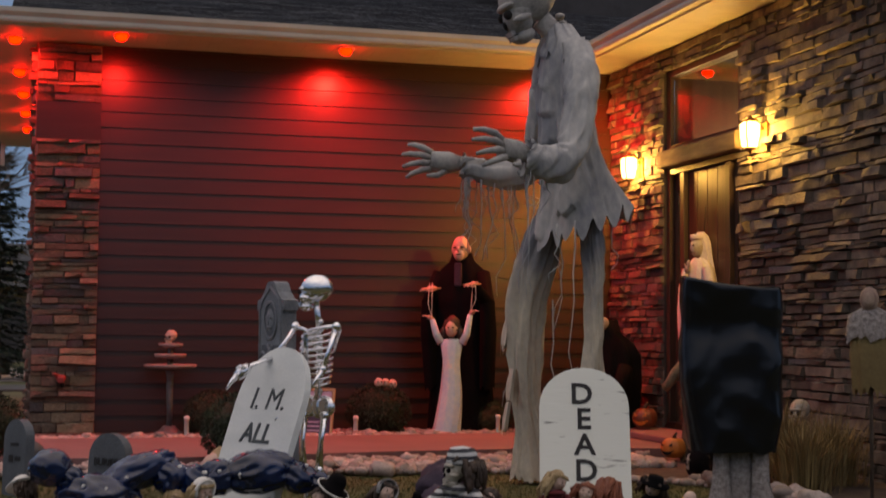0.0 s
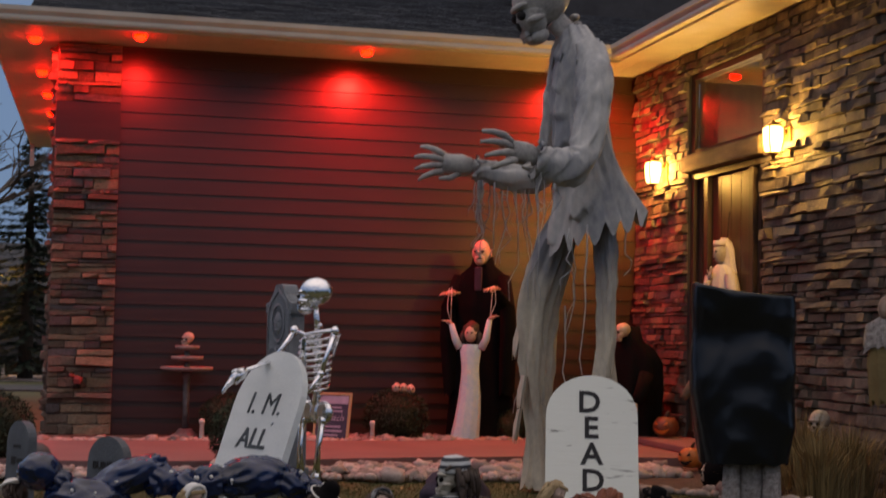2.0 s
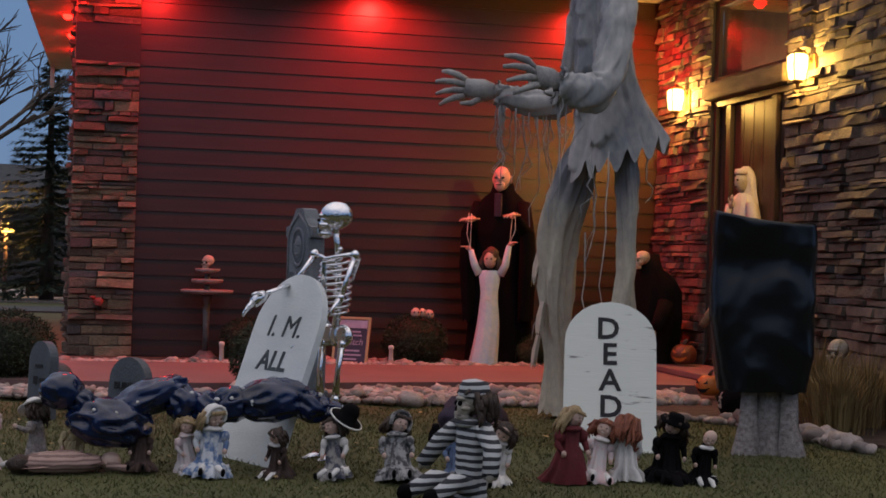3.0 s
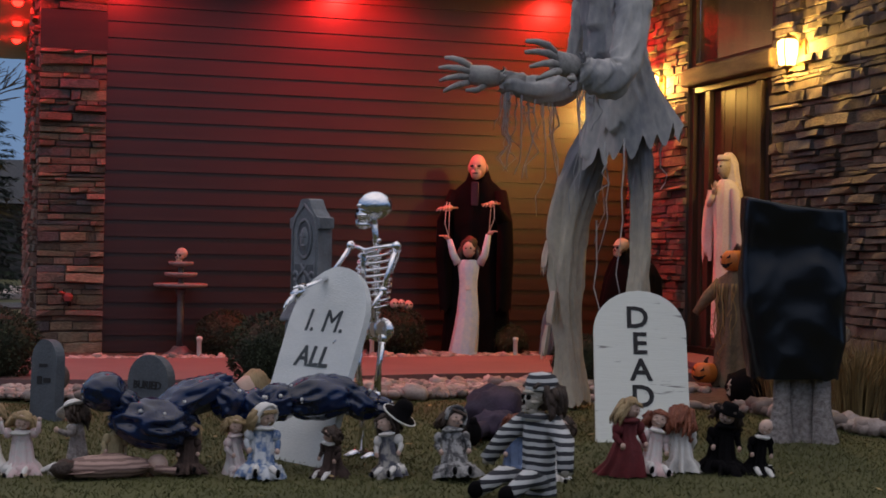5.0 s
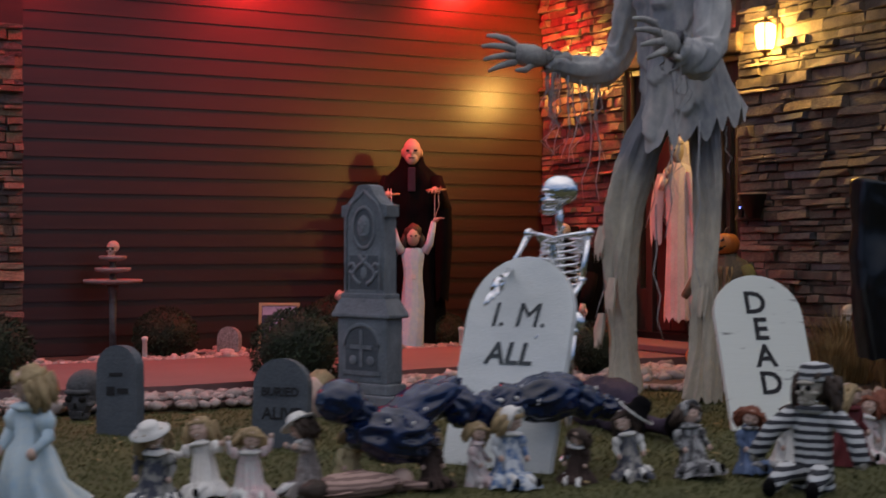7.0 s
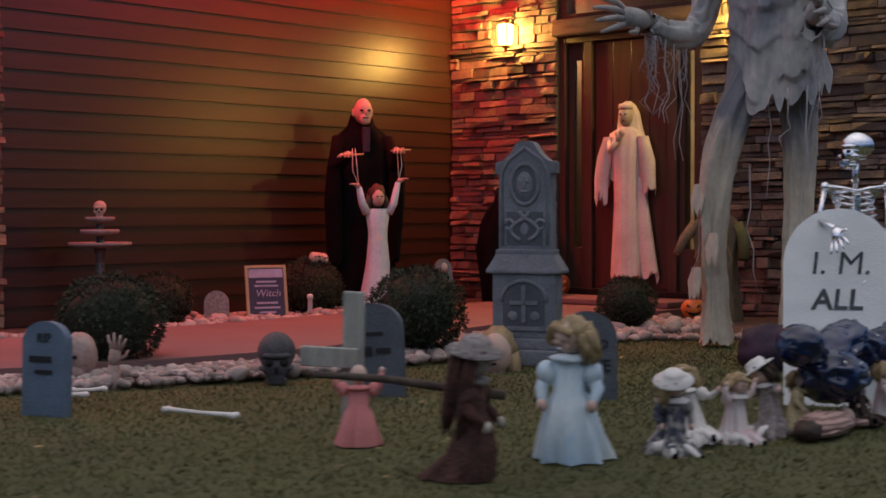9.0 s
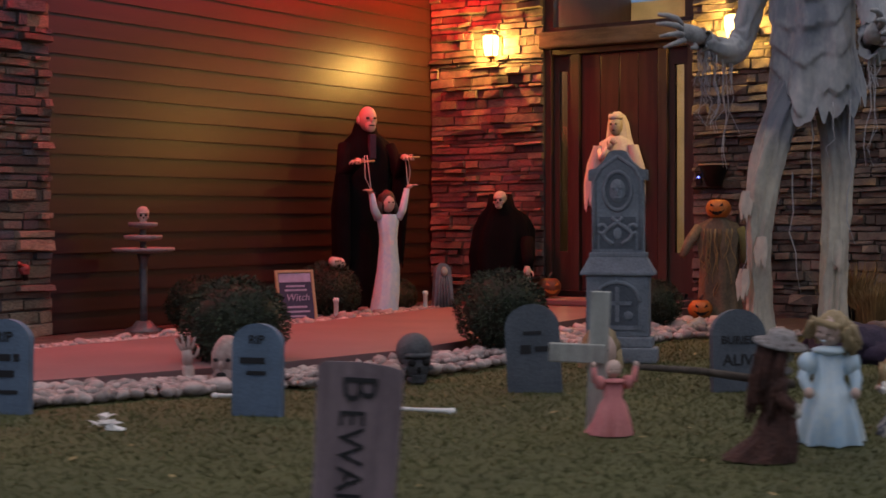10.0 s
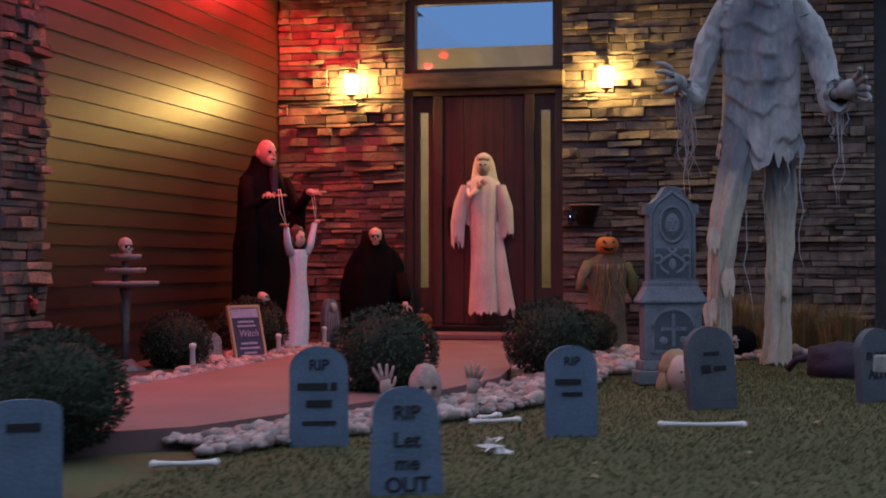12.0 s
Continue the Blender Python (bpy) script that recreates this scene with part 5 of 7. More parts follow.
def pumpkin_shape(s, c, r, mat, dark, m=None, face=True, stem=2):
    v, f = [], []
    seg, rings = 30, 10
    for i in range(rings + 1):
        a = math.pi * i / rings
        for j in range(seg):
            t = 2 * math.pi * j / seg
            k = 1 - 0.1 * abs(math.sin(t * 5)) * math.sin(a)
            v.append((c[0] + r * k * math.sin(a) * math.cos(t), c[1] + r * k * math.sin(a) * math.sin(t), c[2] - r * 0.84 * math.cos(a) * (1 - 0.12 * (abs(math.cos(a)) > 0.9))))
    for i in range(rings):
        for j in range(seg):
            f.append((i * seg + j, i * seg + (j + 1) % seg, (i + 1) * seg + (j + 1) % seg, (i + 1) * seg + j))
    s.add(v, f, mat, True, m)
    s.tube([(c[0], c[1], c[2] + 0.74 * r), (c[0] + 0.1 * r, c[1], c[2] + 1.0 * r), (c[0] + 0.25 * r, c[1], c[2] + 1.12 * r)], [0.16 * r, 0.1 * r, 0.09 * r], stem, 7, m)
    if face:
        for sx in (-1, 1):
            s.add([(c[0] + sx * 0.16 * r, c[1] - 1.0 * r, c[2] + 0.14 * r), (c[0] + sx * 0.52 * r, c[1] - 0.9 * r, c[2] + 0.2 * r), (c[0] + sx * 0.46 * r, c[1] - 0.88 * r, c[2] + 0.44 * r)], [(0, 1, 2) if sx > 0 else (2, 1, 0)], dark, False, m)
        up = [(t * 0.62 * r, -0.12 * r - 0.14 * r * (1 - t * t) + (0.05 * r if i % 2 else 0)) for i, t in enumerate([i / 5 - 1 for i in range(11)])]
        lo = [(t * 0.55 * r, -0.2 * r - 0.34 * r * (1 - t * t) + (0.05 * r if i % 2 else 0)) for i, t in enumerate([i / 5 - 1 for i in range(11)])]
        vv = [(c[0] + x, c[1] - math.sqrt(max(0.01, 1.04 - (x / r) ** 2 - (z / r) ** 2)) * r * 0.98, c[2] + z) for x, z in up + lo]
        s.add(vv, [(i, i + 11, i + 12, i + 1) for i in range(10)], dark, False, m)


pumpkin_shape(q, (0, -0.02, 0.98), 0.115, 0, 1, stem=3)
q.cloth([(0, 0, 0.9, 0.06, 0.06), (0, 0, 0.84, 0.17, 0.1), (0, 0, 0.74, 0.2, 0.12), (0, 0, 0.5, 0.17, 0.13), (0, 0, 0.25, 0.18, 0.14), (0, 0, 0.0, 0.2, 0.15)], 2, 36, 8, 0.1, 0.03, seed=12)
q.tube([(-0.17, 0, 0.8), (-0.25, -0.08, 0.68), (-0.3, -0.16, 0.55)], [0.06, 0.05, 0.03], 2, 8)
q.tube([(0.17, 0, 0.8), (0.24, 0.0, 0.66), (0.25, -0.05, 0.5)], [0.06, 0.06, 0.05], 4, 8)
for k in range(14):
    strip(q, (random.Random(k).uniform(-0.15, 0.15), -0.13, 0.8), 0.3 + 0.03 * k, 5, 0.006, 0.03, k + 300)
single("pumpkin_scarecrow", q, [PUMPKIN, SOCKET, COATC, BARK, GREENC, STRAW], "scarecrow with a carved pumpkin head and ragged tan coat", "figure", pose(-0.6, -3.52, -0.14, 0, 0, -75))


def jack(label, x, y, z, r, yaw, mat, lit=None):
    s = Shape()
    pumpkin_shape(s, (0, 0, r * 0.84), r, 0, 1, stem=2)
    return single("jack_o_lantern", s, [mat, lit or SOCKET, BARK], label, "pumpkin", pose(x, y, z, 0, 0, yaw), group="carved pumpkins by the door")


jack("dark carved pumpkin grinning beside the door", -0.3, -1.6, -0.03, 0.125, -45, DARKPUMPKIN, PUMPKIN)
jack("orange carved pumpkin with a dark grin in the bed", -0.82, -3.44, -0.145, 0.11, -60, PUMPKIN)

# stump wrapped in a bin bag
bagt = thing("bagged_stump", "black bin bag pulled over a fur-wrapped post", "bagged post", pose(-1.79, -6.43, -0.2, 0, 0, -20))
sk = Shape()
NU, NV = 112, 64
for i in range(NV + 1):
    w = i / NV
    if w < 0.1:
        half, deep_y, z = 0.27 * (w / 0.1) ** 0.5 + 0.012, 0.14 * (w / 0.1) ** 0.8 + 0.004, 1.35 + 0.08 * (w / 0.1) - 0.03 * (w / 0.1) ** 2
    else:
        u = (w - 0.1) / 0.9
        half, deep_y, z = 0.283 + 0.012 * math.sin(u * 3) - 0.045 * u ** 3, 0.145 + 0.03 * u, 1.40 - 1.02 * u
    for j in range(NU):
        a = 2 * math.pi * j / NU
        ca, sa = math.cos(a), math.sin(a)
        x = math.copysign(abs(ca) ** 0.55, ca) * half
        y = math.copysign(abs(sa) ** 0.7, sa) * deep_y
        q = Vector((x * 3.2, y * 3.2, z * 2.4))
        d = 0.02 * (1 - abs(noise.noise(q * 0.8)) * 2) + 0.007 * (1 - abs(noise.noise(q * 1.7 + Vector((5, 0, 0)))) * 2) + 0.002 * noise.noise(q * 5)
        # slack folds that sag from the two upper corners
        d += 0.014 * math.sin(9 * (z + 0.5 * abs(x)) + 2 * noise.noise(q * 0.7)) * max(0.0, 1 - abs(z - 1.15) / 0.35)
        zz = z - 0.12 * x * (z > 1.0) * min(1, (z - 1.0) / 0.3) - 0.035 * (1 - (x / 0.32) ** 2) * max(0.0, (z - 1.2) / 0.22) + (0.02 * noise.noise(Vector((a * 3, 0, 0))) if i == NV else 0)
        if i > 4:
            x, y = x + ca * d, y + sa * d * 1.2
        sk.v.append((x + 0.02 * (1.4 - z), y, zz))
for i in range(NV):
    for j in range(NU):
        sk.f.append((i * NU + j, (i + 1) * NU + j, (i + 1) * NU + (j + 1) % NU, i * NU + (j + 1) % NU))
sk.f.append(tuple(range(NU)))
sk.m, sk.s = [0] * len(sk.f), [True] * len(sk.f)
part("bag", sk, BAG, bagt)
legs = Shape().cloth([(0.06, 0.02, 0.5, 0.1, 0.1), (0.06, 0.02, 0.3, 0.11, 0.1), (0.06, 0.02, 0.1, 0.125, 0.11), (0.06, 0.02, -0.01, 0.15, 0.14)], 0, 36, 5, 0.07, 0.02, seed=14)
part("post_wrap", legs, BURLAP, bagt, "speckled grey fur cloth")
for sx in (-0.08, 0.15):
    part("fur_flap", Shape().cloth([(sx + 0.02, -0.08, 0.5, 0.04, 0.03), (sx + 0.02, -0.1, 0.2, 0.05, 0.03), (sx * 1.15 + 0.02, -0.12, 0.02, 0.08, 0.05)], 0, 16, 4, 0.2, 0.03, seed=sx), BURLAP, bagt)

# bagged body carried by the dolls
y0 = -7.04
bundle = thing("bagged_bundle", "shiny blue-black bin-bag body bundle resting on the dolls", "bagged bundle")
rb = random.Random(21)


def crumpled(c, r3, tilt, seed, rough=0.16):
    """A stuffed bag: taut bulges between pulled creases."""
    s = Shape()
    seg, rings = 56, 40
    rot = pose(0, 0, 0, 0, tilt, 0).to_3x3()
    for i in range(rings + 1):
        a = math.pi * i / rings
        for j in range(seg):
            b = 2 * math.pi * j / seg
            d = Vector((-math.cos(a), math.sin(a) * math.cos(b), math.sin(a) * math.sin(b)))
            q = Vector((d.x * 1.1, d.y * 1.5, d.z * 1.5)) + Vector((seed * 3.7, seed, 0))
            k = 1 + rough * 0.9 * (0.45 - abs(noise.noise(q * 1.2)) * 1.7) + rough * 0.28 * (0.4 - abs(noise.noise(q * 2.9)) * 1.5) + rough * 0.06 * noise.noise(q * 7)
            p = rot @ Vector((d.x * r3[0] * k, d.y * r3[1] * k, d.z * r3[2] * k))
            s.v.append(tuple(Vector(c) + p))
    for i in range(rings):
        for j in range(seg):
            s.f.append((i * seg + j, i * seg + (j + 1) % seg, (i + 1) * seg + (j + 1) % seg, (i + 1) * seg + j))
    s.m, s.s = [0] * len(s.f), [True] * len(s.f)
    return s


for k, (nm, cx, cy, cz, r3, tilt, rough) in enumerate((("head_bag", -5.7, 0, 0.195, (0.105, 0.1, 0.092), 0, 0.1), ("neck_bag", -5.6, 0.0, 0.14, (0.09, 0.075, 0.06), 30, 0.3), ("chest_bag", -5.47, -0.03, 0.045, (0.2, 0.15, 0.115), 8, 0.24),
                                                    ("shoulder_bag", -5.3, 0.03, 0.155, (0.2, 0.11, 0.085), -24, 0.3), ("waist_bag", -5.12, 0, 0.14, (0.085, 0.09, 0.085), 20, 0.3), ("waist_bag", -5.01, 0, 0.115, (0.085, 0.09, 0.085), 0, 0.3),
                                                    ("waist_bag", -4.89, 0, 0.135, (0.1, 0.095, 0.085), -15, 0.3), ("hip_bag", -4.68, -0.01, 0.16, (0.185, 0.115, 0.105), -6, 0.22), ("leg_bag", -4.49, -0.02, 0.13, (0.1, 0.085, 0.075), 15, 0.3), ("foot_bag", -4.38, -0.03, 0.1, (0.075, 0.065, 0.055), 25, 0.3))):
    bag_part = part(nm, crumpled((cx, y0 + cy, cz), r3, tilt, k + 1.0, rough), BAGBLUE, bundle)
    # white dots of the bag's print, built as small balls on its surface
    for _ in range(0 if k == 0 else 3):
        d = Vector((rb.uniform(-1, 1), rb.uniform(-1, 0.0), rb.uniform(-0.5, 0.9))).normalized()
        part("print_dot", Shape().ball((cx + d.x * r3[0], y0 + cy + d.y * r3[1], cz + d.z * r3[2]), rb.uniform(0.006, 0.011), 0, 8, 5), WHITEC, bag_part)


# ---- dolls ----
def doll(label, x, y, yaw, h, dress, hair, extra=None, hat="", seated=True, wide=1.0, arms="down", skin=None, seed=1, hairy=1.0, lean=0.0, sleeve=None, steady=False, skull=False):
    """A doll h metres high: head, hair, dress, arms, legs in front when seated. Slots: skin, dress, hair, extra, dark."""
    s = Shape()
    h = h * (0.9 if seated else 1.0)
    k = h / 0.4
    hr = (0.052 if seated or skull else 0.044) * k
    hz = h - hr * 1.25
    hd = Shape()
    if skull:
        skull_shape(hd, (0, -hr * 0.1, hz - hr * 0.1), hr * 2.5, 0, 0, 0, 4, 14)
    else:
        hd.ball((0, 0, hz), (hr * 0.92, hr * 0.95, hr * 1.1), 0, 16, 11)
    for sx in () if skull else (-1, 1):
        hd.ball((sx * hr * 0.36, -hr * 0.88, hz + hr * 0.08), (hr * 0.1, hr * 0.07, hr * 0.07), 4, 8, 6)
        hd.ball((sx * hr * 0.5, -hr * 0.74, hz - hr * 0.3), (hr * 0.22, hr * 0.14, hr * 0.2), 0, 8, 6)
    if not skull:
        hd.ball((0, -hr * 0.98, hz - hr * 0.14), (hr * 0.12, hr * 0.12, hr * 0.14), 0, 8, 6)
        hd.ball((0, -hr * 0.88, hz - hr * 0.5), (hr * 0.2, hr * 0.1, hr * 0.06), 3 if extra else 0, 8, 5)
    r = random.Random(seed)
    if hairy:
        hd.ball((0, hr * 0.3, hz + hr * 0.22), (hr * 1.08, hr * 1.0, hr * 1.08), 2, 18, 12, None, None, 0.25, 6)
        for i in range(64):
            a = r.uniform(-0.35, math.pi + 0.35)
            rad = hr * r.uniform(0.92, 1.5)
            z = hz + hr * r.uniform(-0.1, 0.75)
            L = hr * hairy * r.uniform(0.9, 1.9)
            p = Vector((math.cos(a) * rad, math.sin(a) * rad * 0.95 + hr * 0.15, z))
            hd.tube([p, p + Vector((math.cos(a) * 0.15 * hr, 0.1 * hr, -L * 0.4)), p + Vector((r.uniform(-0.3, 0.3) * hr + math.cos(a) * 0.3 * hr, 0.12 * hr, -L * 0.75)), p + Vector((math.cos(a) * 0.2 * hr, 0.05 * hr, -L))], [hr * 0.2, hr * 0.24, hr * 0.2, hr * 0.06], 2, 6)
        for i in range(9):
            hd.tube([(hr * (i / 4 - 1) * 0.8, -hr * 0.55, hz + hr * 0.85), (hr * (i / 4 - 1) * 0.9, -hr * 0.88, hz + hr * 0.52)], [hr * 0.16, hr * 0.07], 2, 6)
    top = hz - hr * 1.15
    w = 0.06 * k * wide
    s.tube([(0, 0, hz - hr), (0, 0, top)], hr * 0.38, 0, 8)
    if seated:
        s.ball((0, 0, top - 0.055 * k), (w * 0.9, w * 0.68, 0.075 * k), 1, 18, 10, None, None, 0.2, 4)
        s.cloth([(0, 0, top - 0.06 * k, w * 0.8, w * 0.65), (0, -0.01 * k, 0.08 * k, w * 1.05, w * 1.05), (0, -0.04 * k, 0.05 * k, w * 1.5, w * 1.6), (0, -0.06 * k, 0.02 * k, w * 1.75, w * 1.9), (0, -0.06 * k, 0.004, w * 1.8, w * 1.95)], 1, 60, 9, 0.27, 0.02 * k, seed=seed)
        for j in range(5):
            a = r.uniform(0, 6.28)
            s.ball((math.cos(a) * w * 1.1, -0.05 * k + math.sin(a) * w * 1.1, 0.035 * k), (w * 0.7, w * 0.6, 0.035 * k), 3 if j % 2 else 1, 14, 8, None, None, 0.5, 3)
        for sx in (-1, 1):
            tip = Vector((sx * r.uniform(0.03, 0.08) * k, -r.uniform(0.17, 0.23) * k, 0.022 * k))
            s.tube([(sx * 0.03 * k, -0.06 * k, 0.045 * k), (sx * 0.045 * k, -0.13 * k, 0.05 * k), tip], [0.022 * k, 0.02 * k, 0.014 * k], 3, 8)
            s.ball(tip + Vector((0, -0.01, 0.006)) * k, (0.013 * k, 0.02 * k, 0.024 * k), 4, 8, 6)
    elif skull:
        s.cloth([(0, 0, top, w * 0.5, w * 0.4), (0, 0, top - 0.02 * k, w * 1.05, w * 0.7), (0, 0, top - 0.1 * k, w * 1.0, w * 0.75), (0, 0, top - 0.18 * k, w * 0.95, w * 0.75), (0, 0, 0.0, w * 1.05, w * 0.85)], 1, 40, 5, 0.08, 0.004, seed=seed)
        for sx in (-1, 1):
            s.tube([(sx * w * 0.5, -0.02 * k, 0.04 * k), (sx * w * 0.9, -0.12 * k, 0.07 * k), (sx * w * 1.1, -0.22 * k, 0.03 * k)], [0.035 * k, 0.034 * k, 0.026 * k], 1, 10)
            s.ball((sx * w * 1.1, -0.235 * k, 0.03 * k), (0.022 * k, 0.035 * k, 0.03 * k), 4, 10, 7)
    else:
        s.cloth([(0, 0, top, w * 0.5, w * 0.4), (0, 0, top - 0.02 * k, w * 0.95, w * 0.65), (0, 0, top - 0.1 * k, w * 0.8, w * 0.7), (0, 0, top * 0.55, w * 1.15, w * 1.1), (0, 0.01 * k, top * 0.25, w * 1.6, w * 1.6), (0, 0.06 * k, 0.006, w * 2.0, w * 2.5)], 1, 44, 9, 0.09, 0.006, seed=seed)
    s.ball((0, -w * 0.3, top - 0.012 * k), (w * 0.95, w * 0.7, 0.016 * k), 3, 16, 7, None, None, 0.25, 6)
    for sx in (-1, 1):
        a = Vector((sx * w * 0.95, 0, top - 0.025 * k))
        if skull:
            e, q = a + Vector((sx * 0.075, -0.02, -0.06)) * k, a + Vector((sx * 0.12, -0.07, -0.15)) * k
            s.tube([a, e, q], [0.034 * k, 0.033 * k, 0.028 * k], 1, 10)
        elif arms == "up":
            e, q = a + Vector((sx * 0.05, -0.02, 0.02)) * k, a + Vector((sx * 0.06, -0.03, 0.1)) * k
        elif arms == "out":
            e, q = a + Vector((sx * 0.06, -0.03, -0.03)) * k, a + Vector((sx * 0.1, -0.08, 0.0)) * k
        else:
            e, q = a + Vector((sx * 0.025, -0.01, -0.07)) * k, a + Vector((sx * 0.015, -0.06, -0.11)) * k
        s.ball(a.lerp(e, 0.4), (0.03 * k, 0.03 * k, 0.036 * k), 1 if sleeve is None else sleeve, 10, 7, None, None, 0.15, 5)
        s.tube([a, e, q], [0.02 * k, 0.019 * k, 0.013 * k], 1 if sleeve is None else sleeve, 8)
        s.ball(q, (0.015 * k, 0.015 * k, 0.018 * k), 0, 8, 6)
    if hat == "bonnet":
        hd.tube([(math.cos(a) * hr * 1.25, -hr * 0.35, hz + math.sin(a) * hr * 1.25 + hr * 0.1) for a in [-0.5 + (math.pi + 1.0) * i / 16 for i in range(17)]], [hr * (0.2 + 0.05 * (i % 2)) for i in range(17)], 3, 7)
        hd.ball((0, hr * 0.3, hz + hr * 0.25), (hr * 1.2, hr * 1.05, hr * 1.2), 3, 16, 10)
    elif hat == "brim":
        hd.lathe([(hr * 1.9, 0.0), (hr * 1.95, hr * 0.12), (hr * 1.1, hr * 0.3), (hr * 1.02, hr * 0.8), (hr * 0.8, hr * 1.05), (0.002, hr * 1.1)], (0, hr * 0.1, hz + hr * 0.5), 3, 20)
    elif hat == "wide":
        hd.lathe([(hr * 1.8, 0.0), (hr * 1.85, hr * 0.1), (hr * 1.0, hr * 0.2), (hr * 0.9, hr * 0.9), (0.002, hr * 1.05)], (0, 0, hz + hr * 0.5), 4, 20)
    elif hat == "cap":
        hd.lathe([(hr * 1.06, 0.0), (hr * 1.1, hr * 0.2), (hr * 1.05, hr * 0.8), (hr * 0.85, hr * 1.15), (0.002, hr * 1.3)], (0, 0.05 * hr, hz + hr * 0.3), 1, 18)
    s.join(hd, Matrix.Translation((0, 0, top)) @ pose(0, 0, 0, r.uniform(-4, 22), r.uniform(-20, 20), r.uniform(-38, 38)) @ Matrix.Translation((0, 0, -top)))
    mats = [skin or SKIN, dress, hair, extra or WHITEC, BLACKCLOTH]
    return single("doll", s, mats, label, "doll", pose(x, y, ground_z(x, y) + 0.004, 0, 0, yaw + (r.uniform(-38, 30) if seated and not steady else 0)) @ pose(0, 0, 0, -lean + (r.uniform(-12, 12) if seated and not steady else 0), r.uniform(-14, 14) if seated and not steady else 0, 0), group="old dolls seated on the lawn")


doll("standing doll in a long pale blue satin gown, blond", -6.88, -6.7, -62, 0.56, DRESSB, HAIRB, DRESSB, seated=False, wide=0.92, seed=2)
doll("small bald baby doll in a coral pink dress, arms raised", -7.16, -5.83, -45, 0.34, PINKC, HAIRB, PINKC, seated=False, wide=0.95, arms="up", hairy=0, seed=3)
doll("doll in a navy flowered dress and white spotted bonnet", -6.43, -6.85, -60, 0.36, NAVYC, HAIRB, WHITEC, "brim", seed=4, wide=1.15)
doll("blond doll in white lace with outstretched arms", -6.2, -6.83, -45, 0.36, WHITEC, HAIRB, WHITEC, arms="out", seed=5)
doll("doll in a pale pink ruffled dress leaning on its neighbour", -6.06, -6.92, -20, 0.32, PALEPINK, HAIRB, WHITEC, seed=6, arms="up", wide=1.1)
doll("doll with a white brimmed hat and tan dress", -5.8, -6.98, -70, 0.36, BURLAP, HAIRD, WHITEC, "brim", arms="out", seed=7)
doll("doll in a cream cotton smock under the bundle", -5.68, -7.0, 15, 0.3, CREAMC, HAIRB, CREAMC, seed=8)
doll("curly golden-haired doll in dark clothes", -5.32, -7.13, 10, 0.28, BROWNC, HAIRB, BROWNC, seed=9, hairy=1.3)
doll("blond bonnet doll in white and blue ruffles", -5.0, -7.22, -12, 0.37, PATCHB, HAIRB, WHITEC, "bonnet", seed=10, wide=1.1)
doll("pale pink dressed doll turned from the others", -5.1, -7.13, 60, 0.3, PALEPINK, HAIRB, PALEPINK, seed=11)
doll("dark-haired doll in a maroon coat with white stockings", -4.66, -7.25, -35, 0.27, BROWNC, HAIRD, WHITEC, seed=12, wide=1.1, skin=SKIN)
doll("doll in a black pinafore and white blouse", -4.38, -7.28, 5, 0.33, NAVYC, HAIRD, WHITEC, seed=13, sleeve=3)
doll("doll in a grey floral dress and lace bonnet", -4.1, -7.36, -8, 0.37, FLORAL, HAIRD, FLORAL, "bonnet", seed=14, wide=1.15)
doll("auburn-haired doll in a blue dress", -3.82, -7.42, 0, 0.34, BLUEC, HAIRR, FLORAL, seed=15)
doll("dark-haired doll in a pale green smock", -3.66, -7.43, -5, 0.35, WHITEC, HAIRD, WHITEC, seed=16)
doll("skeleton-faced doll in black and white striped prison clothes", -3.86, -7.86, -62, 0.52, STRIPES, HAIRD, STRIPES, "cap", seed=17, wide=1.05, skin=BONE, hairy=0.9, seated=False, steady=True, skull=True)
doll("blond doll in a dark red velvet dress with lace", -3.26, -7.47, 12, 0.38, REDC, HAIRB, REDC, seed=18, seated=False, hairy=1.4)
doll("small auburn doll leaning behind the red velvet one", -3.12, -7.4, 5, 0.35, PALEPINK, HAIRR, WHITEC, seed=19)
doll("doll with a mass of auburn curls and white dress", -2.95, -7.43, 175, 0.37, WHITEC, HAIRR, WHITEC, seed=20, hairy=1.9)
doll("black-clad witch doll with dark hair", -2.74, -7.42, 30, 0.37, BLACKCLOTH, HAIRD, BLACKCLOTH, "wide", seed=21, wide=1.2)
doll("bald doll in a black suit with a white cravat", -2.59, -7.5, -8, 0.31, BLACKCLOTH, HAIRD, WHITEC, seed=22, hairy=0)
doll("ragged brown-furred doll holding a long stick", -7.42, -6.68, 20, 0.5, FURC, FURC, BURLAP, "brim", seated=False, wide=0.75, seed=23, hairy=3.0, skin=BONE)
stick = Shape().tube([(-7.85, -6.3, 0.2), (-7.6, -6.42, 0.17), (-7.36, -6.6, 0.12), (-7.25, -6.68, 0.1)], [0.012, 0.015, 0.018, 0.02], 0, 7)
single("stick", stick, BARK, "long dark stick held across by a ragged doll", "stick")
ly = Shape()
ly.cloth([(-0.22, 0, 0.03, 0.02, 0.05), (-0.15, 0, 0.035, 0.05, 0.09), (0.0, 0, 0.05, 0.1, 0.1), (0.12, 0, 0.05, 0.06, 0.08)], 0, 24, 5, 0.1, 0)
ly.ball((-0.02, 0, 0.05), (0.2, 0.1, 0.055), 0, 24, 12, None, None, 0.25, 5)
ly.ball((-0.22, 0, 0.045), (0.06, 0.06, 0.045), 1, 14, 9, None, None, 0.3, 5)
ly.ball((0.2, 0.0, 0.05), (0.05, 0.045, 0.05), 2, 12, 8)
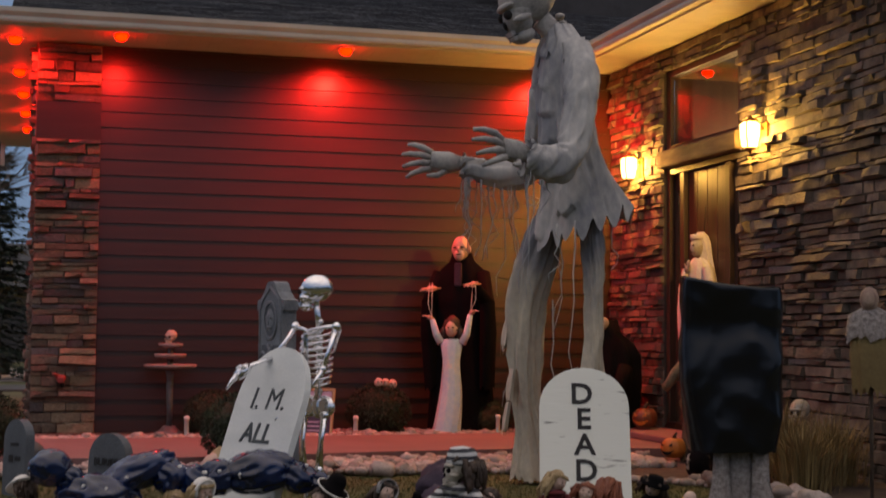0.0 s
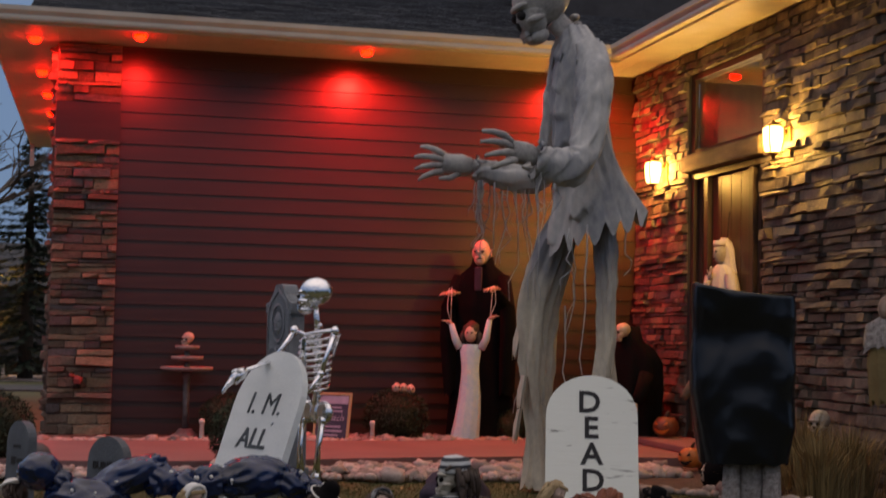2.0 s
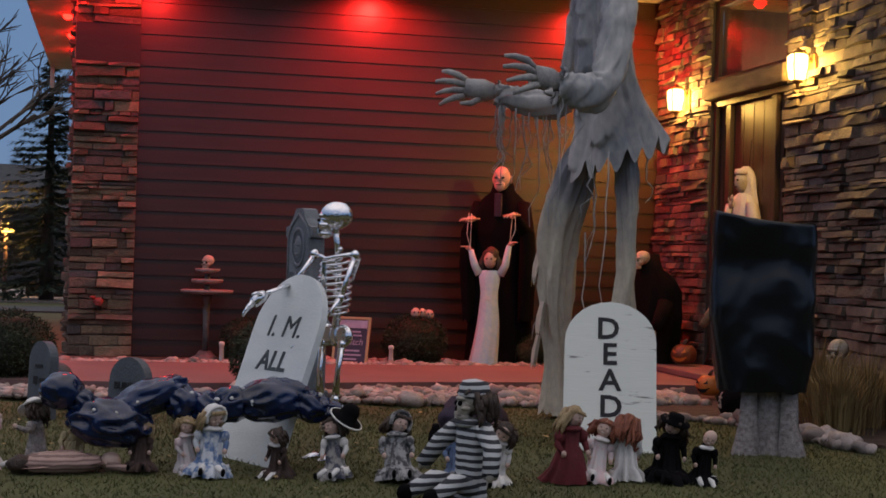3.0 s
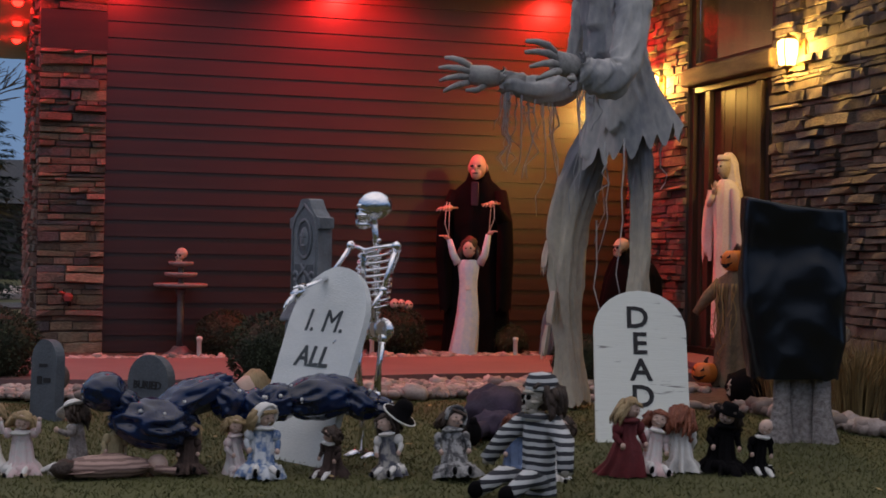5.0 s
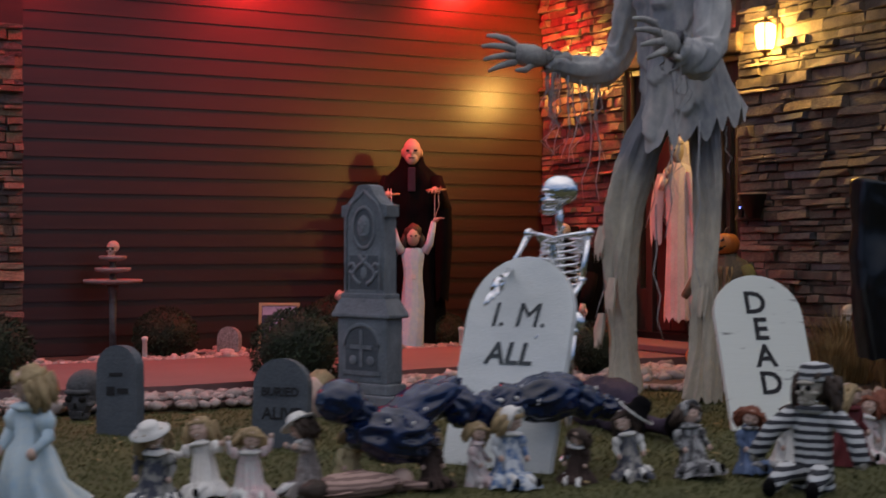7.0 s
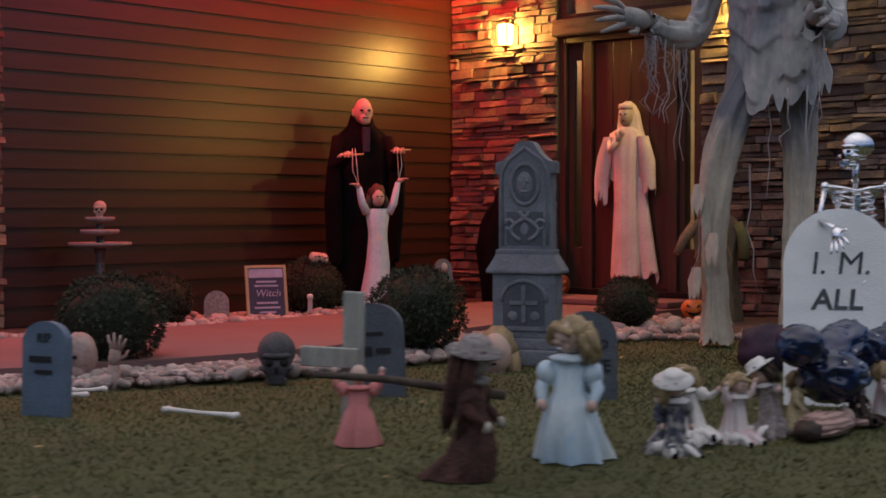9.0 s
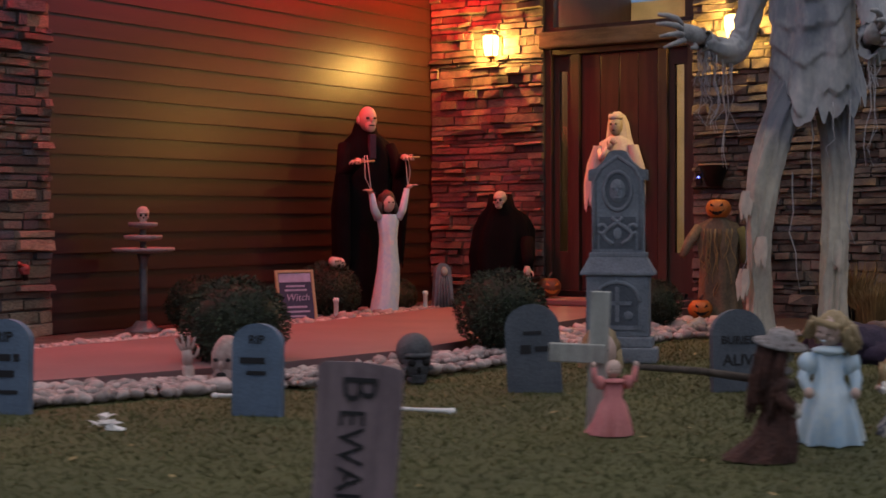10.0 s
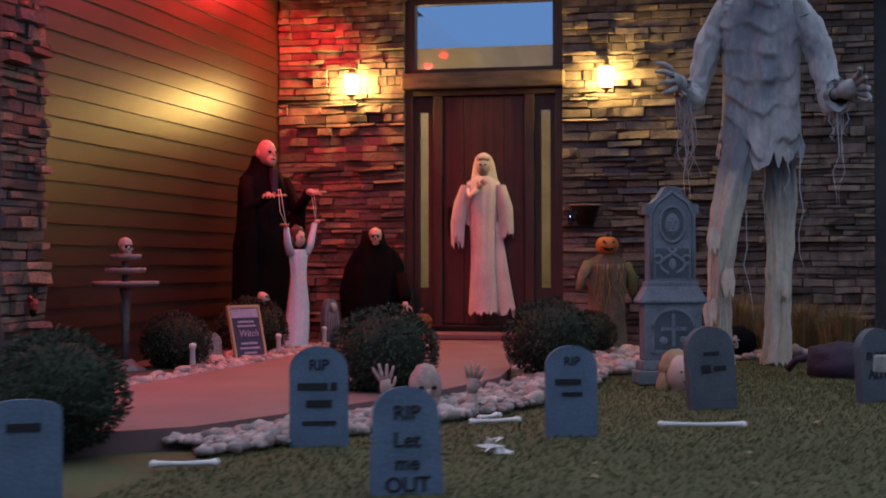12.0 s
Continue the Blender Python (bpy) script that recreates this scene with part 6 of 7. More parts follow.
ly.tube([(0.18, -0.04, 0.04), (0.28, -0.07, 0.025), (0.36, -0.02, 0.02)], 0.018, 0, 8)
single("doll", ly, [TANSTRIPE, HAIRD, SKIN], "doll in a tan striped dress lying face down", "doll", pose(-5.66, -7.15, ground_z(-5.66, -7.15), 0, 0, 6), group="old dolls seated on the lawn")

# severed doll head, zombie, foam skull
dh = Shape()
dh.ball((0, 0, 0.1), (0.085, 0.095, 0.11), 0, 16, 11).ball((0, 0.05, 0.13), (0.1, 0.09, 0.11), 1, 16, 11, None, None, 0.25, 6).tube([(0, 0, 0), (0, 0, 0.06)], [0.06, 0.045], 0, 10)
dh.ball((0, -0.095, 0.09), (0.012, 0.014, 0.016), 0, 8, 6)
for sx in (-1, 1):
    dh.ball((sx * 0.032, -0.085, 0.115), (0.009, 0.007, 0.006), 2, 8, 6)
    dh.ball((sx * 0.085, 0.05, 0.03), (0.04, 0.05, 0.09), 1, 10, 8, None, None, 0.3, 6)
dh.ball((0, -0.088, 0.055), (0.022, 0.01, 0.008), 2, 8, 5)
single("mannequin_bust", dh, [SKIN, HAIRB, SOCKET], "pale bust of a blond mannequin head on the lawn", "mannequin head", pose(-4.62, -4.44, -0.2, 0, 0, -60) @ Matrix.Scale(1.15, 4))
zb = Shape()
zb.ball((0, 0, 0.2), (0.085, 0.1, 0.125), 0, 18, 12, None, None, 0.08, 5).ball((0, -0.05, 0.12), (0.06, 0.06, 0.06), 0, 12, 8)
for sx in (-1, 1):
    zb.ball((sx * 0.033, -0.094, 0.205), (0.015, 0.012, 0.01), 1, 8, 6)
zb.ball((0, -0.105, 0.175), (0.014, 0.016, 0.026), 0, 8, 6).ball((0, -0.1, 0.125), (0.03, 0.016, 0.02), 1, 8, 6)
zb.tube([(0, 0, -0.02), (0, 0, 0.12)], [0.07, 0.05], 0, 12)
zb.ball((0, 0.02, -0.03), (0.2, 0.1, 0.08), 0, 18, 9, None, None, 0.1, 4)
for sx, bx, by in ((-1, -0.2, -0.02), (1, 0.23, -0.03)):
    zb.tube([(bx * 0.95, by, -0.03), (bx, by - 0.02, 0.08), (bx * 1.02, by - 0.02, 0.17)], [0.045, 0.038, 0.03], 0, 10)
    hand_shape(zb, (bx * 1.02, by - 0.02, 0.18), (sx * 0.12, 0.02, 1), (0, 1, 0), 0.16, 0, 1.0, -0.02)
single("zombie_figure", zb, [ZSKIN, SOCKET], "grey zombie bust with raised hands rising from the ground", "figure", pose(-6.68, -3.14, -0.25, 0, 0, -68) @ Matrix.Scale(1.1, 4))
rs = Shape()
skull_shape(rs, (0, 0, 0.13), 0.3, 0, 6, 0, 1, 18)
single("foam_skull", rs, [DARKROCK, SOCKET], "large dark grey foam skull lying on the lawn's edge", "skull", pose(-5.86, -3.86, -0.19, 0, 0, -42))
ws = Shape()
skull_shape(ws, (0, 0, 0.0), 0.2, -35, 0, 0, 1, 16)
ws.tube([(0, 0.02, -0.08), (0, 0.03, -0.45)], 0.014, 1, 6)
single("skull_on_stake", ws, [BONE, SOCKET], "yellowed skull on a stake above dry grass", "skull", pose(-0.3, -4.55, 0.29, 0, 0, -20))
fk = Shape()
skull_shape(fk, (0, 0, 0.06), 0.13, 0, 0, 0, 1, 12)
fk.ball((0.02, 0.08, 0.05), (0.18, 0.13, 0.14), 2, 16, 10, None, None, 0.25, 4)
single("small_skull", fk, [BONE, SOCKET, BLACKCLOTH], "small skull resting against a dark cloth heap", "skull", pose(-1.25, -4.75, -0.1, 0, 0, -85))

# witch fallen face down
wt = Shape()
wt.ball((0, 0, 0.08), (0.3, 0.2, 0.17), 0, 26, 14, None, None, 0.25, 3)
wt.ball((-0.35, 0.0, 0.05), (0.25, 0.13, 0.09), 1, 22, 12, None, None, 0.3, 3)
wt.tube([(-0.5, 0.05, 0.05), (-0.72, 0.09, 0.05), (-0.85, 0.1, 0.06)], [0.05, 0.04, 0.05], 1, 10)
wt.tube([(-0.5, -0.06, 0.05), (-0.7, -0.09, 0.05), (-0.82, -0.11, 0.06)], [0.05, 0.04, 0.05], 1, 10)
for yy, xx in ((0.1, -0.9), (-0.11, -0.87)):
    wt.ball((xx, yy, 0.07), (0.06, 0.045, 0.07), 2, 12, 8)
    wt.tube([(xx, yy, 0.09), (xx - 0.03, yy, 0.15)], [0.035, 0.02], 2, 8)
wt.tube([(0.3, -0.05, 0.12), (0.42, -0.12, 0.1), (0.5, -0.14, 0.02)], 0.03, 0, 8)
single("fallen_witch_figure", wt, [PURPLE, PURPLE, BLACKCLOTH], "witch figure in dark purple fallen face down on the lawn", "figure", pose(-3.3, -5.6, -0.18, 0, 0, 70))
sh = Shape().lathe([(0.085, 0.0), (0.088, 0.008), (0.05, 0.018), (0.045, 0.06), (0.03, 0.085), (0.004, 0.09)], (0, 0, 0), 0, 20).tube([(math.cos(a) * 0.086, math.sin(a) * 0.086, 0.006) for a in [2 * math.pi * i / 24 for i in range(25)]], 0.0045, 1, 6, None, True, False)
single("black_hat", sh, [BLACKCLOTH, WHITEC], "small black hat with a pale lace rim on a doll's head", "hat", pose(-4.345, -7.25, 0.085, 20, 28, 0))


# ---- bones, litter ----
def bone(label, x, y, yaw, L):
    s = Shape().tube([(-L / 2, 0, 0.02), (-L * 0.4, 0, 0.02), (0, 0, 0.018), (L * 0.4, 0, 0.02), (L / 2, 0, 0.02)], [0.016, 0.012, 0.0095, 0.012, 0.016], 0, 10)
    for sx in (-1, 1):
        for sy in (-1, 1):
            s.ball((sx * L / 2, sy * 0.013, 0.02), (0.018, 0.016, 0.016), 0, 8, 6)
    single("bone", s, WHITEC, label, "bone", pose(x, y, ground_z(x, y) + 0.012, 0, 0, yaw), group="plastic bones on the lawn")


bone("white plastic bone lying on the grass", -7.07, -4.69, -80, 0.42)
bone("white plastic bone near the walkway's edge", -9.0, -2.66, -66, 0.25)
bone("small white plastic bone beside the gravestones", -7.12, -3.62, -55, 0.26)
bone("thin white bone at the foot of the rocks", -6.9, -3.55, -20, 0.16)
lt = Shape()
rl = random.Random(5)
for k in range(9):
    p = Vector((rl.uniform(-0.05, 0.05), rl.uniform(-0.05, 0.05), rl.uniform(0.0, 0.05)))
    q = [p + Vector((rl.uniform(-0.05, 0.05), rl.uniform(-0.05, 0.05), rl.uniform(-0.01, 0.04))) for _ in range(4)]
    lt.add(q, [(0, 1, 2, 3)], 0)
single("crumpled_paper", lt, WHITEC, "crumpled white paper lying on the grass", "litter", pose(-8.24, -3.82, -0.19))

# ---- skull fountain, signs, stakes in the bed ----
bt = thing("tiered_stand", "grey pedestal stand with three red-lit tiers and a skull", "stand", pose(-4.62, -0.38, -0.14))
part("foot", Shape().lathe([(0.15, 0.0), (0.15, 0.03), (0.09, 0.06), (0.06, 0.1)], seg=20), PEWTER, bt)
part("post", Shape().lathe([(0.03, 0.1), (0.028, 0.3), (0.034, 0.5), (0.028, 0.54), (0.045, 0.6), (0.05, 0.63)], seg=14), PEWTER, bt)
for k, (rad, z) in enumerate(((0.245, 0.655), (0.15, 0.755), (0.115, 0.855))):
    part("tier", Shape().lathe([(0.03, z - 0.025), (rad * 0.9, z - 0.01), (rad, z), (rad * 1.01, z + 0.022), (rad * 0.95, z + 0.024), (rad * 0.9, z + 0.014)], seg=28), LITTIER, bt)
    if k < 2:
        part("tier_stem", Shape().lathe([(0.05, z + 0.004), (0.025, z + 0.03), (0.03, z + 0.07)], seg=12), PEWTER, bt)
sk = Shape()
skull_shape(sk, (0, 0, 0.935), 0.14, -40, 0, 0, 1, 14)
part("skull", sk, [BONE, SOCKET], bt, "small plastic skull")

sg = thing("chalkboard_sign", "small oak-framed violet chalkboard sign leaning in the bed", "sign", pose(-3.33, -0.9, -0.12, 0, 0, -28) @ pose(0, 0, 0, -14, 0, 0))
part("board", Shape().box((-0.15, 0.0, 0.02), (0.15, 0.012, 0.44)), CHALK, sg)
for lo, hi in (((-0.175, -0.008, 0.0), (-0.15, 0.02, 0.46)), ((0.15, -0.008, 0.0), (0.175, 0.02, 0.46)), ((-0.15, -0.008, 0.0), (0.15, 0.02, 0.025)), ((-0.15, -0.008, 0.435), (0.15, 0.02, 0.46))):
    part("frame_rail", Shape().box(lo, hi, bevel=0.004), OAK, sg)
part("header_panel", Shape().box((-0.145, -0.003, 0.355), (0.145, -0.001, 0.43)), LILAC, sg)
lettering("Witch", 0.085, pose(0.01, -0.004, 0.22), LILAC, sg, shear=0.2)
for z, w in ((0.32, 0.17), (0.285, 0.2), (0.14, 0.18), (0.1, 0.22), (0.06, 0.14)):
    part("letter_bar", Shape().box((-w / 2, -0.004, z - 0.008), (w / 2, -0.001, z + 0.008)), LILAC, sg)


def stake(x, y, z=-0.12, h=0.2):
    s = Shape().lathe([(0.018, 0.0), (0.022, 0.02), (0.02, h * 0.8), (0.027, h * 0.82), (0.027, h * 0.95), (0.012, h)], seg=12)
    single("path_light", s, WHITEC, "small pale plastic path light, unlit", "path light", pose(x, y, z), group="path lights along the walkway")


for x, y in ((-4.5, -0.86), (-2.95, -1.0), (-1.55, -0.97), (-4.0, -3.35)):
    stake(x, y)

rv = Shape().ball((0, 0, 0.0), (0.07, 0.05, 0.05), 0, 12, 8).tube([(-0.05, 0, 0.03), (-0.09, -0.03, 0.06), (-0.12, -0.05, 0.05)], [0.03, 0.02, 0.004], 0, 8).tube([(0.03, 0, -0.12), (0.0, 0, -0.02)], 0.03, 1, 8)
rv.box((-0.045, -0.04, -0.06), (0.045, 0.03, 0.04), 0, None, 0.01).tube([(-0.05, 0, 0.03), (-0.06, 0, 0.1)], 0.008, 1, 6).tube([(0.05, 0, 0.03), (0.06, 0, 0.1)], 0.008, 1, 6)
single("red_wall_ornament", rv, [REDFIG, BLACKM], "small red horned ornament fixed on the stone pier", "ornament", pose(-5.62, -0.16, 0.4) @ Matrix.Scale(0.7, 4))
for x, y, z, r3 in ((-2.68, -0.76, 0.375, 0.045), (-2.61, -0.74, 0.375, 0.04), (-2.54, -0.73, 0.36, 0.045)):
    single("ornament_head", Shape().ball((0, 0, 0), (r3, r3, r3 * 1.1), 0, 12, 8, None, None, 0.2, 5).ball((r3 * 0.4, -r3 * 0.9, 0.01), r3 * 0.2, 1, 6, 5).ball((-r3 * 0.4, -r3 * 0.9, 0.01), r3 * 0.2, 1, 6, 5), [SKIN, SOCKET], "small pale doll head sitting in the clipped bush", "ornament", pose(x, y, z), group="doll heads in the bush")
db = thing("doorbell", "black doorbell with a small blue light", "doorbell", pose(-0.075, -3.1, 1.12, 0, 0, -90))
part("case", Shape().box((-0.025, -0.02, -0.06), (0.025, 0.02, 0.06), bevel=0.006), BLACKM, db)
part("light_ring", Shape().ball((0, -0.021, 0.02), (0.008, 0.004, 0.008), 0, 10, 6), glowing("blue_led", (0.15, 0.2, 1.0), 6), db)
pb = thing("wall_basket", "half-round black wall basket with a pale rim", "basket", pose(-0.07, -3.25, 1.25, 0, 0, -90))
part("basket", Shape().add([(0.15 * math.cos(math.pi * i / 10), -0.13 * math.sin(math.pi * i / 10), 0) for i in range(11)] + [(0.07 * math.cos(math.pi * i / 10), -0.06 * math.sin(math.pi * i / 10), -0.2) for i in range(11)],
                           [(i, i + 11, i + 12, i + 1) for i in range(10)] + [tuple(range(21, 10, -1))], 0, True), BLACKM, pb)
part("rim", Shape().add([(0.15 * math.cos(math.pi * i / 10), -0.13 * math.sin(math.pi * i / 10), 0.0) for i in range(11)] + [(0.15 * math.cos(math.pi * i / 10), -0.13 * math.sin(math.pi * i / 10), 0.012) for i in range(11)],
                        [(i, i + 1, i + 12, i + 11) for i in range(10)] + [tuple(range(11, 22))]), OAK, pb)
hf = Shape().ball((0, -0.05, 0.2), (0.06, 0.065, 0.08), 0, 12, 9)
hf.cloth([(0, -0.03, 0.15, 0.05, 0.04), (0, -0.03, 0.1, 0.13, 0.07), (0, -0.03, -0.02, 0.15, 0.08)], 1, 30, 9, 0.12, 0.06, seed=31)
hf.cloth([(0, -0.03, 0.05, 0.11, 0.06), (0, -0.03, -0.15, 0.12, 0.07), (0, -0.03, -0.33, 0.1, 0.06)], 2, 30, 9, 0.12, 0.1, seed=32)
hf.tube([(0, 0, -1.1), (0, 0, 0.15)], 0.012, 3, 7)
single("straw_scarecrow", hf, [TANC, BURLAP, STRAW, BARK], "small straw scarecrow with a ragged collar on a stake", "figure", pose(-0.7, -6.2, 0.9, 0, 0, -40))


# ---- shrubs ----
def leaf_cloud(s, n, place, size, seed, mat=0):
    r = random.Random(seed)
    for _ in range(n):
        p, out = place(r)
        a = Vector((r.uniform(-1, 1), r.uniform(-1, 1), r.uniform(-1, 1))).normalized()
        t = (out * 0.8 + a * 0.7).normalized()
        b = t.cross(a).normalized()
        L, w = size * r.uniform(0.7, 1.4), size * r.uniform(0.25, 0.4)
        s.add([p - b * w, p + t * L * 0.5 + b * 0.0 - b * w * 0.2, p + t * L, p + b * w], [(0, 1, 2, 3)], mat)


def bush_place(rad, flat=0.88):
    def place(r):
        d = Vector((r.gauss(0, 1), r.gauss(0, 1), r.gauss(0, 1))).normalized()
        k = rad * (0.86 + 0.14 * r.random() + 0.09 * noise.noise(d * 2.3) + 0.05 * noise.noise(d * 6))
        return Vector((d.x * k, d.y * k, d.z * k * flat)), d
    return place


twig = Shape()
for k in range(7):
    a = k * 0.9
    twig.tube([(0, 0, 0), (0.05 * math.cos(a), 0.05 * math.sin(a), 0.1), (0.16 * math.cos(a), 0.16 * math.sin(a), 0.24)], [0.014, 0.011, 0.005], 0, 6)
TWIG = twig.mesh("stem", BARK)
LEAVES = []
for v in range(2):
    ls = Shape()
    ls.ball((0, 0, 0), (0.235, 0.235, 0.205), 0, 18, 12, None, None, 0.2, 3)
    leaf_cloud(ls, 5200, bush_place(0.3), 0.024, 60 + v)
    LEAVES.append(ls.mesh("foliage", LEAF))
for i, (x, y, r3) in enumerate(((-4.24, -0.62, 0.27), (-6.22, -2.78, 0.33), (-4.3, -3.5, 0.33), (-8.8, -1.98, 0.31), (-2.66, -0.66, 0.31), (-1.5, -0.6, 0.2), (-1.9, -3.5, 0.24), (-7.4, -0.62, 0.25))):
    th = thing("round_bush", "dark clipped round evergreen bush beside the walkway", "bush", pose(x, y, -0.16), group="clipped round bushes")
    part("stem", TWIG, None, th)
    f = part("foliage", LEAVES[i % 2], None, th, at=pose(0, 0, r3 * 0.86, 0, 0, i * 47))
    f.scale = (r3 / 0.3,) * 3
dg = Shape()
rg = random.Random(8)
for k in range(900):
    a, rad = rg.uniform(0, 6.28), abs(rg.gauss(0, 0.12))
    p = Vector((math.cos(a) * rad, math.sin(a) * rad, 0))
    o = Vector((math.cos(a), math.sin(a), 0)) * rg.uniform(0.02, 0.28)
    L = rg.uniform(0.25, 0.62)
    w = Vector((-math.sin(a), math.cos(a), 0)) * 0.004
    q1, q2 = p + o * 0.35 + Vector((0, 0, L * 0.6)), p + o + Vector((0, 0, L * rg.uniform(0.75, 1.0)))
    dg.add([p - w, p + w, q1 + w * 0.8, q1 - w * 0.8, q2], [(0, 1, 2, 3), (3, 2, 4)], 0)
DG = dg.mesh("blades", STRAW)
for i, (x, y, sc) in enumerate(((-0.55, -4.75, 1.0), (-0.5, -5.35, 0.9), (-0.9, -5.7, 0.85), (-1.0, -5.05, 0.7))):
    th = thing("ornamental_grass", "clump of dry brown ornamental grass by the stone wall", "grass clump", pose(x, y, -0.15, 0, 0, i * 70), group="dry grass clumps")
    part("blades", DG, None, th).scale = (sc,) * 3

# ---- trees, lamp and street beyond the wing ----
sp = thing("spruce_tree", "tall dark spruce beyond the wing at dusk", "tree", pose(-6.85, 16.5, -0.25))
part("trunk", Shape().tube([(0, 0, 0), (0, 0, 2.5), (0, 0, 4.9)], [0.16, 0.1, 0.02], 0, 10), BARK, sp)
ns = Shape()
rt = random.Random(12)
z = 0.35
while z < 4.9:
    w = 1.75 * (1 - z / 5.05) ** 0.85 + 0.05
    nb = 11 if z < 3.5 else 8
    for k in range(nb):
        a = rt.uniform(0, 6.28)
        L = w * rt.uniform(0.65, 1.08)
        for j in range(int(18 + L * 34)):
            u = rt.random() ** 0.7
            p = Vector((math.cos(a) * L * u, math.sin(a) * L * u, z - 0.22 * L * u + 0.1 * u * u + rt.uniform(-0.03, 0.03)))
            d = Vector((math.cos(a + rt.uniform(-1, 1)), math.sin(a + rt.uniform(-1, 1)), rt.uniform(-0.6, 0.2))) * rt.uniform(0.08, 0.2)
            t = d.cross(Vector((0, 0, 1))).normalized() * 0.034
            ns.add([p - t, p + t, p + d], [(0, 1, 2)], 0)
    z += 0.13
part("crown", ns, SPRUCE, sp)


def bare_tree(x, y, h, seed):
    th = thing("bare_tree", "leafless tree with fine branches against the dusk sky", "tree", pose(x, y, -0.25), group="bare trees beyond the house")
    r = random.Random(seed)
    limbs = Shape()

    def grow(p, d, L, rad, n):
        q1 = p + d * L * 0.5 + Vector((r.uniform(-1, 1), r.uniform(-1, 1), r.uniform(-0.3, 0.5))) * L * 0.06
        q2 = p + d * L
        limbs.tube([p, q1, q2], [rad, rad * 0.85, rad * 0.68], 0, 6 if n > 2 else 4, caps=False)
        if n == 0:
            return
        for k in range(3 if n > 1 else 4):
            nd = (d + Vector((r.uniform(-1, 1), r.uniform(-1, 1), r.uniform(-0.35, 0.6))) * 0.75).normalized()
            grow(p.lerp(q2, r.uniform(0.55, 1.0)), nd, L * r.uniform(0.55, 0.8), rad * 0.6, n - 1)

    part("trunk", Shape().tube([(0, 0, 0), (0.03, 0, h * 0.15), (0, 0, h * 0.3)], [0.17, 0.14, 0.12], 0, 10), BARK, th)
    for k in range(4):
        a = k * 1.57 + 0.4
        grow(Vector((0, 0, h * 0.28)), Vector((math.cos(a) * 0.5, math.sin(a) * 0.5, 1)).normalized(), h * 0.28, 0.085, 4)
    part("crown", limbs, BARK, th)


bare_tree(-8.6, 14.0, 6.5, 3)
bare_tree(-11.5, 22.0, 7.5, 6)
sl = thing("street_lamp", "low street lamp glowing amber beyond the lawn", "street lamp", pose(-7.75, 17.6, -0.25))
part("pole", Shape().tube([(0, 0, 0), (0, 0, 1.45)], [0.05, 0.035], 0, 10), CONCRETE, sl)
part("lamp_head", Shape().ball((0, 0, 1.5), (0.17, 0.1, 0.05), 0, 14, 8), glowing("amber_lamp", (1.0, 0.5, 0.1), 10), sl)
lamp("POINT", "street_lamp_light", pose(-7.75, 17.3, 1.35), 130, (1.0, 0.5, 0.12), 0.1)
tagged(part("road", Shape().box((-60, 11.0, -0.3), (40, 13.2, -0.165)), ROADM), "pale grey side street beyond the lawn", "road", kind="structure")
tagged(part("gravel_yard", Shape().box((-30, 15.5, -0.3), (10, 24, -0.16)), RIVER_J), "pale gravel yard lit amber by a street lamp", "yard", kind="structure")
for x in (-7.2, -6.75):
    bn = thing("planter_box", "dark square planter box on the gravel yard", "planter", pose(x, 18.6, -0.16), group="planter boxes across the street")
    part("box", Shape().box((-0.17, -0.17, 0), (0.17, 0.17, 0.3), bevel=0.015), BLACKM, bn)
    part("soil", Shape().box((-0.15, -0.15, 0.3), (0.15, 0.15, 0.31)), MULCH, bn)
hs = thing("house", "far dark bungalow with a low roof beyond the street", "house", pose(-9.5, 32, -0.3))
part("wall", Shape().box((-5, 0, 0), (6, 6, 2.4)), DARKWALL, hs)
part("roof", Shape().add([(-5.4, -0.4, 2.4), (6.4, -0.4, 2.4), (6.4, 3, 3.9), (-5.4, 3, 3.9), (-5.4, 6.4, 2.4), (6.4, 6.4, 2.4)], [(0, 1, 2, 3), (3, 2, 5, 4), (0, 3, 4), (1, 5, 2)]), SHINGLE, hs)
for x in (-3, 0.5, 3.5):
    part("window", Shape().box((x, -0.03, 0.9), (x + 1.1, -0.005, 1.9)), PANE, hs)

# unseen dark tree belt, added behind the walker's way to darken reflections
belt = Shape()
rt = random.Random(33)
for k in range(70):
    a = math.radians(rt.uniform(150, 345))
    d = rt.uniform(30, 42)
    hh = rt.uniform(3.5, 8.5)
    belt.ball((-6 + math.cos(a) * d, -6 + math.sin(a) * d, hh * 0.45 - 0.8), (rt.uniform(2, 4), rt.uniform(2, 4), hh * 0.55), 0, 12, 8, None, None, 0.4, 2)
tagged(part("unseen_tree_belt", belt, SPRUCE), "unseen dark tree belt added to darken the reflections", "woods", kind="stuff")

# ---- river rocks ----
ROCKS = []
for i in range(7):
    ROCKS.append(Shape().ball((0, 0, 0), (1, 0.75, 0.55), 0, 9, 6, None, None, 0.45, 1.4 + i * 0.13))
ROCK_MESH = [q.mesh("river_rock", RIVER) for q in ROCKS]


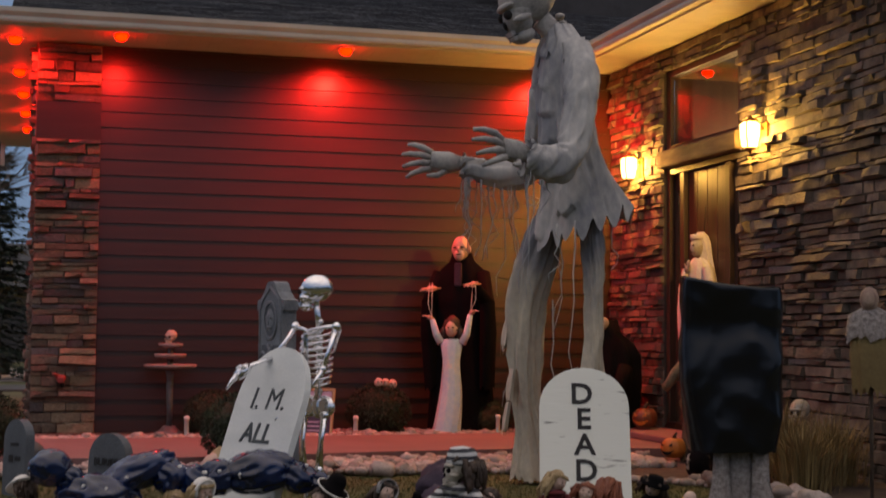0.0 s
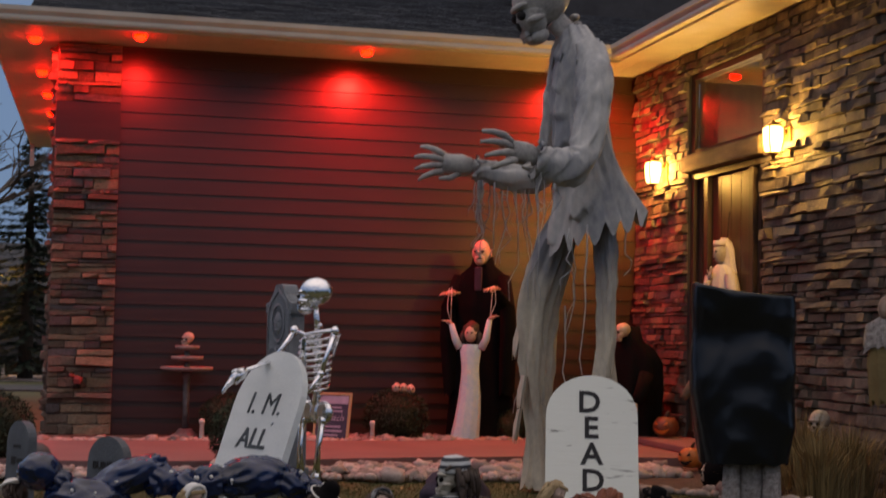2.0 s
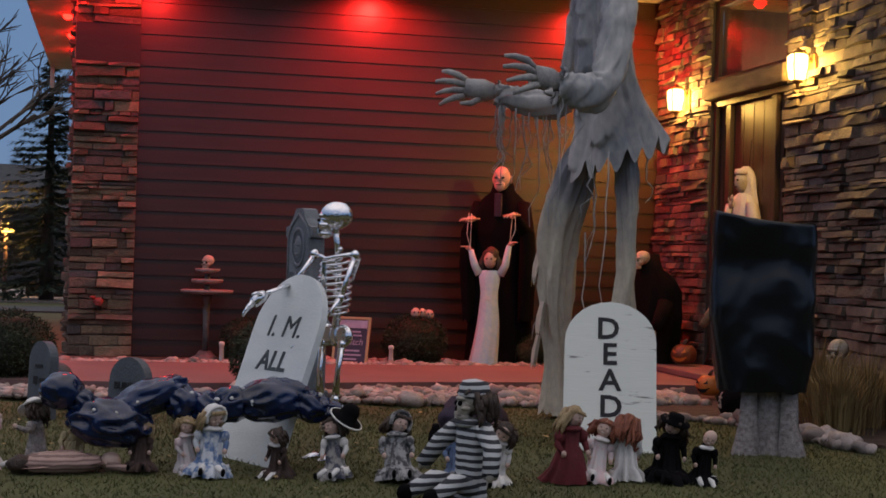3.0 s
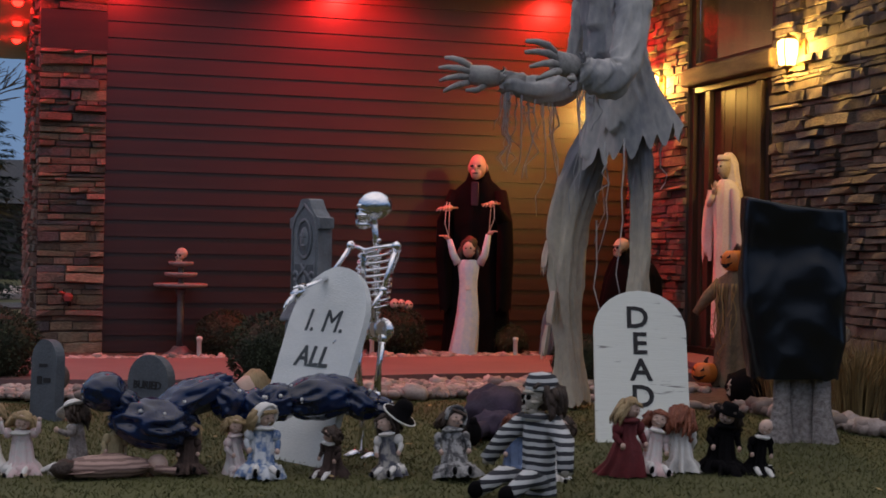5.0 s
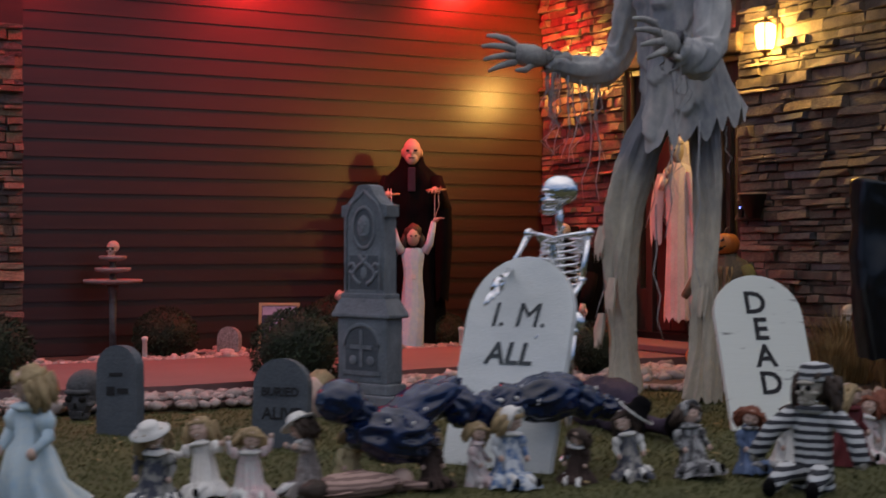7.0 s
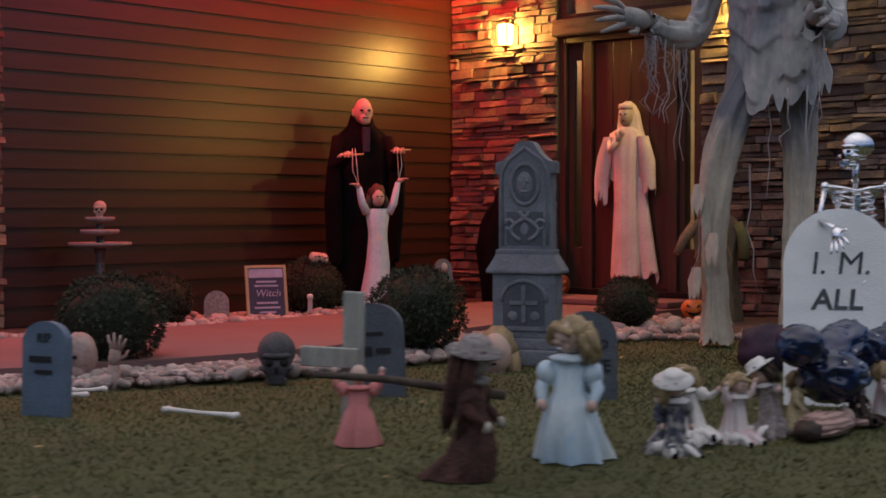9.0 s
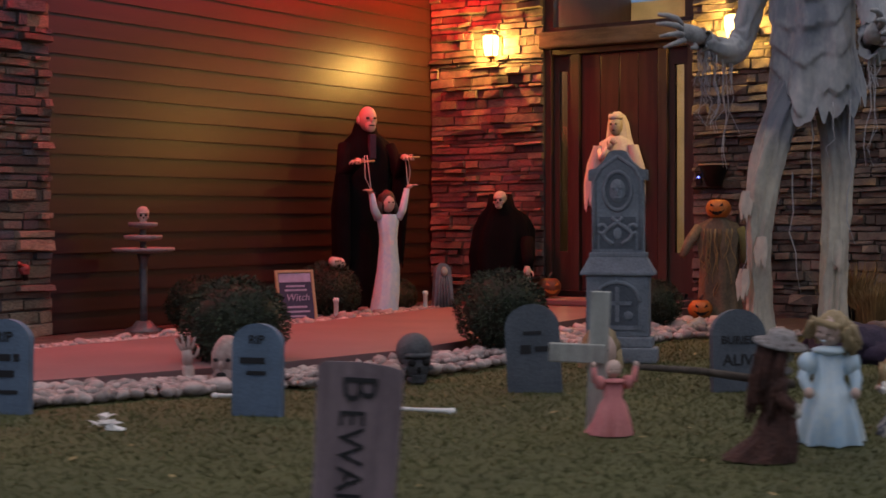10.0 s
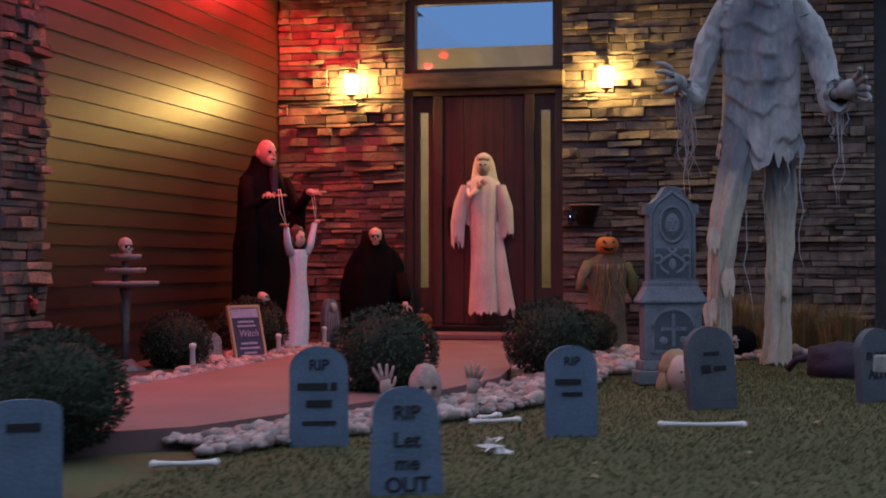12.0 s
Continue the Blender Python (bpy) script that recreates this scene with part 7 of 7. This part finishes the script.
def rocks(parent, n, place, budget, seed, lo=0.03, hi=0.075, z=-0.16):
    r = random.Random(seed)
    rest = Shape()
    for k in range(n):
        x, y = place(r)
        sc = r.uniform(lo, hi) * (1.7 if r.random() < 0.06 else 1)
        m = pose(x, y, z + sc * 0.3, r.uniform(-25, 25), r.uniform(-25, 25), r.uniform(0, 360)) @ Matrix.Scale(sc, 4)
        if k < budget:
            part("river_rock", ROCK_MESH[k % 7], None, parent, at=m)
        else:
            q = ROCKS[k % 7]
            rest.add(q.v, q.f, 0, True, m)
    if rest.v:
        tagged(part("river_rock_fill", rest, RIVER_J, parent), kind="stuff")


EDGE = [(-8.45, -2.48), (-7.55, -2.83), (-6.4, -3.27), (-5.2, -3.5), (-4.0, -3.5), (-3.0, -3.3), (-2.0, -3.2), (-1.2, -3.6)]


def along(line, spread):
    def place(r):
        i = r.randrange(len(line) - 1)
        (ax, ay), (bx, by) = line[i], line[i + 1]
        t = r.random()
        return ax + (bx - ax) * t + r.uniform(-0.03, 0.03), ay + (by - ay) * t + r.uniform(-spread, spread)
    return place


rocks(bed2, 2400, along(EDGE, 0.17), 290, 51, 0.016, 0.042, z=-0.15)
rocks(bed2, 600, along([(-8.6, -2.6), (-7.6, -3.0), (-6.5, -3.5), (-5.2, -3.8), (-3.6, -3.8), (-2.4, -3.95), (-1.25, -5.2)], 0.06), 0, 56, 0.02, 0.05, z=-0.17)
rocks(bed2, 700, lambda r: (r.uniform(-3.6, -1.0), r.uniform(-3.95, -3.1)), 0, 52, 0.025, 0.065, z=-0.165)
rocks(bed2, 420, along([(-1.3, -5.2), (-1.15, -6.2)], 0.35), 0, 54, 0.03, 0.07, z=-0.165)
rocks(bed, 900, along([(-8.6, -0.95), (-6, -1.02), (-4.3, -1.05), (-3, -1.0), (-1.5, -0.9)], 0.13), 280, 53, 0.018, 0.045, z=-0.115)
rocks(bed, 500, lambda r: (r.uniform(-3.9, -1.2), r.uniform(-0.95, -0.3)), 0, 55, 0.02, 0.042, z=-0.115)

# ---- grass and fallen leaves ----
nrng = np.random.default_rng(7)
N = 300000
gx, gy = nrng.uniform(-13.5, 0.0, N), nrng.uniform(-12.0, -2.6, N)
edge_x = np.array([-13.5, -9.2, -8.6, -7.6, -6.5, -5.2, -3.6, -2.4, -1.2, -0.9, 0.0])
edge_y = np.array([-1.5, -2.2, -2.6, -3.0, -3.5, -3.8, -3.8, -3.95, -5.25, -6.4, -6.4])
keep = gy < np.interp(gx, edge_x, edge_y)
gx, gy = gx[keep], gy[keep]
near = np.hypot(gx + 6, gy + 6)
gz = np.array([ground_z(a, b) for a, b in zip(gx, gy)]) - 0.004
ang, tall = nrng.uniform(0, 6.28, len(gx)), nrng.uniform(0.008, 0.027, len(gx))
lean_a, lean_d = nrng.uniform(0, 6.28, len(gx)), nrng.uniform(0.0, 0.03, len(gx))
dx, dy = np.cos(ang) * 0.0048, np.sin(ang) * 0.0048
verts = np.stack([np.stack([gx - dx, gy - dy, gz], 1), np.stack([gx + dx, gy + dy, gz], 1), np.stack([gx + np.cos(lean_a) * lean_d, gy + np.sin(lean_a) * lean_d, gz + tall], 1)], 1).reshape(-1, 3)
me = bpy.data.meshes.new("lawn_grass")
me.from_pydata(verts.tolist(), [], np.arange(len(verts)).reshape(-1, 3).tolist())
me.materials.append(GRASS)
tagged(new("lawn_grass", me), "short dull autumn grass covering the lawn", "grass", kind="stuff")
fl = Shape()
rf = random.Random(77)
for k in range(520):
    x, y = rf.uniform(-13, -2), rf.uniform(-11, -3.9)
    z = ground_z(x, y) + 0.02
    a, sz = rf.uniform(0, 6.28), rf.uniform(0.008, 0.026)
    t = Vector((math.cos(a), math.sin(a), rf.uniform(-0.3, 0.3))) * sz
    u = Vector((-math.sin(a), math.cos(a), rf.uniform(-0.3, 0.3))) * sz * 0.6
    p = Vector((x, y, z))
    fl.add([p - t, p - u, p + t * 1.2, p + u], [(0, 1, 2, 3)], 0)
tagged(part("fallen_leaves", fl, STRAW), "scattered dry pale leaves on the lawn", "leaves", kind="stuff")

# ---- stone veneer ----
ledgestone(side, 9.0, -0.25, 3.6, lambda u, z: Matrix.Translation((-5.9, 9.0 - u, z)) @ pose(0, 0, 0, 0, 0, -90), budget=0, seed=8)
ledgestone(pillar, 0.6, -0.25, 2.68, lambda u, z: Matrix.Translation((-5.9 + u, -0.076, z)), budget=130, seed=5)
ledgestone(pillar, 0.6, 3.04, 3.6, lambda u, z: Matrix.Translation((-5.9 + u, -0.076, z)), budget=40, seed=6)
ledgestone(entry, 6.05, -0.2, 3.61, face_door, holes=((-DY0, -DY1, -1, 3.42),), near=lambda u, z: u < 4.6 and 0.6 < z < 3.2, budget=300, seed=7, left=0.004)
